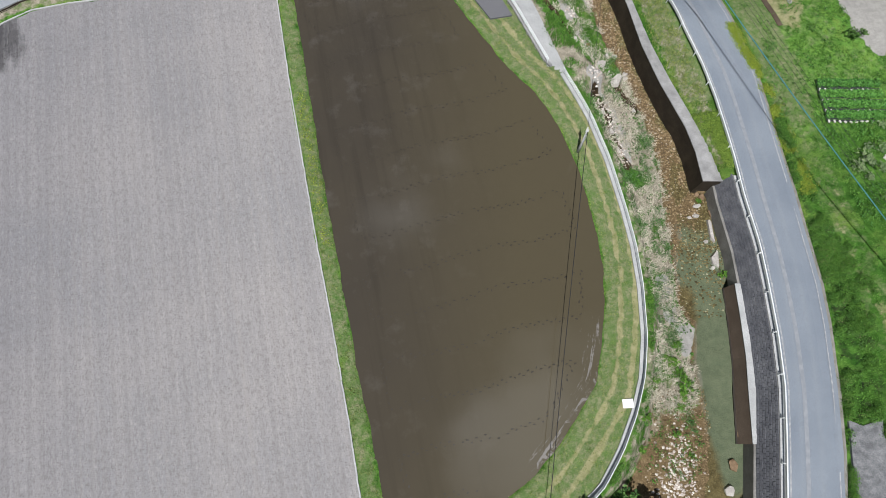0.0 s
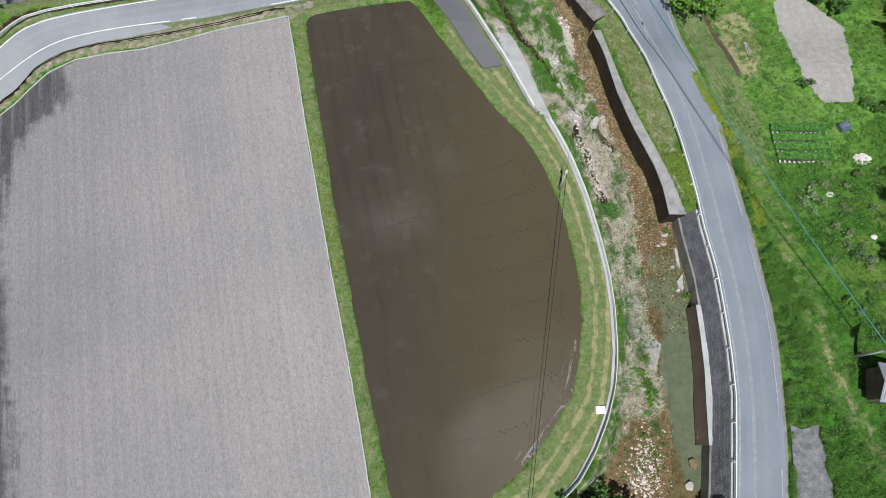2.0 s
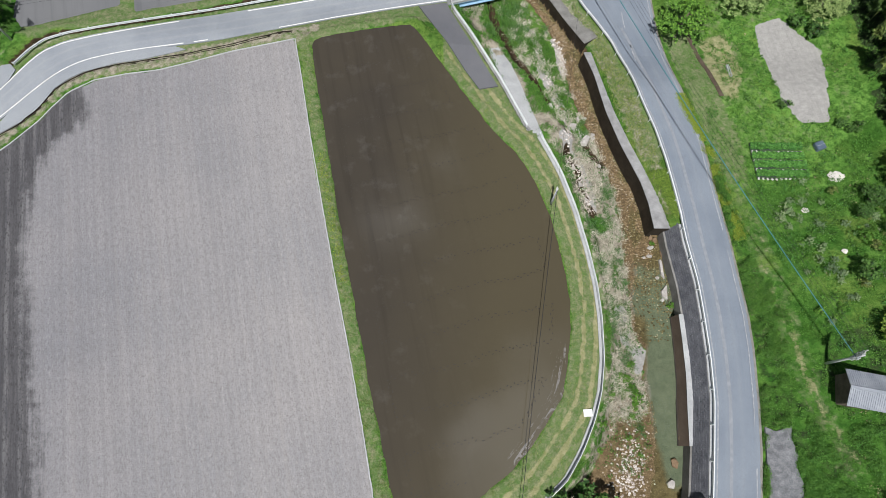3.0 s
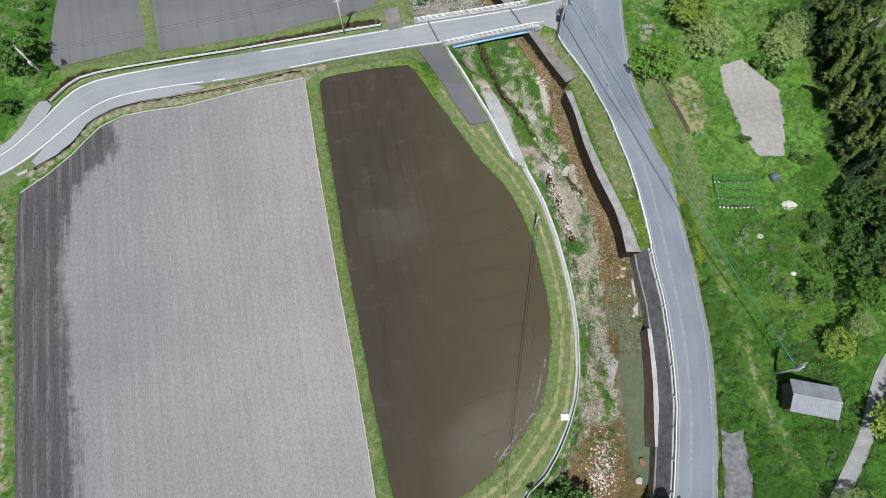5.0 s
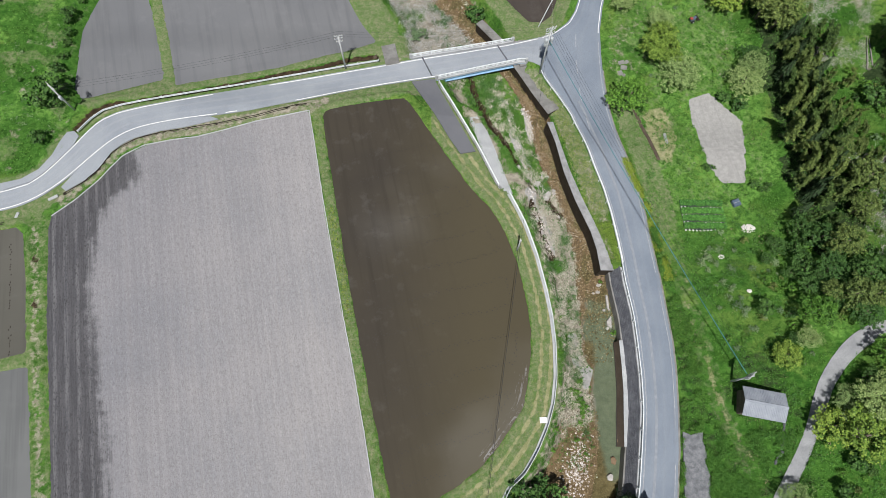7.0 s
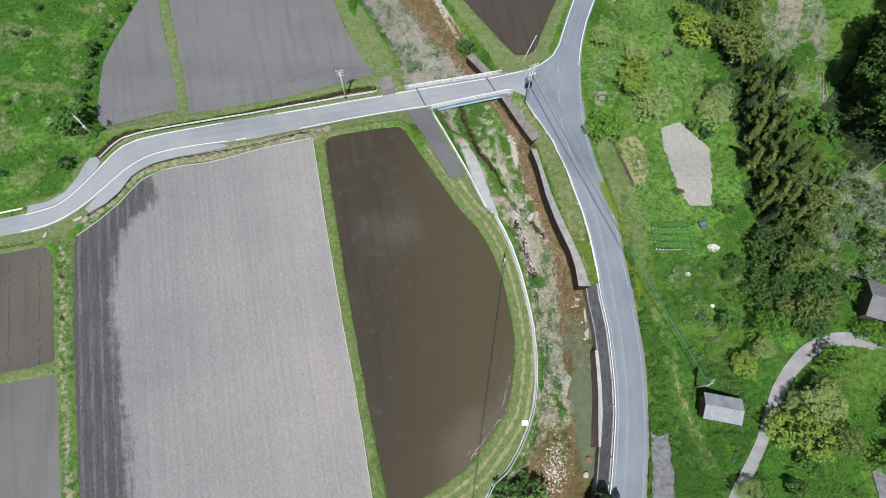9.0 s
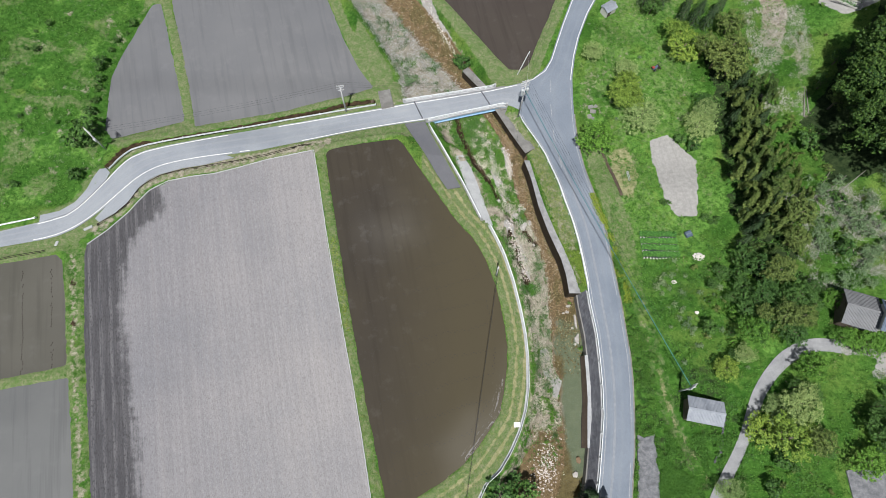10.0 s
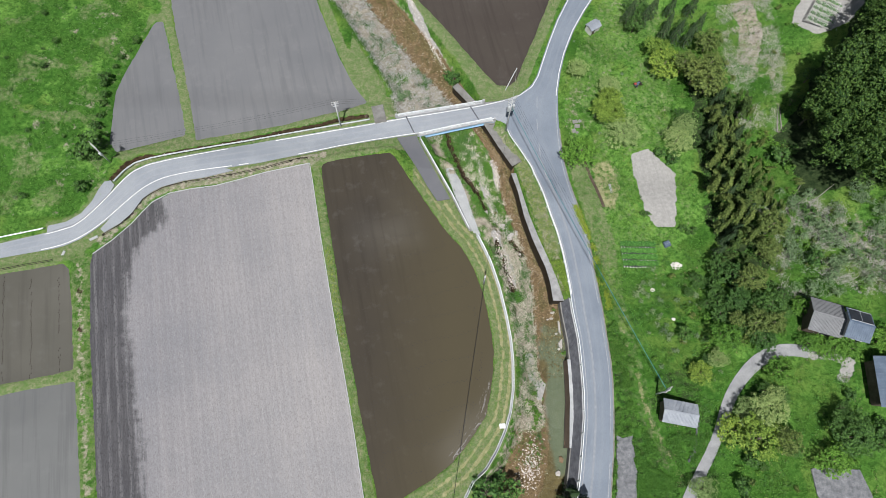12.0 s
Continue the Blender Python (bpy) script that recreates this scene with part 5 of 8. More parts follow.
def guard_rail(line, label, spacing=4.0, side=-1, beam_z=0.42, material=STEEL, base=lay):
    """A steel crash barrier: one beam on posts set behind it."""
    ob = thing("guard_rail", label, "guard rail", group="guard rails")
    p = resample(line, 0.8)
    z = np.array([float(base(x, y)) for x, y in p])
    part("beam", sweep("beam", np.c_[p, z + beam_z], [(o * -side, h) for o, h in W_BEAM], material), ob, "white corrugated steel beam")
    post = tube("post", [(0, 0, -0.4), (0, 0, 0.78), (0, 0, 0.8)], [0.057, 0.057, 0.02], material, 8)
    arm = boxes("bracket", [(0, 0, 0, 0.26, 0.09, 0.09)], material, 0.01)
    q = resample(line, spacing)
    t = np.gradient(q, axis=0)
    for (x, y), d in zip(q, t):
        d = d / np.linalg.norm(d)
        nx_, ny_ = d[1] * side, -d[0] * side
        zz = float(base(x, y))
        po = part("post", post, ob, m=pose(x + nx_ * 0.2, y + ny_ * 0.2, zz))
        part("bracket", arm, po, m=pose(-nx_ * 0.1, -ny_ * 0.1, 0.62, 0, 0, math.degrees(math.atan2(ny_, nx_))))
    return ob


guard_rail([(float(ROAD_L(y)) - 0.22, y) for y in np.arange(-34, 65.5, 1.5)], "long white steel guard rail along the road")
guard_rail([(-60.6, 50.2), (-59.0, 52.6), (-57.2, 54.4), (-54.2, 55.6), (-50.3, 56.7), (-40.4, 59.3), (-34.7, 60.7), (-27.8, 62.5), (-16.0, 65.2), (-9.6, 66.6)], "white steel guard rail along the lane", side=-1, material=RAIL_STEEL)
guard_rail([(-100, 33), (-80.2, 37.6), (-76.2, 38.6), (-72.4, 39.6)], "white steel guard rail by the meadow", side=-1)


def pipe_fence(line, label, base, spacing=2.0, heights=(0.35, 0.62, 0.88), r=0.032, material=STEEL):
    ob = thing("pipe_fence", label, "fence", group="pipe fences")
    p = resample(line, 1.0)
    z = np.array([float(base(x, y)) for x, y in p])
    for h in heights:
        part("rail", tube("rail", np.c_[p, z + h], r, material, 6), ob)
    post = tube("post", [(0, 0, -0.3), (0, 0, heights[-1] + 0.08)], 0.045, material, 6)
    for x, y in resample(line, spacing):
        part("post", post, ob, m=pose(x, y, float(base(x, y))))
    return ob


pipe_fence([(float(FENCE(y)) - 0.05, y) for y in np.arange(-24, 40.3, 1.0)], "low white pipe fence along the farm path", lambda x, y: float(lay(x, y)) + 0.03, 2.6, (0.3, 0.55, 0.8), 0.05)
pipe_fence([(float(FENCE(y)), y) for y in np.arange(41.3, 62.6, 1.0)], "white pipe fence beside the ramp", lambda x, y: float(lay(x, y)) + 0.08, 2.0, (0.3, 0.55, 0.8), 0.05)

# ---- bridge ----
bridge = thing("bridge", "small road bridge with pale blue girders and white rails", "bridge", (9, 68, -1.2))
inv = bridge.matrix_basis.inverted()


def under(name, me, label=""):
    ob = part(name, me, bridge, label)
    ob.matrix_parent_inverse = inv
    return ob


def edge_line(a, b, fn, off, dz, n=14):
    xs = np.linspace(a, b, n)
    ys = fn(xs) + off
    return np.c_[xs, ys, lay(xs, ys) + dz]


lo, up = edge_line(1.0, 17.6, LANE_LO, -0.42, 0.0), edge_line(-3.8, 15.2, LANE_UP, 0.42, 0.0)
under("girder", sweep("girder", lo, [(-0.32, -1.0), (-0.32, -0.9), (-0.06, -0.86), (-0.06, -0.2), (-0.3, -0.16), (-0.3, -0.1), (0.3, -0.1), (0.3, -0.16), (0.06, -0.2), (0.06, -0.86), (0.32, -0.9), (0.32, -1.0)], BLUE), "pale blue steel girder")
under("girder", sweep("girder", up, [(-0.3, -1.0), (-0.06, -0.9), (-0.06, -0.2), (-0.3, -0.1), (0.3, -0.1), (0.06, -0.2), (0.06, -0.9), (0.3, -1.0)], BLUE), "pale blue steel girder")
under("kerb", sweep("kerb", lo, [(-0.3, -0.1), (-0.3, 0.26), (0.28, 0.26), (0.28, -0.1)], CONCRETE), "pale concrete kerb")
under("kerb", sweep("kerb", up, [(-0.28, -0.1), (-0.28, 0.26), (0.3, 0.26), (0.3, -0.1)], CONCRETE), "pale concrete kerb")
for line in (lo, up):
    for h, r in ((0.52, 0.05), (0.82, 0.05), (1.05, 0.07)):
        under("rail", tube("rail", line + np.array([0, 0, h]), r, STEEL, 8))
    bp = boxes("post", [(0, 0, 0.62, 0.16, 0.14, 0.78)], STEEL, 0.02)
    for q in resample(line, 1.9):
        under("post", bp).matrix_basis = pose(q[0], q[1], q[2])
    bb = boxes("end_post", [(0, 0, 0.45, 0.5, 0.42, 1.35)], CONCRETE, 0.04)
    for q in (line[0], line[-1]):
        under("end_post", bb).matrix_basis = pose(q[0], q[1], q[2], 0, 0, 13)
under("abutment", boxes("abutment", [(0.4, 65.8, -3.0, 1.2, 7.6, 3.2, 13)], CONCRETE_DARK), "stained concrete abutment")
under("abutment", boxes("abutment", [(16.4, 69.7, -3.0, 1.2, 6.4, 3.2, 13)], CONCRETE_DARK), "stained concrete abutment")
under("deck", sweep("deck", edge_line(0.6, 18.0, lambda x: (LANE_LO(x) + LANE_UP(x)) / 2, 0.0, 0.0), [(-2.4, -0.5), (-2.4, -0.06), (2.4, -0.06), (2.4, -0.5)], CONCRETE_DARK), "stained concrete deck")


# ---- poles and wires ----
def utility_pole(at, h, turn, arms, label, gear=0, group="utility poles"):
    """A tapered concrete pole with steel crossarms and insulators."""
    ob = thing("utility_pole", label, "utility pole", (*at, height(*at) - 0.05), group, turn)
    part("shaft", tube("shaft", [(0, 0, -0.5), (0, 0, h * 0.5), (0, 0, h)], [0.17, 0.14, 0.10], POLE, 12), ob)
    pin = tube("insulator", [(0, 0, 0), (0, 0, 0.06), (0, 0, 0.1), (0, 0, 0.2), (0, 0, 0.24)], [0.03, 0.08, 0.05, 0.08, 0.03], PLASTER, 8)
    for k, (z, w) in enumerate(arms):
        a = part("crossarm", boxes("crossarm", [(0, 0.13, 0, w, 0.09, 0.09)], GALV, 0.01), ob, "galvanised steel crossarm", pose(0, 0, z, 0, 0, 0 if k % 2 == 0 else 6))
        for s in np.linspace(-w / 2 + 0.1, w / 2 - 0.1, 4):
            part("insulator", pin, a, "pale ceramic insulator", pose(float(s), 0.13, 0.04))
        part("brace", tube("brace", [(-w * 0.3, 0.13, z), (0, 0.14, z - 0.5), (w * 0.3, 0.13, z)], 0.02, GALV, 5), ob)
    for k in range(gear):
        s = (-1) ** k
        tr = part("transformer", tube("transformer", [(0, 0, 0), (0, 0, 0.05), (0, 0, 0.85), (0, 0, 0.95), (0, 0, 1.0)], [0.24, 0.28, 0.28, 0.22, 0.1], GALV, 12), ob, "grey transformer drum", pose(s * 0.5, -0.1, h - 3.6 - 0.9 * (k // 2)))
        part("bushing", tube("bushing", [(0, 0, 1.0), (0, 0, 1.25)], 0.04, PLASTER, 6), tr)
    for z in np.arange(2.5, h - 0.6, 0.9):
        part("step_bolt", tube("step_bolt", [(-0.26, 0, float(z)), (0.26, 0, float(z))], 0.014, GALV, 5), ob)
    return ob


utility_pole((20.0, 64.8), 12.6, 20, ((12.2, 1.9), (11.7, 1.9), (11.0, 1.7), (10.3, 1.6), (9.4, 1.5), (8.6, 1.4), (7.8, 1.2)), "tall concrete utility pole with transformers and crossarms by the bridge", 4)
utility_pole((-15.7, 65.2), 9.0, 12, ((8.8, 1.5), (8.2, 1.5), (7.4, 1.2)), "slim concrete utility pole behind the lane guard rail")
utility_pole((-62.4, 54.7), 7.6, -40, ((7.4, 1.5), (6.9, 1.5), (6.3, 1.2)), "slim concrete utility pole at the bend of the lane", 1)
utility_pole((45.2, 9.0), 6.6, 40, ((6.4, 1.5), (6.0, 1.5), (5.6, 1.4), (5.2, 1.3), (4.8, 1.0)), "concrete utility pole with many insulators beside the shed")
utility_pole((14.6, 29.8), 4.9, 60, ((4.7, 0.5),), "short plain steel utility pole on the grassy verge")
stay = thing("stay_pole", "leaning white stay pole in the grass by the junction", "pole", (20.0, 74.9, height(20.0, 74.9)))
part("shaft", tube("shaft", [(0, 0, -0.3), (2.4, 3.6, 3.4)], [0.1, 0.08], POLE, 10), stay)
part("collar", tube("collar", [(2.3, 3.45, 3.26), (2.42, 3.63, 3.43)], 0.11, GALV, 10), stay)


def wire(a, b, sag, r, material, label):
    """A hanging cable between two points."""
    a, b = Vector(a), Vector(b)
    pts = [a.lerp(b, k / 24) - Vector((0, 0, sag * 4 * (k / 24) * (1 - k / 24))) for k in range(25)]
    ob = new("overhead_cable", tube("overhead_cable", pts, r, material, 5))
    return tagged(ob, label, "cable", "overhead cables")


M, P, Q, S, V = (20.0, 64.8, 11.2), (-15.7, 65.2, 7.6), (-62.4, 54.7, 6.6), (45.2, 9.0, 8.9), (14.6, 29.8, 4.7)
for k, dz in ((-0.7, 0.0), (-0.2, 0.05), (0.3, -0.02), (0.75, 0.0)):
    wire((M[0] + k, M[1] - k * 0.3, M[2] - 0.2 + dz), (S[0] + k, S[1] + k * 0.6, S[2] + 0.1), 0.9, 0.014, CABLE, "thin black overhead wire from pole to pole")
wire((M[0] + 0.15, M[1], M[2] - 3.4), (S[0], S[1], S[2] - 1.0), 0.8, 0.055, CABLE_TEAL, "teal-sheathed overhead cable leading to the shed pole")
for k in (-0.5, 0.0, 0.5):
    wire((M[0], M[1] + k, M[2] - 0.1), (P[0], P[1] + k, P[2] + 0.6), 0.9, 0.012, CABLE, "thin black overhead wire along the lane")
    wire((P[0], P[1] + k, P[2] + 0.6), (Q[0], Q[1] + k, Q[2]), 0.9, 0.012, CABLE, "thin black overhead wire along the lane")
    wire((M[0] + k, M[1], M[2]), (38 + k, 118, 10.5), 1.0, 0.012, CABLE, "thin black overhead wire over the far paddy")
wire((M[0], M[1], M[2] - 4.2), V, 0.5, 0.02, CABLE, "black overhead cable above the stream")
wire(V, (3.0, -48, 5.6), 2.3, 0.035, CABLE, "black overhead cable across the paddy")
wire((22.4, 78.5, 2.0), M, 0.05, 0.012, GALV, "steel stay wire of the tall pole")


# ---- buildings ----
def gable_roof(parent, h, w, d, rise, t, material, ribs, x0=0.0):
    """A gable roof, its ridge along x, with a ridge cap and a rib at each seam."""
    sl, ang = math.hypot(d / 2, rise), math.degrees(math.atan2(rise, d / 2))
    rib = boxes("rib", [(0, 0, 0, w / ribs * 0.3, sl + 0.02, t * 0.8)], material)
    for s in (-1, 1):
        m = pose(x0, s * d / 4, h + rise / 2, -s * ang, 0, 0)
        pane = part("roof_slope", boxes("roof_slope", [(0, 0, 0, w, sl + 0.04, t)], material, 0.01), parent, m=m)
        for i in range(ribs):
            part("rib", rib, pane, m=pose(-w / 2 + (i + 0.5) * w / ribs, 0, t * 0.75))
    part("ridge_cap", boxes("ridge_cap", [(x0, 0, h + rise + t * 0.6, w + 0.05, 0.32, t * 1.4)], material, 0.02), parent)


def building(name, at, turn, w, d, h, rise, roof_mat, wall_mat, label, category, ribs, over=0.45, doors=1, windows=2, skirt=0.0):
    ob = thing(name, label, category, (*at, height(*at) - 0.15), turn=turn)
    t = 0.12
    part("wall", boxes("wall", [(0, -d / 2, h / 2, w, t, h), (0, d / 2, h / 2, w, t, h), (-w / 2, 0, h / 2, t, d, h), (w / 2, 0, h / 2, t, d, h)], wall_mat, 0.01), ob)
    gx = -w / 2 + (skirt - over + 0.15 if skirt else 0)
    gv = [(gx, -d / 2, h), (gx, d / 2, h), (gx, 0, h + rise * 0.9), (w / 2, -d / 2, h), (w / 2, d / 2, h), (w / 2, 0, h + rise * 0.9)]
    part("gable", mesh_from("gable", gv, [(0, 1, 2), (3, 5, 4)], wall_mat), ob)
    part("floor", boxes("floor", [(0, 0, 0.1, w, d, 0.2)], CONCRETE_DARK), ob)
    gable_roof(ob, h, w + 2 * over - skirt, d + 2 * over, rise, 0.08, roof_mat, ribs, skirt / 2)
    if skirt:
        up, half = rise * 0.5, d / 2 + over
        x0, x1 = -w / 2 - over, -w / 2 - over + skirt + 0.1
        sk = part("hip_skirt", mesh_from("hip_skirt", [(x0, -half, h), (x0, half, h), (x1, half * 0.55, h + up), (x1, -half * 0.55, h + up), (x0, -half, h - 0.08), (x0, half, h - 0.08), (x1, half * 0.55, h + up - 0.08), (x1, -half * 0.55, h + up - 0.08)],
                                            [(0, 3, 2, 1), (4, 5, 6, 7), (0, 1, 5, 4), (1, 2, 6, 5), (2, 3, 7, 6), (3, 0, 4, 7)], roof_mat), ob)
        for k in range(9):
            yk = -half + (k + 0.5) * 2 * half / 9
            part("rib", tube("rib", [(x0, yk, h + 0.03), (x1, yk * 0.55, h + up + 0.03)], 0.05, roof_mat, 5), sk)
    for k in range(doors):
        dr_ = part("door", boxes("door", [(0, 0, 1.0, 0.9, 0.06, 1.95)], TIMBER, 0.01), ob, "dark timber door", pose(-w / 4 + k, -d / 2 - 0.07, 0))
        part("handle", boxes("handle", [(0.34, -0.05, 1.0, 0.04, 0.05, 0.14)], GALV), dr_)
    for k in range(windows):
        wi = part("window", boxes("window", [(0, 0, 0, 1.2, 0.05, 0.9)], GALV, 0.01), ob, "aluminium window", pose(w * (0.1 + 0.22 * k), -d / 2 - 0.07, 1.5))
        part("pane", boxes("pane", [(-0.28, -0.03, 0, 0.5, 0.01, 0.76), (0.28, -0.03, 0, 0.5, 0.01, 0.76)], FOIL), wi)
    return ob


building("shed", (47.8, 5.5), -10, 5.2, 3.2, 2.4, 0.8, TIN, TIMBER, "timber shed with a weathered corrugated tin roof", "shed", 26, 0.4, 1, 1)
building("house", (72.0, 21.1), -16, 4.6, 4.9, 2.7, 1.3, TILE, TIMBER, "small house with a faded grey-brown roof", "house", 26, 0.5)
annex = building("annex", (76.2, 19.5), -16, 3.2, 4.2, 3.2, 1.2, TIN_BLUE, PLASTER, "house annex with a dark blue ribbed metal roof", "house", 12, 0.5)
# dark navy sheet over the north slope of the annex roof
panel = part("solar_panel", boxes("solar_panel", [(0, 0, 0, 3.7, 2.4, 0.06)], FOIL, 0.01), annex, "dark navy panel on the roof", pose(0, 1.33, 3.95, -math.degrees(math.atan2(1.2, 2.6)), 0, 0))
part("panel_frame", boxes("panel_frame", [(0, -1.2, 0.02, 3.72, 0.06, 0.08), (0, 1.2, 0.02, 3.72, 0.06, 0.08), (0, 0, 0.02, 0.04, 2.4, 0.08)], GALV), panel)
building("farmhouse", (80.5, 10.0), 86, 7.0, 6.0, 3.0, 1.5, TIN_BLUE, TIMBER, "farmhouse with a dark metal roof at the end of the drive", "house", 16, 0.6)
building("hut", (40.8, 92.0), 35, 2.6, 1.9, 1.9, 0.5, TIN, PLASTER, "tiny roadside hut with a grey tin roof", "hut", 8, 0.25, 1, 0)


# ---- rocks ----
def rock_mesh(seed, material, flat=0.6):
    bm = bmesh.new()
    bmesh.ops.create_icosphere(bm, subdivisions=2, radius=0.5)
    cuts = [Vector((math.cos(a), math.sin(a), 0.35 * math.sin(3 * a + seed))).normalized() for a in np.arange(5) * 1.257 + seed]
    for v in bm.verts:
        d = 1 + 0.62 * noise.noise(v.co * 2.1 + Vector((seed * 7.3, 0, 0))) + 0.15 * noise.noise(v.co * 5 + Vector((0, seed * 3.1, 0)))
        v.co = Vector((v.co.x * d, v.co.y * d, max(v.co.z * d * flat, -0.22)))
        for k, cut in enumerate(cuts):
            over = v.co.dot(cut) - 0.30 - 0.04 * (k % 3)
            if over > 0:
                v.co -= cut * over
        v.co.z = min(v.co.z, 0.17 + 0.03 * math.sin(seed))
    return bm_mesh("boulder", bm, material)


ROCKS = [rock_mesh(s, ROCK if s % 3 else ROCK_BROWN, 0.5 + 0.1 * (s % 3)) for s in range(6)]
DARK_ROCKS = [rock_mesh(s + 20, BLOCK, 0.7) for s in range(3)]
rk = random.Random(11)
for x, y, a, b, turn in ((30.2, 24.3, 0.8, 1.5, 20), (28.6, 25.2, 1.2, 0.7, 10), (28.8, 26.6, 0.7, 0.7, 70), (28.8, -2.3, 1.1, 1.6, 10), (28.1, -4.7, 1.3, 1.4, 40),
                         (20.9, 45.0, 1.0, 0.8, 0), (29.2, 21.0, 0.7, 0.6, 0), (29.6, 18.0, 0.8, 0.7, 30), (19.2, 41.6, 0.9, 0.7, 60),
                         (17.6, 46.2, 0.7, 0.6, 0), (21.9, 41.6, 0.8, 0.6, 15), (27.6, 23.8, 0.6, 0.5, 0), (28.4, 24.0, 1.0, 0.6, 0), (29.4, 26.3, 0.9, 0.9, 0), (29.8, 0.6, 0.7, 0.9, 0)):
    ob = new("boulder", ROCKS[rk.randrange(6)])
    ob.matrix_basis = pose(x, y, height(x, y) + 0.15, 0, 0, turn) @ Matrix.Diagonal((a, b, (a + b) / 2 * 0.9, 1))
    tagged(ob, "weathered pale boulder in the stream bed" if a > 0.85 else "small worn rock in the stream bed", "boulder", "boulders")


def slab_rock(seed, n=7):
    """A broken flat slab: an uneven many-sided block with chipped, sloping sides."""
    r = np.random.default_rng(seed)
    bm = bmesh.new()
    ang = np.sort(r.uniform(0, 6.283, n) * 0.35 + np.arange(n) * 6.283 / n * 0.65)
    rad = r.uniform(0.36, 0.56, n)
    low = [bm.verts.new((q * 1.08 * math.cos(a), q * 1.08 * math.sin(a), -0.35)) for a, q in zip(ang, rad)]
    top = [bm.verts.new((q * 0.9 * math.cos(a), q * 0.9 * math.sin(a), r.uniform(0.12, 0.28))) for a, q in zip(ang, rad)]
    mid = bm.verts.new((r.normal(0, 0.05), r.normal(0, 0.05), 0.27))
    for k in range(n):
        bm.faces.new((low[k], low[(k + 1) % n], top[(k + 1) % n], top[k]))
        bm.faces.new((top[k], top[(k + 1) % n], mid))
    return bm_mesh("boulder", bm, ROCK)


SLABS = [slab_rock(s) for s in range(7)]
for k, (x, y, a, b, turn, lab) in enumerate(((29.85, 22.2, 1.3, 2.6, 6, 0), (30.0, 19.0, 1.1, 2.3, -8, 0), (19.1, 43.0, 2.0, 1.5, 20, 1), (20.6, 40.9, 2.4, 1.5, 28, 1), (15.7, 45.4, 1.5, 1.1, -15, 1), (17.4, 43.6, 1.1, 1.6, 0, 1), (18.0, 41.3, 1.2, 0.9, 40, 1),
                                             (19.9, 44.6, 1.0, 0.8, 10, 1), (21.9, 42.2, 0.9, 0.7, 60, 1), (16.4, 47.6, 0.9, 0.7, 0, 1), (18.7, 36.6, 0.8, 1.1, 10, 1), (19.6, 34.2, 0.7, 1.0, 20, 1), (20.2, 31.8, 0.7, 0.8, 0, 1), (22.6, 37.4, 0.8, 0.6, 30, 1))):
    ob = new("boulder", SLABS[k % 7])
    ob.matrix_basis = pose(x, y, height(x, y) + 0.22, 0, 0, turn) @ Matrix.Diagonal((a, b, 0.9, 1))
    tagged(ob, "pale angular rock slab on the stream bank" if lab else "long pale rock slab at the foot of the revetment", "boulder", "boulders")


def scatter_stones(name, n, place, size, material, label, seed):
    """Many small stones as one object."""
    r = np.random.default_rng(seed)
    base = np.array([(1, 0, 0), (0.3, 0.95, 0), (-0.8, 0.6, 0), (-0.8, -0.6, 0), (0.3, -0.95, 0), (0.1, 0, 0.7)])
    tri = np.array([(0, 1, 5), (1, 2, 5), (2, 3, 5), (3, 4, 5), (4, 0, 5)])
    vs, fs = [], []
    for k in range(n):
        x, y = place(r)
        s = size * r.uniform(0.45, 1.3)
        w = r.uniform(0, 6.28)
        c, sn = math.cos(w), math.sin(w)
        q = base * (1 + r.uniform(-0.25, 0.25, (6, 1)))
        q = np.c_[q[:, 0] * c - q[:, 1] * sn, q[:, 0] * sn + q[:, 1] * c, q[:, 2]] * s * (1, r.uniform(0.6, 1), 1)
        vs.append(q + (x, y, height(x, y) + 0.01))
        fs.append(tri + k * 6)
    return tagged(new(name, mesh_from(name, np.concatenate(vs), np.concatenate(fs).tolist(), material)), label, "stones", kind="stuff")


PEBBLE = mat("mixed_pebbles", 0.85)
pn = Net(PEBBLE)
pn.color(pn.ramp(pn.rand(), (0.0, (0.070, 0.048, 0.024)), (0.45, (0.165, 0.115, 0.058)), (0.88, (0.29, 0.215, 0.125)), (1.0, (0.46, 0.41, 0.34))))
COBBLE = mat("pale_cobbles", 0.85)
pn = Net(COBBLE)
pn.color(pn.ramp(pn.rand(), (0.0, (0.30, 0.24, 0.20)), (0.5, (0.52, 0.47, 0.44)), (1.0, (0.72, 0.69, 0.66))))


def in_bed(r):
    y = r.uniform(20.5, 100)
    if r.uniform() < 0.06:
        y = 20.5 - 8 * r.uniform() ** 2
    return float(BED_L(y) + (BED_R(y) - BED_L(y)) * r.uniform(-0.02, 0.97)), y


def in_bar(r):
    y = r.uniform(-16, 5)
    return float(BED_L(y)) - 6.5 * r.uniform(0, 1) ** 1.2 + 0.6, y


def in_white(r):
    y = r.normal(-3.2, 2.3)
    return 23.2 + 0.12 * (y + 3) + r.normal(0, 1.0), y


def in_bands(r):
    q = resample(PALE_BANDS[r.choice((0, 1, 2, 3, 4, 4))], 0.3)
    p = q[r.integers(0, len(q))] + r.normal(0, 0.35, 2)
    return float(p[0]), float(p[1])


scatter_stones("pebbles", 13000, in_bed, 0.12, PEBBLE, "brown river pebbles in the stream bed", 1)
scatter_stones("gravel_bar", 3200, in_bar, 0.09, PEBBLE, "brown gravel on the stream bank", 2)
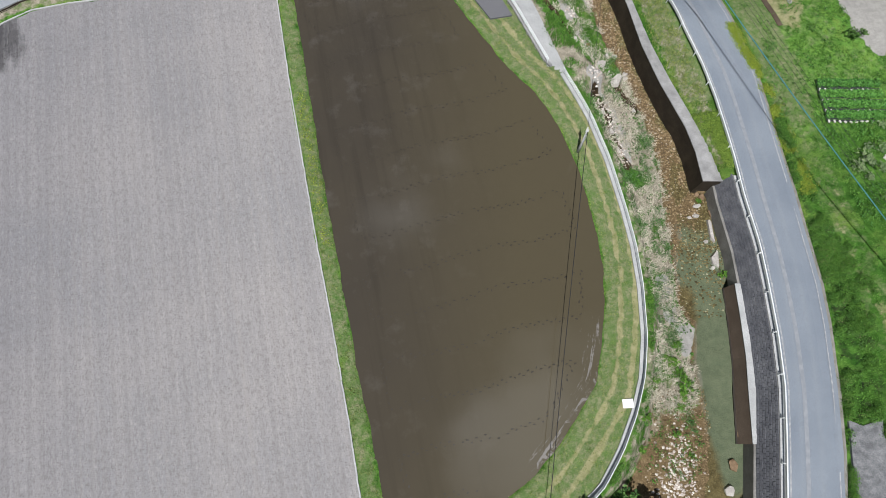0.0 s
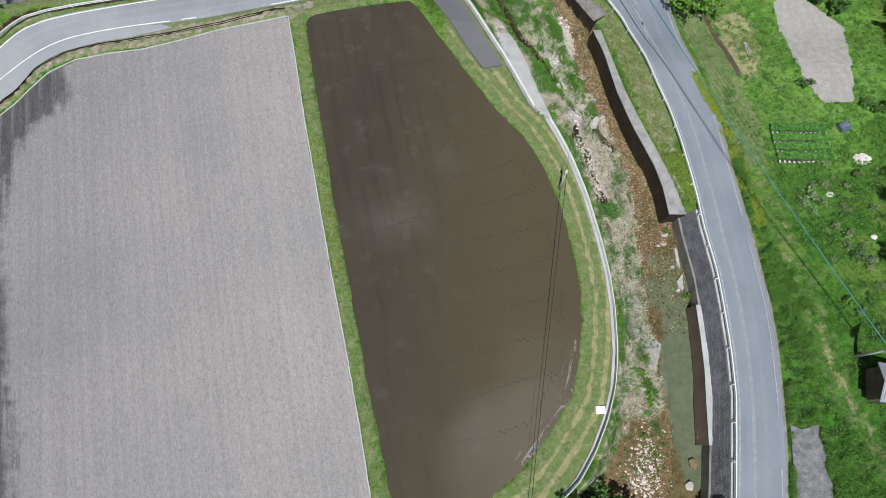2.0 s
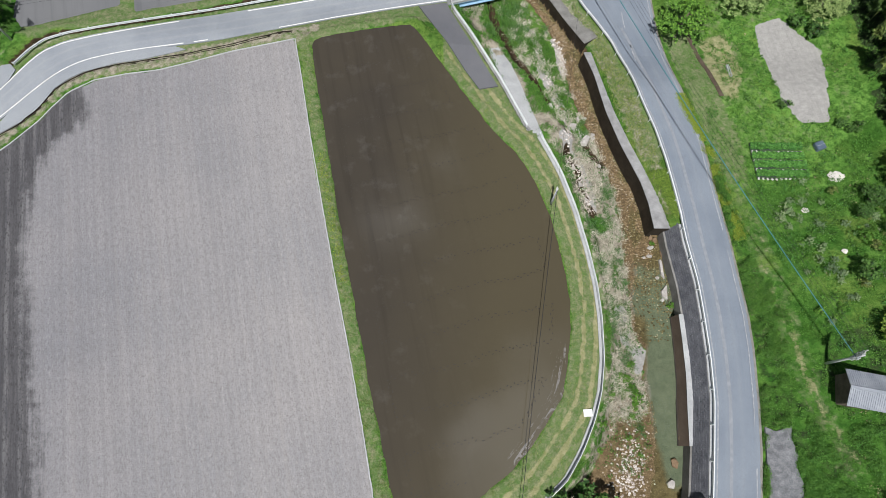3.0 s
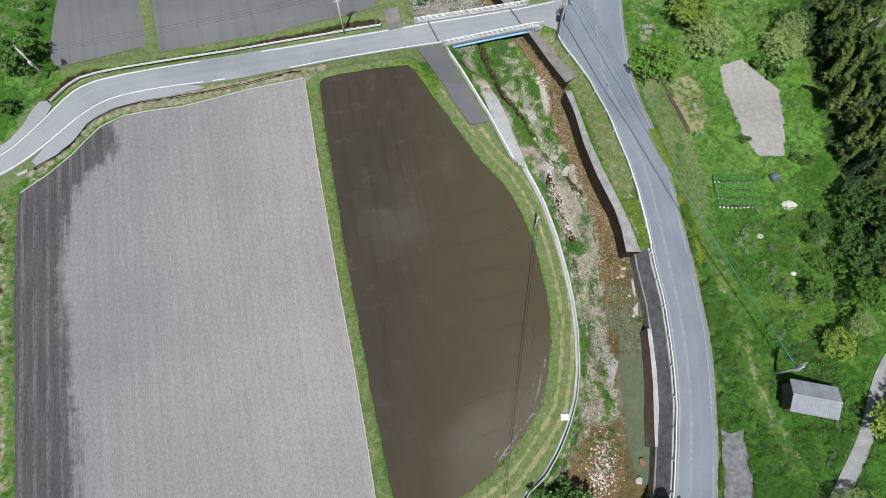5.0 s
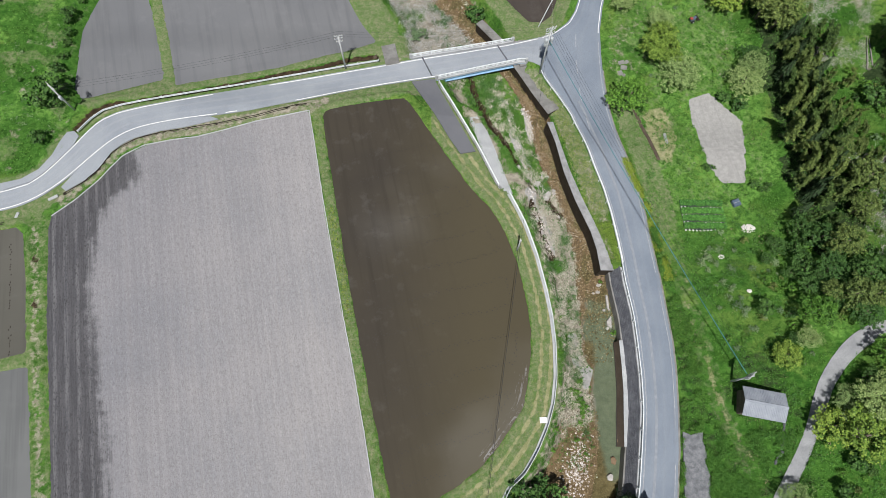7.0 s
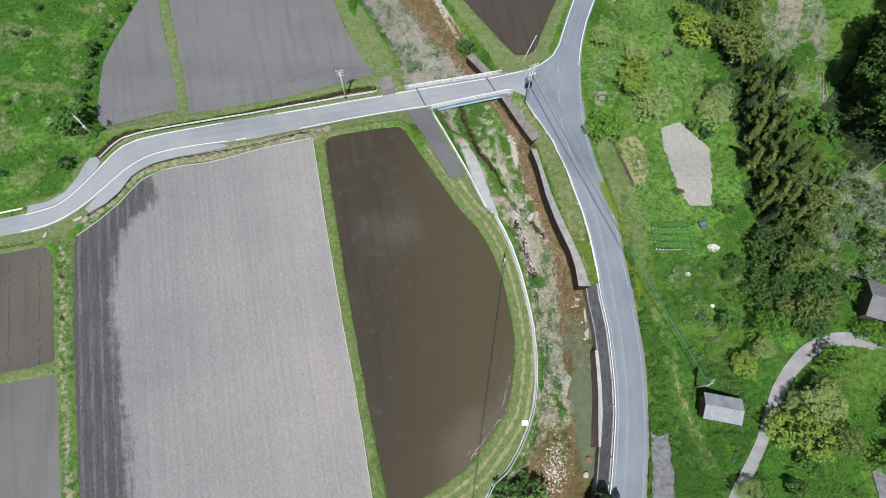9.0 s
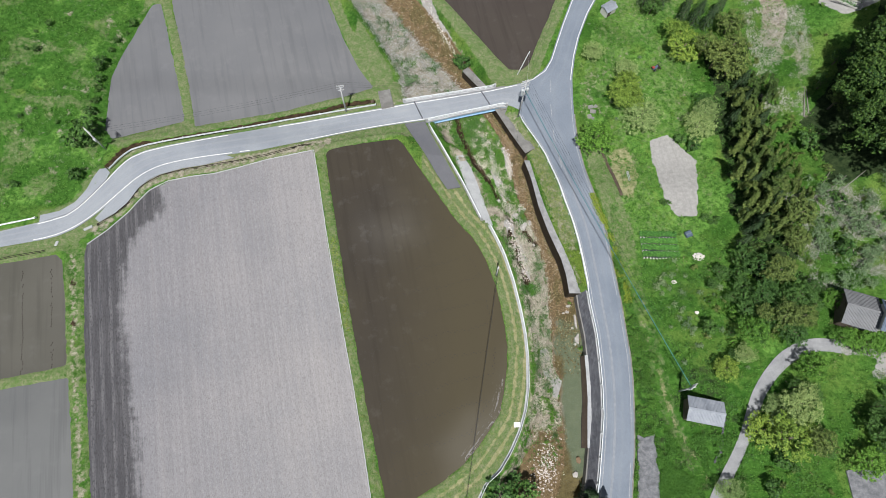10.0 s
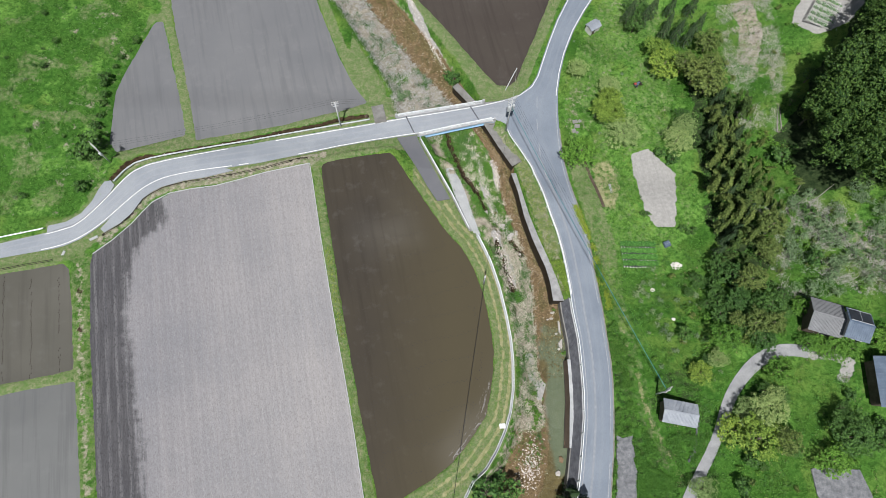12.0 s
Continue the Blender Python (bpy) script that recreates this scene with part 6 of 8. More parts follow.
scatter_stones("cobbles", 420, in_white, 0.15, COBBLE, "pale cobbles on the gravel bank", 3)
scatter_stones("pale_stones", 1500, in_bands, 0.15, COBBLE, "pale broken stones on the stream bank", 4)

# ---- kitchen garden, small things in the meadow ----
bed = thing("vegetable_bed", "row of green vegetables on black mulch film", "vegetable bed", (45.6, 38.3, height(45.6, 38.3) + 0.02), "vegetable beds")


def crop_mesh(seed, length, width, n, size, material):
    r = np.random.default_rng(seed)
    c = np.c_[r.uniform(-length / 2, length / 2, n), np.clip(r.normal(0, width / 2, n), -width * 0.7, width * 0.7), r.uniform(0.15, 0.42, n)]
    return leaf_quads("leaves", c, r.normal(0, 0.5, (n, 3)) + (0, 0, 1), r.uniform(0.6, 1.3, n) * size, material, r)


def leaf_quads(name, c, nrm, size, material, r, aspect=0.7):
    """Small four-cornered leaves at places c, facing nrm, bent along the middle."""
    nrm = nrm / (np.linalg.norm(nrm, axis=1)[:, None] + 1e-9)
    a = np.cross(nrm, r.normal(0, 1, nrm.shape))
    a /= np.linalg.norm(a, axis=1)[:, None] + 1e-9
    b = np.cross(nrm, a)
    s = size[:, None]
    q = np.stack([c + a * s * 0.6, c + b * s * 0.6 * aspect - nrm * s * 0.12, c - a * s * 0.6, c - b * s * 0.6 * aspect - nrm * s * 0.12], 1)
    k = np.arange(len(c) * 4, dtype=np.int32)
    lm = bpy.data.meshes.new(name)
    lm.vertices.add(len(k))
    lm.vertices.foreach_set("co", q.ravel())
    lm.loops.add(len(k))
    lm.loops.foreach_set("vertex_index", k)
    lm.polygons.add(len(c))
    lm.polygons.foreach_set("loop_start", k[::4].copy())
    lm.update(calc_edges=True)
    lm.materials.append(material)
    return lm


part("film", boxes("film", [(0, -0.5, 0.08, 7.0, 0.2, 0.14), (0, 0.2, 0.05, 7.0, 1.0, 0.1)], FOIL, 0.04), bed, "black glossy plastic mulch film")
part("leaves", crop_mesh(1, 7.0, 0.62, 1300, 0.24, LEAF_CROP), bed, "green leafy crop", pose(0, 0.2, 0))
part("pegs", boxes("pegs", [(x, -0.66 + 0.05 * math.sin(9 * x), 0.14, 0.32, 0.2, 0.1, 30 * x) for x in np.arange(-3.3, 3.4, 0.6)], PLASTER), bed, "pale stones holding the film")
for k in range(1, 4):
    x, y = 45.6 + 0.06 * k, 38.3 - 1.36 * k
    copy_thing(bed, pose(x, y, height(x, y) + 0.02))
tarp = thing("covered_crate", "crate under a dark blue tarpaulin in the grass", "crate", (51.3, 38.4, height(51.3, 38.4)), turn=20)
part("tarpaulin", boxes("tarpaulin", [(0, 0, 0.35, 1.3, 1.2, 0.75)], TIN_BLUE, 0.12), tarp)
part("rope", tube("rope", [(-0.66, 0, 0.1), (-0.6, 0, 0.74), (0.6, 0, 0.74), (0.66, 0, 0.1)], 0.02, PLASTER, 5), tarp)
board = thing("signboard", "white sheet of board lying on the grassy verge", "board", (17.7, 3.3, height(17.7, 3.3) + 0.12), turn=4)
part("sheet", boxes("sheet", [(0, 0, 0.05, 1.05, 0.85, 0.05)], PAINT, 0.015), board)
part("batten", boxes("batten", [(-0.3, 0, 0.0, 0.06, 0.8, 0.06), (0.3, 0, 0.0, 0.06, 0.8, 0.06)], TIMBER), board)
struct("pavement_crossing", boxes("pavement_crossing", [(-7.6, 68.3, -1.18, 2.6, 4.4, 0.3, 14)], CONCRETE_DARK, 0.03), "small concrete slab crossing the ditch", "slab")
heap_stone = bmesh.new()
bmesh.ops.create_icosphere(heap_stone, subdivisions=1, radius=0.12)
heap_stone = bm_mesh("stone", heap_stone, COBBLE)
for x, y, w, h_, lab in ((52.7, 33.9, 2.3, 0.8, "heap of pale stones in the grass"), (47.2, 28.7, 0.9, 0.3, "small heap of pale stones in the grass"), (49.6, 22.5, 0.8, 0.3, "small heap of pale stones in the grass")):
    r = np.random.default_rng(int(x * 10))
    heap = thing("stone_heap", lab, "stone heap", (x, y, height(x, y)), "stone heaps")
    for k in range(int(26 * w * w) + 30):
        d, an = r.uniform(0, 1) ** 0.6 * w / 2, r.uniform(0, 6.28)
        m = pose(d * math.cos(an), d * math.sin(an) * 0.7, h_ * (1 - d / w * 2) * 0.6 + 0.04, r.uniform(0, 90), r.uniform(0, 90), 0)
        part("stone", heap_stone, heap, m=m @ Matrix.Diagonal((r.uniform(0.6, 1.4), r.uniform(0.6, 1.3), r.uniform(0.5, 1.0), 1)))
trough = thing("trough", "grey concrete trough in the dry grass patch", "trough", (41.4, 51.0, height(41.4, 51.0)), turn=-82)
part("basin", boxes("basin", [(0, 0.16, 0.15, 1.9, 0.07, 0.3), (0, -0.16, 0.15, 1.9, 0.07, 0.3), (-0.95, 0, 0.15, 0.07, 0.39, 0.3), (0.95, 0, 0.15, 0.07, 0.39, 0.3), (0, 0, 0.03, 1.9, 0.36, 0.06)], CONCRETE), trough)
furrow = resample([(36.6, 58.0), (37.6, 54.5), (38.8, 50.0), (39.6, 46.6)], 0.8)
furrow = np.c_[furrow, [height(x, y) for x, y in furrow]]
struct("ground_furrow", sweep("ground_furrow", furrow, [(-0.35, -0.2), (-0.3, 0.05), (0.0, 0.02), (0.3, 0.06), (0.35, -0.2)], BROWN), "strip of dark bare earth beside the road", "earth")
# cold frames on the terrace above the wood
frame_bed = thing("cold_frame", "long white-framed cold frame over green seedlings", "cold frame", (87.4, 86.7, height(87.4, 86.7) + 0.1), "cold frames", -32)
part("frame", boxes("frame", [(0, 0.55, 0.15, 7.4, 0.08, 0.34), (0, -0.55, 0.15, 7.4, 0.08, 0.34), (-3.7, 0, 0.15, 0.08, 1.1, 0.34), (3.7, 0, 0.15, 0.08, 1.1, 0.34)], PLASTER), frame_bed)
for k in range(9):
    part("hoop", tube("hoop", [(-3.4 + 0.85 * k, -0.55, 0.3), (-3.4 + 0.85 * k, -0.3, 0.62), (-3.4 + 0.85 * k, 0.3, 0.62), (-3.4 + 0.85 * k, 0.55, 0.3)], 0.03, STEEL, 5), frame_bed)
part("leaves", crop_mesh(5, 7.0, 0.8, 300, 0.22, LEAF_CROP), frame_bed, "green seedlings")
for k, (x, y) in enumerate(((86.7, 85.5), (86.0, 84.3), (88.1, 87.9), (88.8, 89.1))):
    copy_thing(frame_bed, pose(x, y, height(x, y) + 0.1, 0, 0, -32))

def drain(name, line, label, w=0.22, dark=STAIN_SHADE):
    p = resample(line, 0.8)
    z = np.array([height(x, y) for x, y in p])
    z = np.maximum(z, (np.roll(z, 1) + np.roll(z, -1)) / 2) + 0.03
    ob = struct(name, sweep(name, np.c_[p, z], [(-w - 0.1, -0.3), (-w - 0.08, 0.04), (-w, 0.04), (-w + 0.02, -0.12), (w - 0.02, -0.12), (w, 0.04), (w + 0.08, 0.04), (w + 0.1, -0.3)], dark), label, "drain")
    return ob


drain("drain_west", [(-100, 26.0), (-78.8, 31.0), (-74.3, 32.1), (-69.2, 33.2)], "narrow dark drain beside the west paddy", 0.1)
slabs = boxes("drain_cover", [(-67.6, 34.3, 0.06, 0.5, 1.8, 0.16, -12), (-62.3, 37.9, 0.1, 1.6, 0.5, 0.2, 30)], CONCRETE, 0.02)
struct("pavement_drain_cover", slabs, "pale concrete drain covers beside the lane", "slab")
drain("drain_field", DRAIN_S, "narrow dark drain between lane and field", 0.12)
drain("drain_lane", DITCH_N, "dark earthen ditch beside the lane", 0.3, BROWN)
drain("drain_bend", DITCH_B, "dark earthen ditch at the bend", 0.35, BROWN)

MUD_MARK = speckled("dark_wet_mud", (0.034, 0.029, 0.023), (0.046, 0.039, 0.031), 1.0, 20, 0.4)
# footprints pressed in the mud, in rows across the paddy
fr = np.random.default_rng(8)
fv, ff = [], []
pad = np.array(PADDY_EDGE)
def footprint(x, y, an):
    w, ln = fr.uniform(0.055, 0.085), fr.uniform(0.12, 0.18)
    k0 = len(fv)
    for j in range(6):
        u, v = ln * math.cos(j * math.pi / 3), w * math.sin(j * math.pi / 3)
        fv.append((x + u * math.cos(an) - v * math.sin(an), y + u * math.sin(an) + v * math.cos(an), 0.006))
    ff.append(tuple(range(k0, k0 + 6)))


ends = []
for k in range(16):
    xs = np.arange(-19, 17, 0.42)
    ys = -12 + 4.55 * k + 0.265 * (xs + 8) + 0.25 * np.sin(xs * 0.5 + k)
    ok = inside(PADDY_EDGE, xs, ys) & (to_line(pad, xs, ys) > 2.1)
    for q, (x, y) in enumerate(zip(xs[ok], ys[ok])):
        if fr.uniform() > 0.14:
            footprint(x, y + (0.15 if q % 2 else -0.15) + fr.normal(0, 0.05), 0.3 + fr.normal(0, 0.4))
    if ok.any():
        ends.append(((xs[ok][0], ys[ok][0]), (xs[ok][-1], ys[ok][-1])))
for k in range(len(ends) - 1):
    a, b = np.array(ends[k][k % 2]), np.array(ends[k + 1][k % 2])
    for q, (x, y) in enumerate(resample([a, b], 0.5)[1:-1]):
        if fr.uniform() > 0.15:
            footprint(x + (0.14 if q % 2 else -0.14) + fr.normal(0, 0.05), y, 1.5 + fr.normal(0, 0.4))
for k in range(5):
    for y in np.arange(9, 30, 0.42):
        x = -64.5 - 5.2 * k - 0.24 * (y - 18) + fr.normal(0, 0.1)
        if inside(WEST_UP, np.array([x]), np.array([y]))[0] and fr.uniform() < 0.8:
            k0 = len(fv)
            fv += [(x + 0.1 * math.cos(a), y + 0.16 * math.sin(a), FIELD_Z["west_up"] + 0.006) for a in np.arange(6) * math.pi / 3]
            ff.append(tuple(range(k0, k0 + 6)))
tagged(new("footprints", mesh_from("footprints", fv, ff, MUD_MARK)), "rows of dark footprints in the paddy mud", "footprints", kind="stuff")


# low row of dark stones beside the lawn
row = thing("stone_row", "low curved row of dark mossy stones beside the lawn", "stone row", (50.6, 0.5, 0))
for k, (x, y) in enumerate(resample([(51.4, 4.4), (51.0, 3.3), (50.5, 1.0), (50.0, -0.8), (49.0, -2.4)], 0.32)):
    x, y = x + rk.uniform(-0.12, 0.12), y + rk.uniform(-0.08, 0.08)
    m = pose(x - 50.6, y - 0.5, height(x, y) + 0.12, 0, 0, rk.uniform(0, 360)) @ Matrix.Diagonal((rk.uniform(0.4, 0.7), rk.uniform(0.35, 0.6), rk.uniform(0.4, 0.7), 1))
    part("stone", DARK_ROCKS[k % 3], row, m=m)

# broken slabs lying at the road edge
for x, y, w, d, turn in ((35.3, 67.4, 1.1, 0.8, 12), (36.3, 67.6, 0.8, 0.7, 40), (35.7, 66.3, 1.2, 0.9, -8), (35.0, 65.2, 0.8, 1.0, 20), (35.6, 64.7, 0.6, 0.5, 55)):
    flag = new("stone_slab", boxes("stone_slab", [(0, 0, 0.03, w, d, 0.14)], CONCRETE_DARK, 0.04))
    flag.matrix_basis = pose(x, y, height(x, y), 2, -3, turn)
    tagged(flag, "grey broken concrete slab lying in the grass", "slab", "broken slabs")

# small two-wheeled cultivator left on the meadow
cx, cy = 49.4, 76.7
tiller = thing("cultivator", "small dark blue and red cultivator parked on the meadow", "cultivator", (cx, cy, height(cx, cy)), turn=24)
part("body", boxes("body", [(0, 0, 0.5, 0.8, 0.45, 0.35), (0.35, 0, 0.75, 0.3, 0.35, 0.2)], TIN_BLUE, 0.05), tiller)
part("engine_cover", boxes("engine_cover", [(-0.3, 0, 0.78, 0.42, 0.42, 0.22)], RED, 0.06), tiller, "faded red engine cover")
for s_ in (-1, 1):
    wh = part("wheel", tube("wheel", [(0, -0.07, 0), (0, 0.07, 0)], 0.26, CABLE, 14), tiller, "black rubber wheel", pose(-0.05, s_ * 0.36, 0.26))
    part("hub", tube("hub", [(0, -0.09, 0), (0, 0.09, 0)], 0.09, GALV, 8), wh)
    part("handle", tube("handle", [(0.3, s_ * 0.16, 0.7), (0.8, s_ * 0.26, 0.95), (1.15, s_ * 0.3, 1.0)], 0.035, CABLE, 6), tiller)
part("tine_cover", boxes("tine_cover", [(0.75, 0, 0.42, 0.5, 0.95, 0.06), (0.98, 0, 0.3, 0.05, 0.95, 0.26)], STAIN_SHADE, 0.02), tiller, "dark tine cover")
tiller.matrix_basis = tiller.matrix_basis @ Matrix.Scale(1.3, 4)


# ---- plants ----
def crown_points(lobes, n, r, shell=0.62, up=0.25, per=16, tuft=0.30):
    """Leaf places and facings: leaves gathered in tufts on overlapping lobes (x, y, z, rx, rz)."""
    L = np.array(lobes, float)
    w = L[:, 3] ** 2
    m = max(8, n // per)
    pick = r.choice(len(L), m, p=w / w.sum())
    d = r.normal(0, 1, (m, 3))
    d[:, 2] += up
    d /= np.linalg.norm(d, axis=1)[:, None]
    rad = shell + (1.04 - shell) * r.uniform(0, 1, m) ** 0.5
    c = L[pick, :3] + d * rad[:, None] * np.c_[L[pick, 3], L[pick, 3], L[pick, 4]]
    size = tuft * (0.5 + 0.5 * L[pick, 3] / L[:, 3].max()) * r.uniform(0.6, 1.3, m) * L[:, 3].max() ** 0.35
    k = r.integers(0, m, n)
    off = r.normal(0, 1, (n, 3))
    off /= np.linalg.norm(off, axis=1)[:, None] + 1e-9
    off *= (r.uniform(0, 1, n) ** 0.5 * size[k])[:, None]
    off[:, 2] *= 0.6
    return c[k] + off, d[k] * 0.6 + off / size[k][:, None] * 0.6 + r.normal(0, 0.55, (n, 3)) + (0, 0, 0.4)


def tree(name, seed, h, spread, leaf_mat, label, leaves=4000, leaf=0.16, trunk=0.14, lobes=11, squat=0.75, group="trees", category="tree", low=0.35):
    """A broad tree: tapered trunk with limbs, and a crown of many small leaves on uneven lobes."""
    r = np.random.default_rng(seed)
    ob = thing(name, label, category, group=group)
    zc = h * (low + 1) / 2
    L = [(0, 0, zc + 0.1 * h, spread * 0.6, h * 0.3)]
    for k in range(lobes):
        a = 6.283 * k / lobes + r.uniform(-0.3, 0.3)
        d = spread * r.uniform(0.35, 0.68)
        s = spread * r.uniform(0.24, 0.42)
        L.append((d * math.cos(a), d * math.sin(a), zc + h * r.uniform(-0.2, 0.16), s, s * squat))
    pts = [(0, 0, -0.3), (0.04, 0.02, h * 0.2), (0.1 * r.normal(), 0.1 * r.normal(), h * 0.45), (0, 0, h * 0.75)]
    part("trunk", tube("trunk", pts, [trunk * 1.3, trunk, trunk * 0.75, trunk * 0.3], BARK, 8), ob)
    for k in range(1, len(L), 2):
        x, y, z = L[k][:3]
        part("limb", tube("limb", [(0, 0, h * 0.3), (x * 0.5, y * 0.5, (z + h * 0.3) / 2 + 0.1), (x * 0.9, y * 0.9, z)], [trunk * 0.55, trunk * 0.35, trunk * 0.12], BARK, 6), ob)
    c, d = crown_points(L, leaves, r)
    part("crown", leaf_quads("crown", c, d, r.uniform(0.6, 1.35, leaves) * leaf, leaf_mat, r), ob)
    return ob


def conifer(name, seed, h, spread, leaf_mat, label, leaves=2800, leaf=0.31):
    """A tall cedar: a straight trunk under drooping whorls of sprays."""
    r = np.random.default_rng(seed)
    ob = thing(name, label, "tree", group="cedars")
    part("trunk", tube("trunk", [(0, 0, -0.3), (0, 0, h * 0.6), (0, 0, h)], [0.26, 0.16, 0.03], BARK, 8), ob)
    k = r.uniform(0.12, 1, leaves) ** 0.8
    whorl = np.round(k * 16) / 16 + r.normal(0, 0.012, leaves)
    a = r.uniform(0, 6.283, leaves)
    a = a + 0.35 * np.sin(a * 6 + np.round(k * 16) * 2)
    rad = spread * np.maximum(1.02 - whorl, 0.01) ** 0.75 * r.uniform(0.25, 1.0, leaves) ** 0.5 * (1 + 0.2 * np.sin(5 * a + 9 * whorl))
    z = h * whorl - rad * 0.35
    c = np.c_[rad * np.cos(a), rad * np.sin(a), z]
    d = np.c_[np.cos(a) * 0.6, np.sin(a) * 0.6, np.full(leaves, 0.8)] + r.normal(0, 0.35, (leaves, 3))
    part("crown", leaf_quads("crown", c, d, r.uniform(0.5, 1.3, leaves) * leaf, leaf_mat, r, 0.5), ob)
    return ob


def bamboo(name, seed, h, leaf_mat, label, culms=3, leaves=6000, leaf=0.30):
    """A clump of bamboo leaning out downhill: arching culms, each with a ragged plume of side branches."""
    r = np.random.default_rng(seed)
    ob = thing(name, label, "bamboo", group="bamboo clumps")
    cs, ds = [], []
    per = leaves // culms
    for k in range(culms):
        a = 6.283 * (k + r.uniform(-0.3, 0.3)) / culms
        x, y = 1.5 * math.cos(a), 1.5 * math.sin(a)
        lean, hh = r.uniform(0.8, 3.0), h * r.uniform(0.65, 1.1)
        a = math.pi + r.uniform(-1.5, 1.5)
        pt = lambda q: (x + math.cos(a) * lean * q ** 2.2, y + math.sin(a) * lean * q ** 2.2, hh * (q - 0.14 * q ** 3))
        part("culm", tube("culm", [pt(q) for q in (0, 0.3, 0.6, 0.8, 1.0)], [0.05, 0.045, 0.035, 0.025, 0.01], BAMBOO_STEM, 6), ob)
        # side branches: height on the culm, heading, reach
        nb = 60
        bq = 0.28 + 0.74 * (np.arange(nb) + r.uniform(0, 1, nb)) / nb
        bw = 2.4 * np.arange(nb) + r.normal(0, 0.5, nb)
        reach = (0.15 + 1.05 * np.clip(1.12 - bq, 0, 1) ** 0.75) * r.uniform(0.6, 1.15, nb)
        j = r.integers(0, nb, per)
        u = r.uniform(0.05, 1.0, per) ** 0.75
        q, w, rad = bq[j], bw[j] + r.normal(0, 0.16, per), reach[j] * u
        px, py = x + math.cos(a) * lean * q ** 2.2, y + math.sin(a) * lean * q ** 2.2
        pz = hh * (q - 0.14 * q ** 3) + 0.5 * rad - 0.5 * rad ** 2 + r.normal(0, 0.10, per)
        cs.append(np.c_[px + rad * np.cos(w), py + rad * np.sin(w), pz])
        ds.append(np.c_[np.cos(w) * 0.6, np.sin(w) * 0.6, np.full(per, 0.6)] + r.normal(0, 0.6, (per, 3)))
    c, d = np.concatenate(cs), np.concatenate(ds)
    part("foliage", leaf_quads("foliage", c, d, r.uniform(0.6, 1.3, len(c)) * leaf, leaf_mat, r, 0.45), ob)
    return ob


BAMBOO_STEM = speckled("bamboo_stem", (0.16, 0.20, 0.06), (0.24, 0.27, 0.10), 1.0, 20, 0.5)
pr = random.Random(21)


def plant(protos, x, y, s=1.0, sz=None, swing=180):
    """Stand a copy of one of the prototypes at a place; the first of each is used itself."""
    o = protos[pr.randrange(len(protos))]
    m = pose(x, y, height(x, y) - 0.05, 0, 0, pr.uniform(-swing, swing)) @ Matrix.Diagonal((s, s, sz or s, 1))
    if not o.get("stands"):
        o["stands"] = 1
        o.matrix_basis = m
        return o
    return copy_thing(o, m)


ORCHARD = [tree("orchard_tree", 1 + k, 4.6, 2.7, LEAF_BRIGHT, "bright green orchard tree with a dense crown") for k in range(2)]
YELLOW = [tree("orchard_tree", 11 + k, 4.4, 2.5, LEAF_YELLOW, "yellow-green orchard tree in young leaf") for k in range(2)]
GREY = [tree("blossom_tree", 21 + k, 4.4, 3.0, LEAF_GREY, "grey-green orchard tree with pale blossom", 6500, 0.135, lobes=15) for k in range(2)]
DARK = [tree("broadleaf_tree", 31 + k, 6.2, 3.1, LEAF_DARK, "dark green broadleaf tree", 4000, 0.19, 0.2, group="broadleaf trees") for k in range(2)]
SHRUB = [tree("shrub", 41 + k, 1.5, 1.2, LEAF_BRIGHT, "low bright green shrub in the meadow", 620, 0.175, 0.05, 6, 0.7, "shrubs", "shrub", 0.1) for k in range(2)]
SHRUB_DARK = [tree("shrub", 51 + k, 1.6, 1.2, LEAF_DARK, "low dark green shrub", 620, 0.175, 0.05, 6, 0.7, "shrubs", "shrub", 0.1) for k in range(2)]
SHRUB_GREY = [tree("shrub", 61 + k, 1.3, 1.1, LEAF_SAGE, "low grey-green shrub in the meadow", 580, 0.16, 0.05, 6, 0.7, "shrubs", "shrub", 0.1) for k in range(2)]
OLIVE = [tree("broadleaf_tree", 36 + k, 6.0, 3.0, LEAF_BAMBOO, "olive green broadleaf tree in young leaf", 4000, 0.185, 0.2, group="broadleaf trees") for k in range(2)]
SHRUB_OLIVE = [tree("shrub", 66 + k, 1.5, 1.2, LEAF_BAMBOO, "low olive shrub on the slope", 620, 0.175, 0.05, 6, 0.7, "shrubs", "shrub", 0.1) for k in range(2)]
CEDAR = [conifer("cedar", 71 + k, 11.5, 2.7, LEAF_CEDAR, "tall dark cedar in the wood") for k in range(2)]
BAMBOO = [bamboo("bamboo_clump", 81 + k, 10.0, LEAF_BAMBOO if k > 1 else LEAF_SHADE, "feathery olive bamboo clump" if k > 1 else "feathery dark green bamboo clump") for k in range(4)]

for x, y, s, sz in ((35.2, 58.2, 1.75, 1.3), (56.0, 18.4, 1.25, 1.0), (63.6, 12.2, 0.95, 0.9), (71.0, 16.6, 0.7, 0.45), (73.0, 16.2, 0.7, 0.45), (75.2, 15.8, 0.65, 0.42), (69.4, 17.0, 0.55, 0.4), (69.6, 23.4, 0.7, 0.6), (80.4, 17.2, 0.7, 0.6), (69.0, -1.8, 0.8, 0.6)):
    plant(ORCHARD, x, y, s * 0.95, sz)
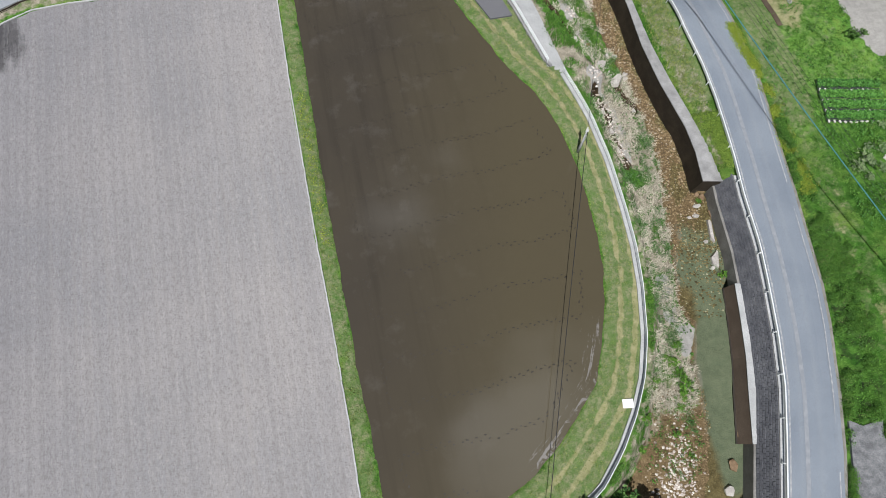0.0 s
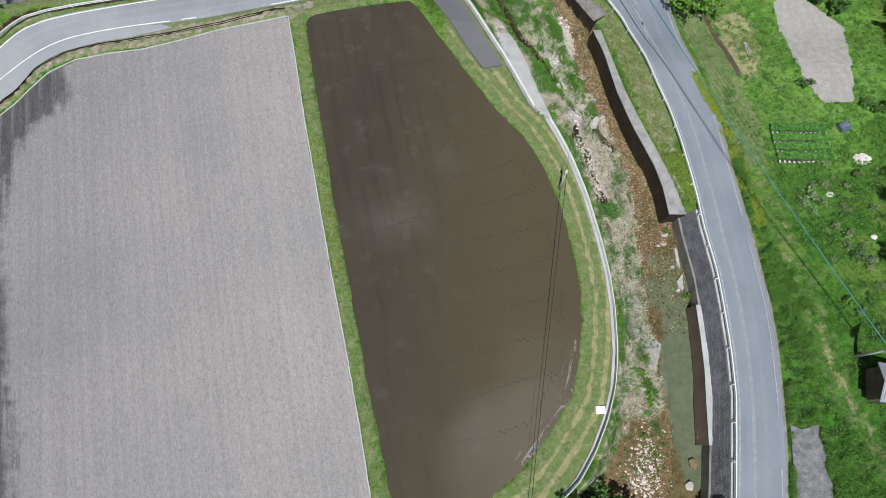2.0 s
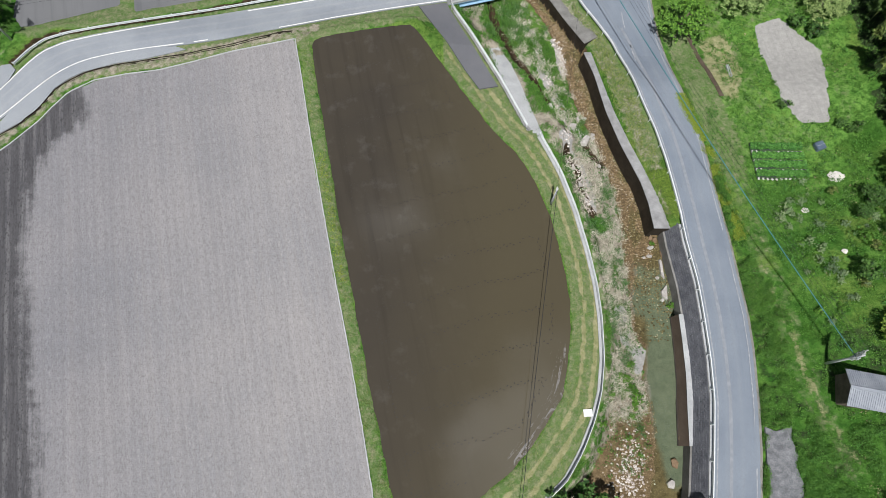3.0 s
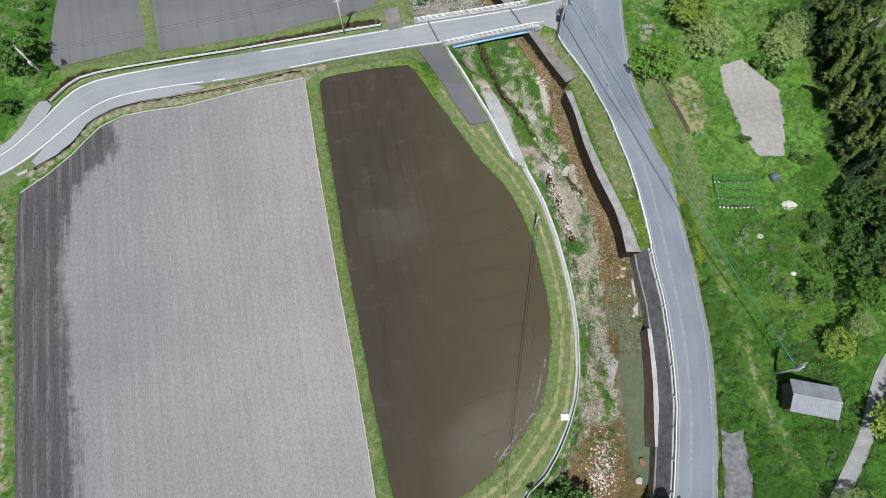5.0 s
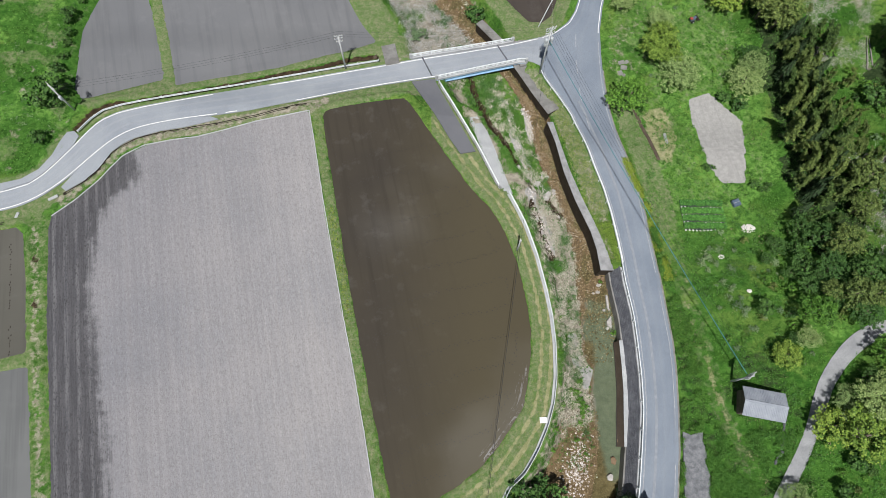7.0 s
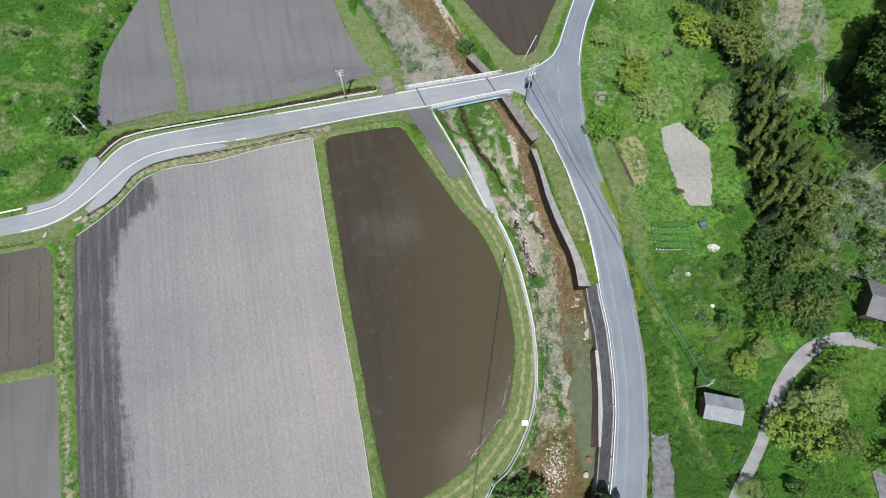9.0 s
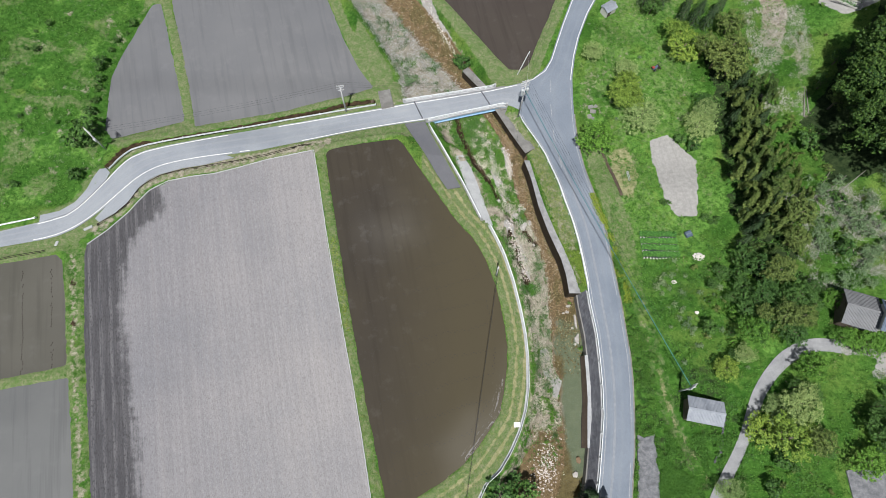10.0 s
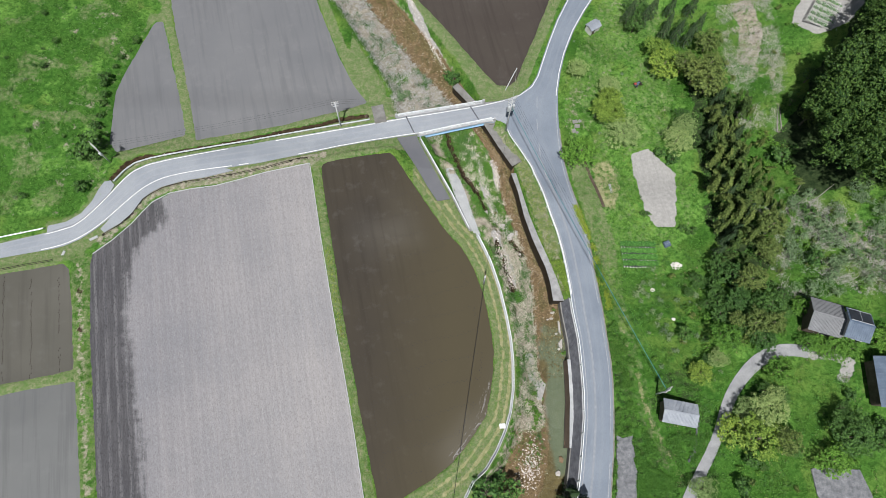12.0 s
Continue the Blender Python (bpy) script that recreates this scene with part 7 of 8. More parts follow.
for x, y, s, sz in ((42.6, 67.8, 1.5, 1.1), (42.4, 71.8, 1.45, 1.0), (41.6, 69.6, 1.2, 0.9), (58.6, 1.4, 1.35, 1.0), (55.6, 2.6, 1.1, 0.8), (55.4, 80.6, 1.5, 1.1), (54.6, 83.6, 1.2, 1.0), (52.0, 12.4, 0.8, 0.6)):
    plant(YELLOW, x, y, s * 0.95, sz)
for x, y, s, sz in ((36.3, 79.7, 1.1, 0.85), (44.9, 64.3, 1.9, 1.2), (42.9, 75.6, 1.3, 0.95), (56.2, 62.0, 1.6, 1.2), (57.6, 65.0, 1.1, 1.0), (61.2, 6.4, 1.45, 1.25), (59.6, 3.6, 1.2, 1.1), (57.8, 6.2, 0.85, 0.8), (50.0, -6.5, 1.0, 0.7), (55.0, 14.6, 0.8, 0.7)):
    plant(GREY, x, y, s * 0.9, sz * 0.9)
for x, y, s, sz in ((71.8, 1.6, 1.4, 1.0), (70.6, 3.6, 1.0, 0.9), (73.2, 3.0, 1.2, 1.0), (72.0, 6.2, 0.9, 0.9), (61.2, 9.2, 1.0, 0.8), (63.2, 8.0, 0.8, 0.6), (64.0, -0.6, 0.8, 0.6), (58.6, 24.0, 1.0, 0.8), (60.8, 30.6, 1.2, 1.1), (55.3, 30.2, 0.7, 0.6), (66.4, 22.6, 0.9, 0.8), (67.6, 26.0, 0.9, 0.8), (57.8, 67.2, 0.9, 0.8),
                    (61.0, 27.0, 1.1, 1.0), (64.0, 30.0, 1.1, 1.1), (53.0, 27.6, 0.7, 0.6), (63.4, 25.4, 0.9, 0.9), (59.0, 33.0, 1.0, 1.0), (53.4, 14.8, 0.6, 0.5)):
    plant(DARK, x, y, s * 0.78, sz * 0.8)
for x, y, s, sz in ((57.4, 27.0, 0.85, 0.6), (59.2, 20.4, 0.8, 0.6), (57.0, 22.6, 0.7, 0.5), (62.4, 17.8, 0.8, 0.6), (64.8, 24.0, 0.9, 0.8), (60.2, 24.8, 0.9, 0.7), (55.4, 25.0, 0.6, 0.45), (57.8, 17.6, 0.65, 0.5)):
    plant(DARK, x, y, s, sz)
for x, y, s, sz in ((60.6, 76.0, 1.9, 1.3), (58.8, 79.4, 1.5, 1.2), (62.8, 73.4, 1.6, 1.2), (63.6, 78.0, 1.4, 1.1), (64.2, 84.0, 1.3, 1.0), (65.8, 45.0, 1.2, 1.0), (68.8, 40.0, 1.3, 0.9), (62.8, 29.0, 1.2, 1.0), (67.0, 35.0, 1.1, 0.9), (61.4, 20.8, 1.1, 0.8), (64.0, 20.6, 0.9, 0.7), (58.6, 21.4, 0.9, 0.7), (78.4, 62.0, 1.2, 1.1), (62.6, 1.0, 1.2, 0.9)):
    plant(OLIVE, x, y, s * 0.72, sz * 0.85)
for x, y, s in ((47.6, 44.8, 0.95), (54.6, 41.8, 0.9), (56.4, 41.0, 1.1), (16.8, -5.6, 1.7), (14.6, -7.8, 1.8), (18.6, -7.4, 1.5), (12.6, -9.6, 1.6), (-67.2, 74.8, 0.9), (-66.9, 69.1, 0.8), (-66.7, 65.9, 0.8), (-66.9, 63, 0.7), (-66.4, 57.6, 1.7), (-65.6, 55.8, 1.4), (-67.4, 55.6, 1.4), (-66.4, 48.6, 1.0),
                (8.6, 78.6, 1.2), (7.6, 79.4, 0.9), (52.4, 59.4, 0.8), (54.8, 57.6, 0.9)):
    plant(SHRUB_DARK, x, y, s)
for x, y, s in ((24.2, 6.4, 0.7), (24.6, 5.2, 0.8), (24.3, 4.2, 0.7), (25.3, 5.6, 0.5), (19.4, 2.0, 0.6), (19.4, -0.8, 0.6), (23.9, 3.2, 0.55), (23.2, 0.6, 0.6), (24.6, -1.4, 0.5), (23.6, 7.6, 0.8), (24.2, 9.4, 0.7), (22.6, 8.0, 0.6), (19.9, 2.2, 0.5), (20.8, 5.6, 0.6), (21.2, 19.0, 0.45), (20.9, 13.4, 0.5), (30.5, 17.2, 0.75), (28.9, 25.8, 0.5), (30.6, 26.6, 0.6)):
    plant(SHRUB, x, y, s)
for x, y, s in ((29.8, -7.6, 0.5), (31.2, -9.0, 0.55), (28.6, -9.4, 0.5), (30.4, -10.6, 0.6)):
    plant(CEDAR, x, y, s * 1.35, s * 1.35)
for k, (x, y) in enumerate(resample([(-66.6, 58), (-67.4, 66), (-67.2, 73), (-65.8, 79), (-63.4, 85.6)], 2.6)):
    plant(SHRUB_DARK, x + pr.uniform(-0.4, 0.4), y, pr.uniform(0.4, 0.62))
for x, y, s in ((43.8, 27.6, 0.75), (44.8, 28.8, 0.95), (45.6, 30.2, 0.8), (46.7, 30.0, 0.9), (44.6, 26.4, 0.7), (45.9, 27.4, 0.8), (47.4, 20.3, 0.9), (46.6, 21.6, 0.7), (48.4, 19.4, 0.8), (46.2, 24.2, 0.7), (47.8, 26.6, 0.75)):
    plant(SHRUB_GREY, x, y, s)
plant(SHRUB_GREY, -3.0, 73.6, 1.7)
plant(SHRUB_GREY, -1.6, 75.0, 1.0)


def clear(x, y):
    """No building, drive or yard stands here."""
    q = (np.array([x]), np.array([y]))
    return not ((43 < x < 52 and 2 < y < 9.5) or (67 < x < 78 and 16 < y < 25.5) or x > 75.5 and 5 < y < 15) and to_line(DRIVE_L, *q)[0] > 1.6 and to_line(DRIVE_R, *q)[0] > 1.6 and not inside(YARD, *q)[0]


# shrubs scattered through the meadow and up the slope
def strew(n, x0, x1, y0, y1, kinds, lo, hi, need=0.0, seed=3):
    k = 0
    while k < n:
        x, y = pr.uniform(x0, x1), pr.uniform(y0, y1)
        if clear(x, y) and patches(np.array([x]), np.array([y]), 5.0, seed)[0] >= need:
            if min(math.hypot(x - a, y - b) for a, b in ((52.7, 33.0), (47.2, 28.4), (49.6, 22.2))) < 1.7:
                continue
            plant(kinds[pr.randrange(len(kinds))], x, y, pr.uniform(lo, hi))
            k += 1


strew(46, 45, 57, 11, 33, (SHRUB, SHRUB_GREY, SHRUB_GREY, SHRUB), 0.35, 0.8, 0.45)
strew(70, 50, 67, 13, 34, (SHRUB, SHRUB_DARK, SHRUB, SHRUB_OLIVE), 0.4, 1.2)
strew(14, 55, 65, -9, 9, (SHRUB, SHRUB_DARK, SHRUB_OLIVE), 0.5, 1.1, 0.5)
strew(10, 70, 80, -9, 12, (SHRUB, SHRUB_DARK), 0.6, 1.3, 0.4)
strew(16, 36, 56, 62, 92, (SHRUB_GREY, SHRUB), 0.4, 0.8)
strew(60, 66, 76, 30, 66, (SHRUB, SHRUB_OLIVE, SHRUB, SHRUB_DARK), 0.5, 1.5)
strew(26, 72, 92, 24, 44, (SHRUB, SHRUB_OLIVE, SHRUB), 0.5, 1.1)
strew(14, 64, 70, 62, 80, (SHRUB, SHRUB_OLIVE), 0.6, 1.3)
strew(10, 76, 82, 78, 92, (SHRUB, SHRUB_OLIVE), 0.4, 0.8)
strew(44, -100, -68, 46, 98, (SHRUB_DARK, SHRUB_DARK, SHRUB_GREY), 0.3, 0.6)
# the belt of bamboo and cedars
for k in range(34):
    y = 35.0 + 35 * (k + pr.random()) / 34
    x = 59.6 + (y - 34) * 0.07 + (k * 0.618 % 1.0) * 5.6
    if pr.random() < 0.2:
        plant(CEDAR, x, y, pr.uniform(0.6, 0.9))
    else:
        plant(BAMBOO, x, y, pr.uniform(0.65, 1.1), swing=60)
for x, y in ((60.4, 33.6), (62.6, 31.8), (64.6, 34.0), (66.0, 30.4), (67.2, 34.2), (61.2, 28.4)):
    plant(BAMBOO, x, y, pr.uniform(0.5, 0.75), swing=80)
# lower growth on the sunny side of the belt
for k in range(15):
    y = 37 + 29 * (k + pr.random()) / 15
    plant(BAMBOO[2:], 67.0 + (k * 0.618 % 1.0) * 4.4, y, pr.uniform(0.38, 0.62), swing=120)
for x, y in ((50.0, 91.5), (52.0, 93.0), (48.6, 93.6), (56.0, 88.5), (58.2, 87.4), (60.4, 86.0), (57.2, 91.2), (60.0, 90.4), (62.6, 88.6), (54.2, 95.4), (58.0, 95), (62, 94), (50.6, 96.2)):
    plant(CEDAR if pr.random() < 0.7 else DARK, x, y, pr.uniform(0.8, 1.05))
for x, y in ((77.4, 66.8), (80.6, 71.5)):
    plant(DARK, x, y, 0.8, 0.9)


# ---- the wooded hill ----
def wood(name, seed, n, place, h, spread, per, leaf, material, label):
    r = np.random.default_rng(seed)
    cs, ds = [], []
    for k in range(n):
        x, y = place(r)
        z, hh, s = height(x, y), h * r.uniform(0.9, 1.1), spread * r.uniform(0.75, 1.25)
        L = [(x, y, z + hh * 0.72, s * 0.75, hh * 0.26)]
        for j in range(11):
            a = r.uniform(0, 6.283)
            q = s * r.uniform(0.25, 0.85)
            L.append((x + q * math.cos(a), y + q * math.sin(a), z + hh * (0.9 - 0.45 * q / s) * r.uniform(0.88, 1.06), s * r.uniform(0.2, 0.34), s * r.uniform(0.2, 0.34)))
        c, d = crown_points(L, per, r, 0.8, 0.4, 5, 0.42)
        cs.append(c), ds.append(d)
    c, d = np.concatenate(cs), np.concatenate(ds)
    return tagged(new(name, leaf_quads(name, c, d, r.uniform(0.6, 1.35, len(c)) * leaf, material, r)), label, "wood", kind="stuff")


def on_hill(r):
    while True:
        x, y = r.uniform(74, 101), r.uniform(42, 108)
        if x > 76.2 + max(0, y - 62) * 0.70 + max(0, 50 - y) * 0.9 + 0.8 * math.sin(y * 0.7):
            return x, y


wood("hill_wood", 5, 260, on_hill, 15.0, 2.8, 1020, 0.32, LEAF_HILL, "dense dark green wood covering the hill")
wood("far_wood", 6, 34, lambda r: (r.uniform(60, 110), r.uniform(102, 124)), 8.0, 3.0, 700, 0.36, LEAF_BAMBOO, "mixed trees beyond the terrace")
wood("slope_scrub", 7, 250, lambda r: (r.uniform(70, 104), r.uniform(26, 47)), 1.7, 1.2, 150, 0.2, LEAF_SAGE, "low green scrub on the slope above the house")
wood("far_scrub", 8, 120, lambda r: (r.uniform(84, 112), r.uniform(-14, 24)), 3.0, 1.8, 220, 0.26, LEAF_DARK, "dark scrub beyond the farmhouse")


# ---- grass, reeds, weeds ----
def heights(x, y):
    i = np.clip(np.searchsorted(GY, y) - 1, 0, ny - 2)
    j = np.clip(np.searchsorted(GX, x) - 1, 0, nx - 2)
    u, v = (x - GX[j]) / (GX[j + 1] - GX[j]), (y - GY[i]) / (GY[i + 1] - GY[i])
    return (ZZ[i, j] * (1 - u) + ZZ[i, j + 1] * u) * (1 - v) + (ZZ[i + 1, j] * (1 - u) + ZZ[i + 1, j + 1] * u) * v


def blades(name, x, y, length, width, lean, material, label, category, seed, flow=None):
    """Thin bent blades, many of them in one object."""
    r = np.random.default_rng(seed)
    n = len(x)
    a = r.uniform(0, 6.283, n) if flow is None else flow + r.normal(0, 0.7, n)
    z = heights(x, y)
    ln = length * r.uniform(0.55, 1.25, n)
    out = np.c_[np.cos(a), np.sin(a), np.zeros(n)]
    side = np.c_[-np.sin(a), np.cos(a), np.zeros(n)] * (width * r.uniform(0.6, 1.3, n))[:, None]
    base = np.c_[x, y, z - 0.03]
    tilt = lean * r.uniform(0.5, 1.2, n)
    mid = base + out * (ln * 0.45 * np.sin(tilt * 0.7))[:, None] + np.c_[np.zeros((n, 2)), ln * 0.5 * np.cos(tilt * 0.7)]
    tip = mid + out * (ln * 0.5 * np.sin(np.minimum(tilt * 1.4, 1.7)))[:, None] + np.c_[np.zeros((n, 2)), ln * 0.5 * np.cos(np.minimum(tilt * 1.4, 1.7))]
    v = np.stack([base - side, base + side, mid + side, mid - side, tip], 1).reshape(-1, 3)
    k = np.arange(n) * 5
    loops = np.stack([k, k + 1, k + 2, k + 3, k + 3, k + 2, k + 4], 1).astype(np.int32).ravel()
    starts = np.stack([np.arange(n) * 7, np.arange(n) * 7 + 4], 1).astype(np.int32).ravel()
    bm_ = bpy.data.meshes.new(name)
    bm_.vertices.add(len(v))
    bm_.vertices.foreach_set("co", v.ravel())
    bm_.loops.add(len(loops))
    bm_.loops.foreach_set("vertex_index", loops)
    bm_.polygons.add(len(starts))
    bm_.polygons.foreach_set("loop_start", starts)
    bm_.update(calc_edges=True)
    bm_.materials.append(material)
    return tagged(new(name, bm_), label, category, kind="stuff")


REED_PALE = leafy("grey_reed_blades", (0.25, 0.25, 0.20), (0.64, 0.64, 0.53))
gr = np.random.default_rng(77)
GRASS_VERGE = leafy("verge_grass_blades", (0.07, 0.12, 0.02), (0.24, 0.29, 0.07))


def tufts(n, x0, x1, y0, y1, keep, per, spread):
    """Places gathered in tufts where keep(x, y) holds."""
    x, y = gr.uniform(x0, x1, n), gr.uniform(y0, y1, n)
    k = keep(x, y)
    x, y = np.repeat(x[k], per), np.repeat(y[k], per)
    return x + gr.normal(0, spread, len(x)), y + gr.normal(0, spread, len(y))


def rill_gap(x, y):
    """Distance to the nearest eroded rill."""
    return np.minimum.reduce([to_line(q, x, y) for q in RILLS])


def reed_zone(x, y):
    f_, b_ = FENCE(y), BED_L(y)
    return (x > f_ + 1.2) & (x < b_ - 0.1) & ~((x > f_) & (x < f_ + 5.4) & (y > 39) & (y < 59)) & (patches(x, y, 2.2, 31) > 0.36)


x, y = tufts(9000, -8, 27, 2.5, 66, lambda x, y: reed_zone(x, y) & ~inside(SPIT, x, y) & (patches(x, y, 3.0, 32) < 0.64) & (rill_gap(x, y) > 0.55) & ((y < 46) | (patches(x, y, 2.0, 38) > 0.55)), 22, 0.22)
blades("dry_reeds", x, y, 0.66, 0.016, 1.1, REED_DRY, "flattened dry straw-coloured reeds on the stream bank", "reeds", 1)
x, y = tufts(7000, -26, 20, 68, 104, lambda x, y: (x > FENCE(y) + 1.0) & (x < BED_L(y)), 8, 0.3)
blades("dry_reeds_north", x, y, 1.0, 0.025, 1.2, REED_PALE, "dry greyish reeds upstream of the bridge", "reeds", 2, flow=-0.9)
x, y = tufts(3000, -26, 20, 68, 104, lambda x, y: (x > FENCE(y) + 1.0) & (x < BED_L(y) + 0.5) & (patches(x, y, 3.5, 36) > 0.5), 12, 0.3)
blades("green_reeds_north", x, y, 0.9, 0.035, 0.8, REED_GREEN, "fresh green reeds upstream of the bridge", "reeds", 10)
x, y = tufts(6500, -8, 27, -3, 66, lambda x, y: reed_zone(x, y) & (patches(x, y, 3.0, 32) > 0.56) & (rill_gap(x, y) > 0.5), 16, 0.24)
blades("green_reeds", x, y, 0.7, 0.026, 0.8, REED_GREEN, "fresh green reeds on the stream bank", "reeds", 3)
x, y = tufts(4200, 2, 22, 41, 66, lambda x, y: (x > FENCE(y) + 0.4) & (x < BED_L(y) - 1.5) & ~inside(SLAB, x, y) & (patches(x, y, 2.5, 33) > 0.4) & (rill_gap(x, y) > 0.45), 12, 0.25)
blades("ramp_grass", x, y, 0.55, 0.03, 0.7, GRASS_GREEN, "green grass between ramp and stream", "grass", 4)
x, y = tufts(5200, 20, 33, 28, 66, lambda x, y: (x > BED_R(y) + 1.3) & (x < ROAD_L(y) - 0.6), 7, 0.2)
blades("bank_grass", x, y, 0.35, 0.025, 0.8, GRASS_VERGE, "grass between stream wall and guard rail", "grass", 5)


def meadow(x, y):
    return (x > ROAD_R(y) + 0.5) & ~inside(PATCH, x, y) & ~inside(GRAVEL_PAD, x, y) & ~inside(YARD, x, y) & (to_line(DRIVE_L, x, y) > 0.3) & ~inside(DRIVE_L + DRIVE_R[::-1], x, y)


x, y = tufts(32000, 36, 74, -10, 94, lambda x, y: meadow(x, y) & (patches(x, y, 2.5, 34) > 0.38) & ((y < 36) | (patches(x, y, 4.0, 37) > 0.55)), 4, 0.16)
blades("meadow_grass", x, y, 0.34, 0.022, 0.9, GRASS_GREEN, "lush green meadow grass and weeds", "grass", 6)
x, y = tufts(15000, -100, -62, 40, 100, lambda x, y: (y > LANE_UP(x) + 2.0) & ~inside(NORTH_SMALL, x, y) & ~inside(LAYBY, x, y) & (to_line(LAYBY, x, y) > 0.4) & (patches(x, y, 4.0, 35) > 0.42), 3, 0.2)
blades("slope_grass", x, y, 0.32, 0.022, 0.9, GRASS_GREEN, "lush green grass on the meadow slope", "grass", 7)
def on_verge(x, y):
    return (x < FENCE(y) - 0.5) & (x > -2) & ~inside(PADDY_EDGE, x, y) & ~inside(SIDE_PATH, x, y) & (y < 60) & (patches(x, y, 1.5, 51) > 0.4)


x, y = tufts(20000, -2, 21, -9, 60, on_verge, 4, 0.12)
blades("verge_grass", x, y, 0.16, 0.022, 0.8, GRASS_VERGE, "short mown grass on the verge", "grass", 9)
bund = [(-2.0, -20), (-5.4, -8.9), (-7.2, -1.4), (-9.6, 8.4), (-11.8, 17.6), (-14.3, 28.4), (-16.4, 37.8), (-18.4, 47), (-20.0, 55)]
x, y = tufts(9000, -21, 0, -14, 57, lambda x, y: to_line(bund, x, y) < 0.75, 5, 0.12)
blades("bund_grass", x, y, 0.26, 0.018, 0.8, GRASS_VERGE, "green grass on the bund between the fields", "grass", 8)


def weeds(name, n, place, leaf, material, label, seed, tall=0.4, wide=0.3, per=8):
    """Leafy clumps: a low dome of small leaves at each place."""
    r = np.random.default_rng(seed)
    x, y = place(r, n)
    size = r.uniform(0.45, 1.3, len(x))
    x, y, size = (np.repeat(v, per) for v in (x, y, size))
    a, q = r.uniform(0, 6.283, len(x)), r.uniform(0, 1, len(x)) ** 0.5
    up = np.sqrt(np.maximum(1 - q * q, 0)) * r.uniform(0.45, 1.0, len(x))
    x, y = x + np.cos(a) * q * wide * size, y + np.sin(a) * q * wide * size
    c = np.c_[x, y, heights(x, y) + 0.03 + up * tall * size]
    d = np.c_[np.cos(a) * q, np.sin(a) * q, np.full(len(x), 0.8)] + r.normal(0, 0.4, c.shape)
    return tagged(new(name, leaf_quads(name, c, d, r.uniform(0.6, 1.3, len(x)) * leaf, material, r)), label, "weeds", kind="stuff")


def roadside(r, n):
    y = r.uniform(-12, 34, n)
    x = ROAD_R(y) + 0.42 + (0.4 + 0.8 * ease(26, 14, y)) * 2.8 * r.uniform(0, 1, n) ** 1.2 * (0.5 + patches(y, y * 0.3, 3.0, 61))
    k = ~inside(GRAVEL_PAD, x, y) & (patches(x, y, 1.1, 62) > 0.52)
    return x[k], y[k]


YELLOW_LINE = [(33.6, 47.5), (34.7, 43.6), (36.3, 39.1), (37.2, 34.2), (38.4, 27.6), (38.8, 24.8)]


def yellow_strip(r, n):
    y = r.uniform(25, 47, n)
    x = np.interp(-y, [-q[1] for q in YELLOW_LINE], [q[0] for q in YELLOW_LINE]) + r.normal(0, 0.32, n)
    k = patches(x, y, 2.2, 66) > 0.40
    return x[k], y[k]


def ivy(r, n):
    y = r.uniform(28.3, 35.0, n)
    return BED_R(y) + 1.3 + (ROAD_L(y) - BED_R(y) - 1.7) * (1 - r.uniform(0, 1, n) ** 1.6 * np.clip((y - 27) / 8, 0.2, 1)), y


def meadow_spots(r, n):
    x, y = r.uniform(37, 76, n * 3), r.uniform(-10, 94, n * 3)
    k = meadow(x, y) & (patches(x, y, 1.6, 41) > 0.47) & (to_line([(39.8, 34), (41.6, 18), (43.4, 6), (45.6, -3)], x, y) > 1.6)
    return x[k][:n], y[k][:n]


def some(mask_seed, size, need):
    def place(r, n):
        x, y = meadow_spots(r, n)
        k = (patches(x, y, size, mask_seed) > need) & ((y < 36) | (r.uniform(0, 1, len(x)) < 0.3))
        return x[k], y[k]
    return place


LEAF_FLOWER = leafy("yellow_flower_leaves", (0.13, 0.19, 0.016), (0.36, 0.44, 0.05))
LEAF_WEED = leafy("weed_leaves", (0.025, 0.092, 0.012), (0.118, 0.275, 0.036))
LEAF_DRYWEED = leafy("withered_weed_leaves", (0.14, 0.12, 0.06), (0.34, 0.31, 0.16))
weeds("meadow_weeds", 10500, meadow_spots, 0.12, LEAF_WEED, "leafy green weeds in the meadow", 11, 0.4, 0.3, 9)
weeds("meadow_tall_weeds", 6000, some(43, 2.4, 0.52), 0.13, LEAF_CROP, "taller fresh green weeds in the meadow", 12, 0.6, 0.35, 10)
weeds("meadow_dark_weeds", 6500, some(44, 3.0, 0.55), 0.17, LEAF_DARK, "dark leafy weeds in the meadow", 13, 0.5, 0.4, 8)
weeds("meadow_dry_weeds", 1300, some(45, 3.5, 0.6), 0.13, LEAF_DRYWEED, "withered grey-brown weeds in the meadow", 14, 0.4, 0.4, 8)
weeds("roadside_weeds", 6500, roadside, 0.085, LEAF_WEED, "leafy green weeds along the road edge", 1, 0.9, 0.3, 20)
weeds("roadside_bright_weeds", 3200, roadside, 0.085, LEAF_BRIGHT, "bright green weeds along the road edge", 6, 1.0, 0.25, 20)
weeds("roadside_shade_weeds", 2200, roadside, 0.10, LEAF_DARK, "dark weeds behind the road edge", 2, 0.7, 0.4, 14)
weeds("roadside_dry_weeds", 380, roadside, 0.07, LEAF_DRYWEED, "withered stalks among the roadside weeds", 7, 0.8, 0.35, 18)
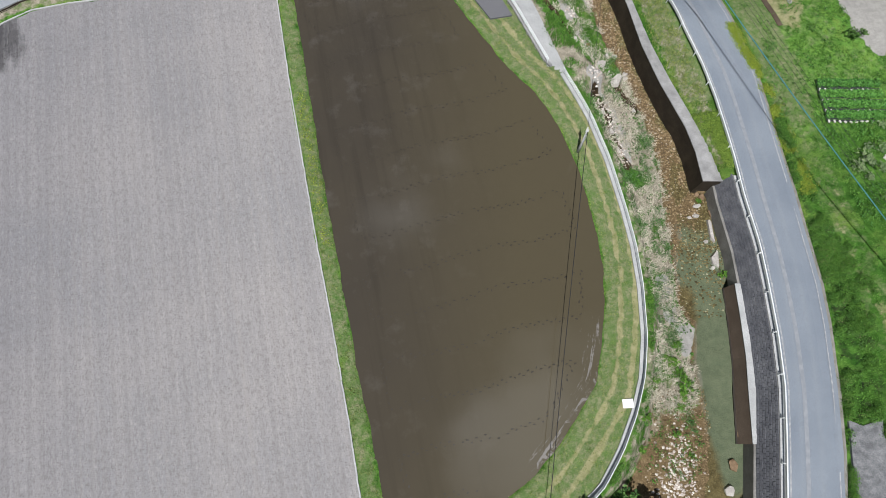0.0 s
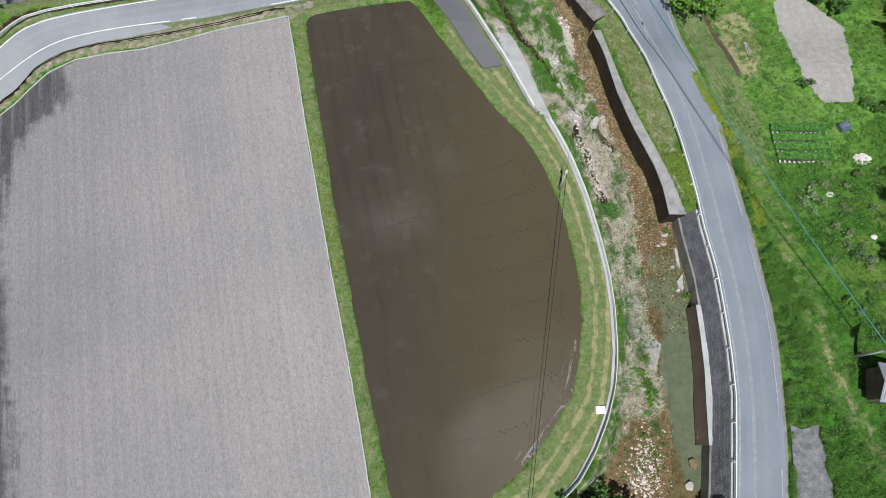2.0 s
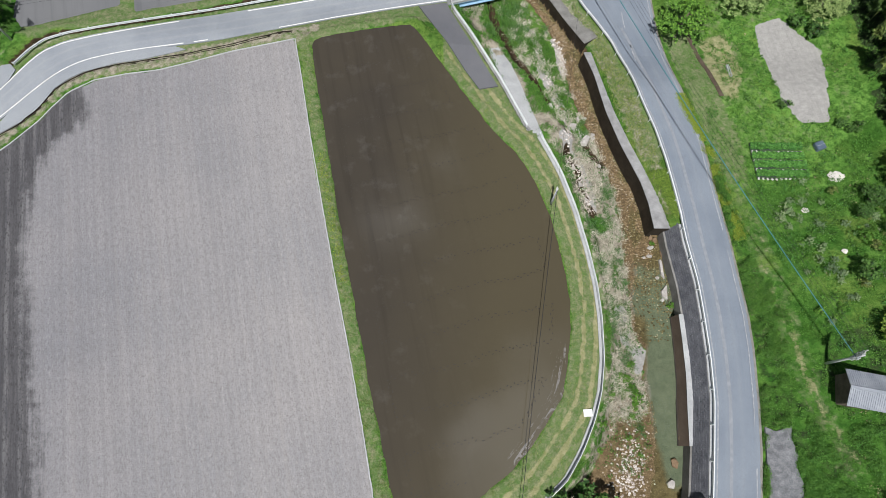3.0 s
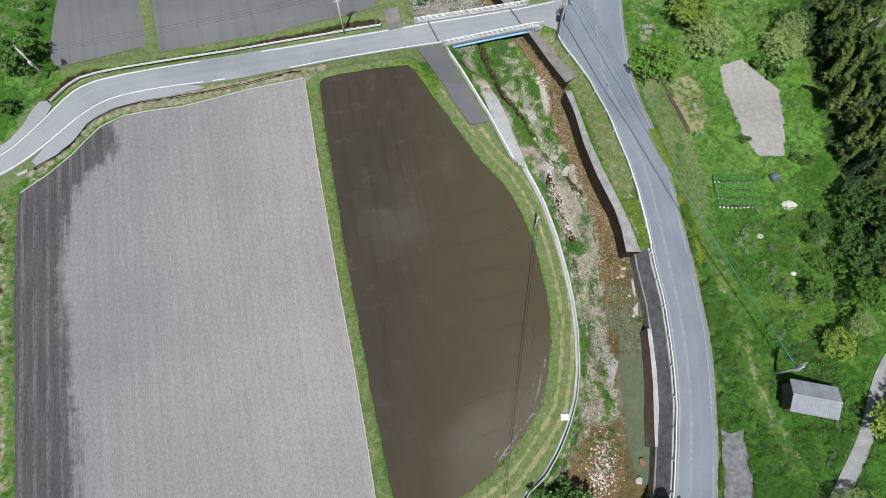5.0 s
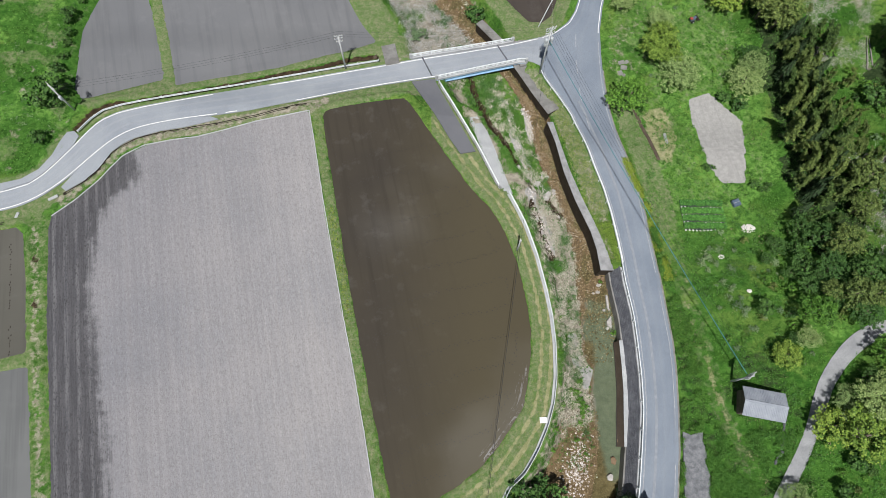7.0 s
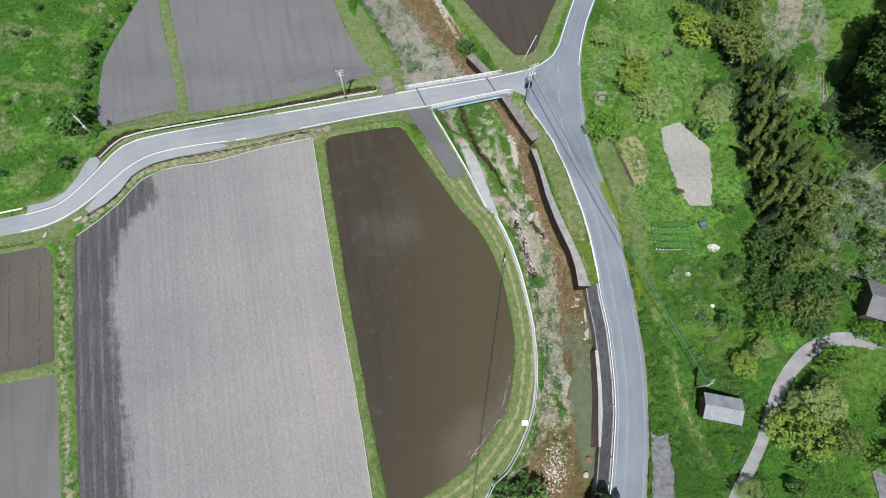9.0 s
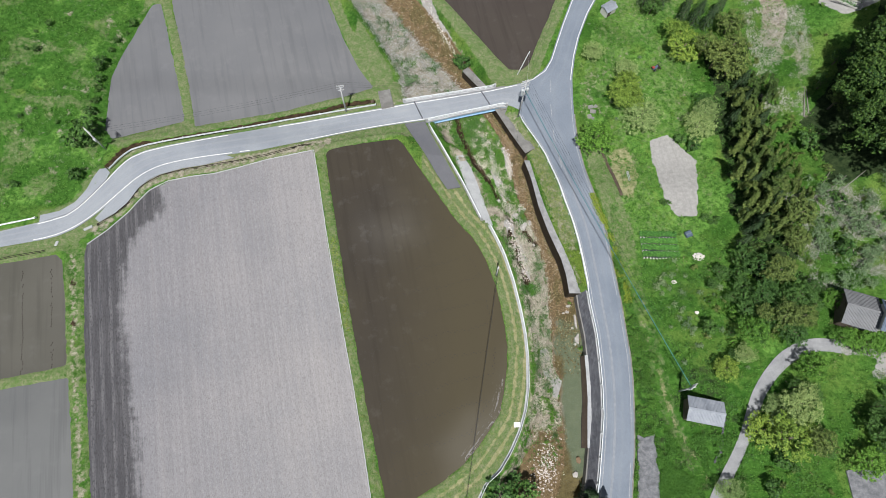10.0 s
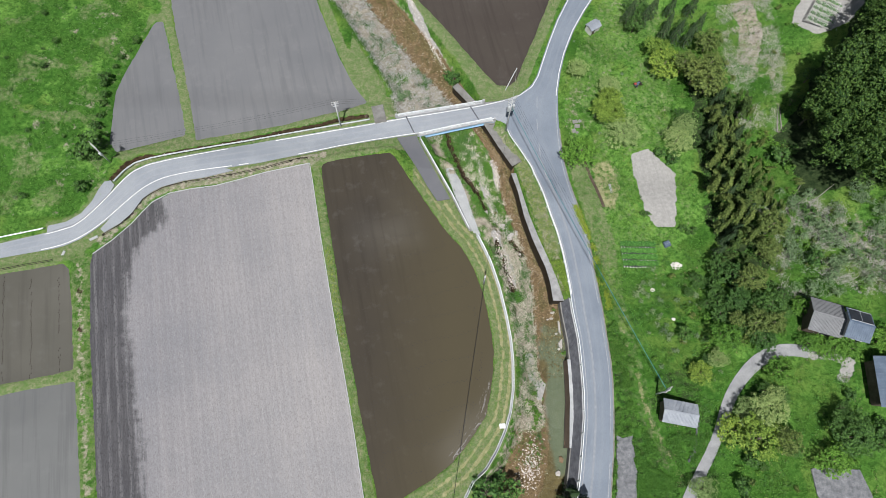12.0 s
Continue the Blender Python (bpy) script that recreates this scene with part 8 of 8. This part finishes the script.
def south_bank(r, n):
    x, y = r.uniform(40.6, 53, n), r.uniform(-12, 4, n)
    k = meadow(x, y) & (to_line([(43.2, 4.5), (46.1, -1.9), (47.5, -6.2), (48.4, -9)], x, y) > 1.0) & (patches(x, y, 1.4, 64) > 0.44) & ((y < 2) | (x < 43))
    return x[k], y[k]


def slope_spots(seed, need):
    def place(r, n):
        x, y = r.uniform(-104, -63, n), r.uniform(42, 100, n)
        k = (y > LANE_UP(x) + 2.2) & ~inside(NORTH_SMALL, x, y) & (to_line(NORTH_SMALL, x, y) > 1.2) & (to_line(LAYBY, x, y) > 0.8) & (patches(x, y, 4.0, seed) > need)
        return x[k], y[k]
    return place


weeds("slope_weeds", 5200, slope_spots(101, 0.5), 0.15, LEAF_WEED, "leafy green weeds on the meadow slope", 31, 0.5, 0.4, 9)
weeds("slope_bright_weeds", 2600, slope_spots(102, 0.58), 0.15, LEAF_BRIGHT, "bright green weeds on the meadow slope", 32, 0.6, 0.45, 9)
weeds("slope_pale_weeds", 1500, slope_spots(103, 0.6), 0.14, LEAF_SAGE, "pale grey-green weeds on the meadow slope", 33, 0.5, 0.4, 9)
weeds("south_weeds", 6500, south_bank, 0.11, LEAF_WEED, "dense leafy weeds beside the gravel pad", 18, 1.0, 0.34, 15)
weeds("south_bright_weeds", 1500, south_bank, 0.09, LEAF_CROP, "fresh green weeds beside the gravel pad", 19, 0.8, 0.28, 16)
weeds("yellow_weeds", 3200, yellow_strip, 0.10, LEAF_FLOWER, "yellow flowering weeds beside the road", 3, 0.35, 0.3, 11)
weeds("ivy", 900, ivy, 0.12, LEAF_YELLOW, "bright green creeper on the bank", 4, 0.45, 0.3, 9)
weeds("bund_flowers", 260, lambda r, n: ((lambda y: (np.interp(y, [q[1] for q in bund], [q[0] for q in bund]) + r.normal(0, 0.35, n), y))(28 + 9 * r.uniform(-1, 1, n))), 0.08, LEAF_FLOWER, "yellow flowers on the bund", 5, 0.3, 0.25, 7)
weeds("bank_weeds", 1100, lambda r, n: (lambda x, y: (x[reed_zone(x, y)], y[reed_zone(x, y)]))(FENCE(r.uniform(-4, 40, n)) * 0 + r.uniform(16, 27, n), r.uniform(-4, 40, n)), 0.13, LEAF_WEED, "green weeds among the dry reeds", 15, 0.5, 0.35, 10)
def by_fence(r, n):
    y = r.uniform(-4, 39, n)
    x = FENCE(y) + 0.55 + np.abs(r.normal(0, 0.4, n))
    k = patches(x, y, 1.8, 63) > 0.5
    return x[k], y[k]


weeds("fence_weeds", 900, by_fence, 0.09, LEAF_WEED, "green weeds behind the pipe fence", 16, 0.5, 0.3, 14)
weeds("fence_bright_weeds", 220, by_fence, 0.09, LEAF_BRIGHT, "bright green weeds behind the pipe fence", 17, 0.5, 0.25, 12)
# withered brush on the slope above the house
TWIG = leafy("grey_dead_twigs", (0.3, 0.275, 0.21), (0.62, 0.58, 0.48))
x, y = tufts(6000, 68, 98, 26, 45, lambda x, y: (patches(x, y, 4.0, 81) > 0.56), 7, 0.35)
blades("dead_brush", x, y, 0.85, 0.014, 1.2, TWIG, "grey withered brush on the slope", "brush", 21)
x, y = tufts(3200, 68, 78, 60, 95, lambda x, y: (patches(x, y, 3.0, 82) > np.where(y > 74, 0.42, 0.6)), 8, 0.3)
blades("dead_grass", x, y, 0.5, 0.016, 1.2, TWIG, "pale dead grass in the clearing", "grass", 22)


def fallen_log(x, y, length, turn, r0):
    """A grey felled trunk lying on the slope."""
    ob = thing("fallen_log", "grey weathered felled log lying on the slope", "log", (x, y, 0), "felled logs")
    a = radians(turn)
    pts = [(k * length * math.cos(a), k * length * math.sin(a), height(x + k * length * math.cos(a), y + k * length * math.sin(a)) + r0 * 0.9) for k in (0, 0.33, 0.67, 1)]
    part("trunk", tube("trunk", pts, [r0, r0 * 0.9, r0 * 0.75, r0 * 0.5], DEADWOOD, 8), ob)
    for k in (1, 2):
        p = Vector(pts[k])
        part("branch_stub", tube("branch_stub", [p, p + Vector((math.sin(a) * 0.5, -math.cos(a) * 0.5, 0.25))], [r0 * 0.35, r0 * 0.15], DEADWOOD, 6), ob)
    return ob


DEADWOOD = speckled("weathered_dead_wood", (0.20, 0.185, 0.165), (0.34, 0.32, 0.29), 2.0, 14)
for x, y, ln, turn, r0 in ((74.4, 61.0, 6.5, 80, 0.14), (75.2, 61.6, 5.5, 84, 0.12), (71.8, 42.0, 8.0, 40, 0.13), (72.6, 43.6, 6.5, 56, 0.10), (75.4, 43.4, 7.0, 38, 0.11)):
    fallen_log(x, y, ln, turn, r0)
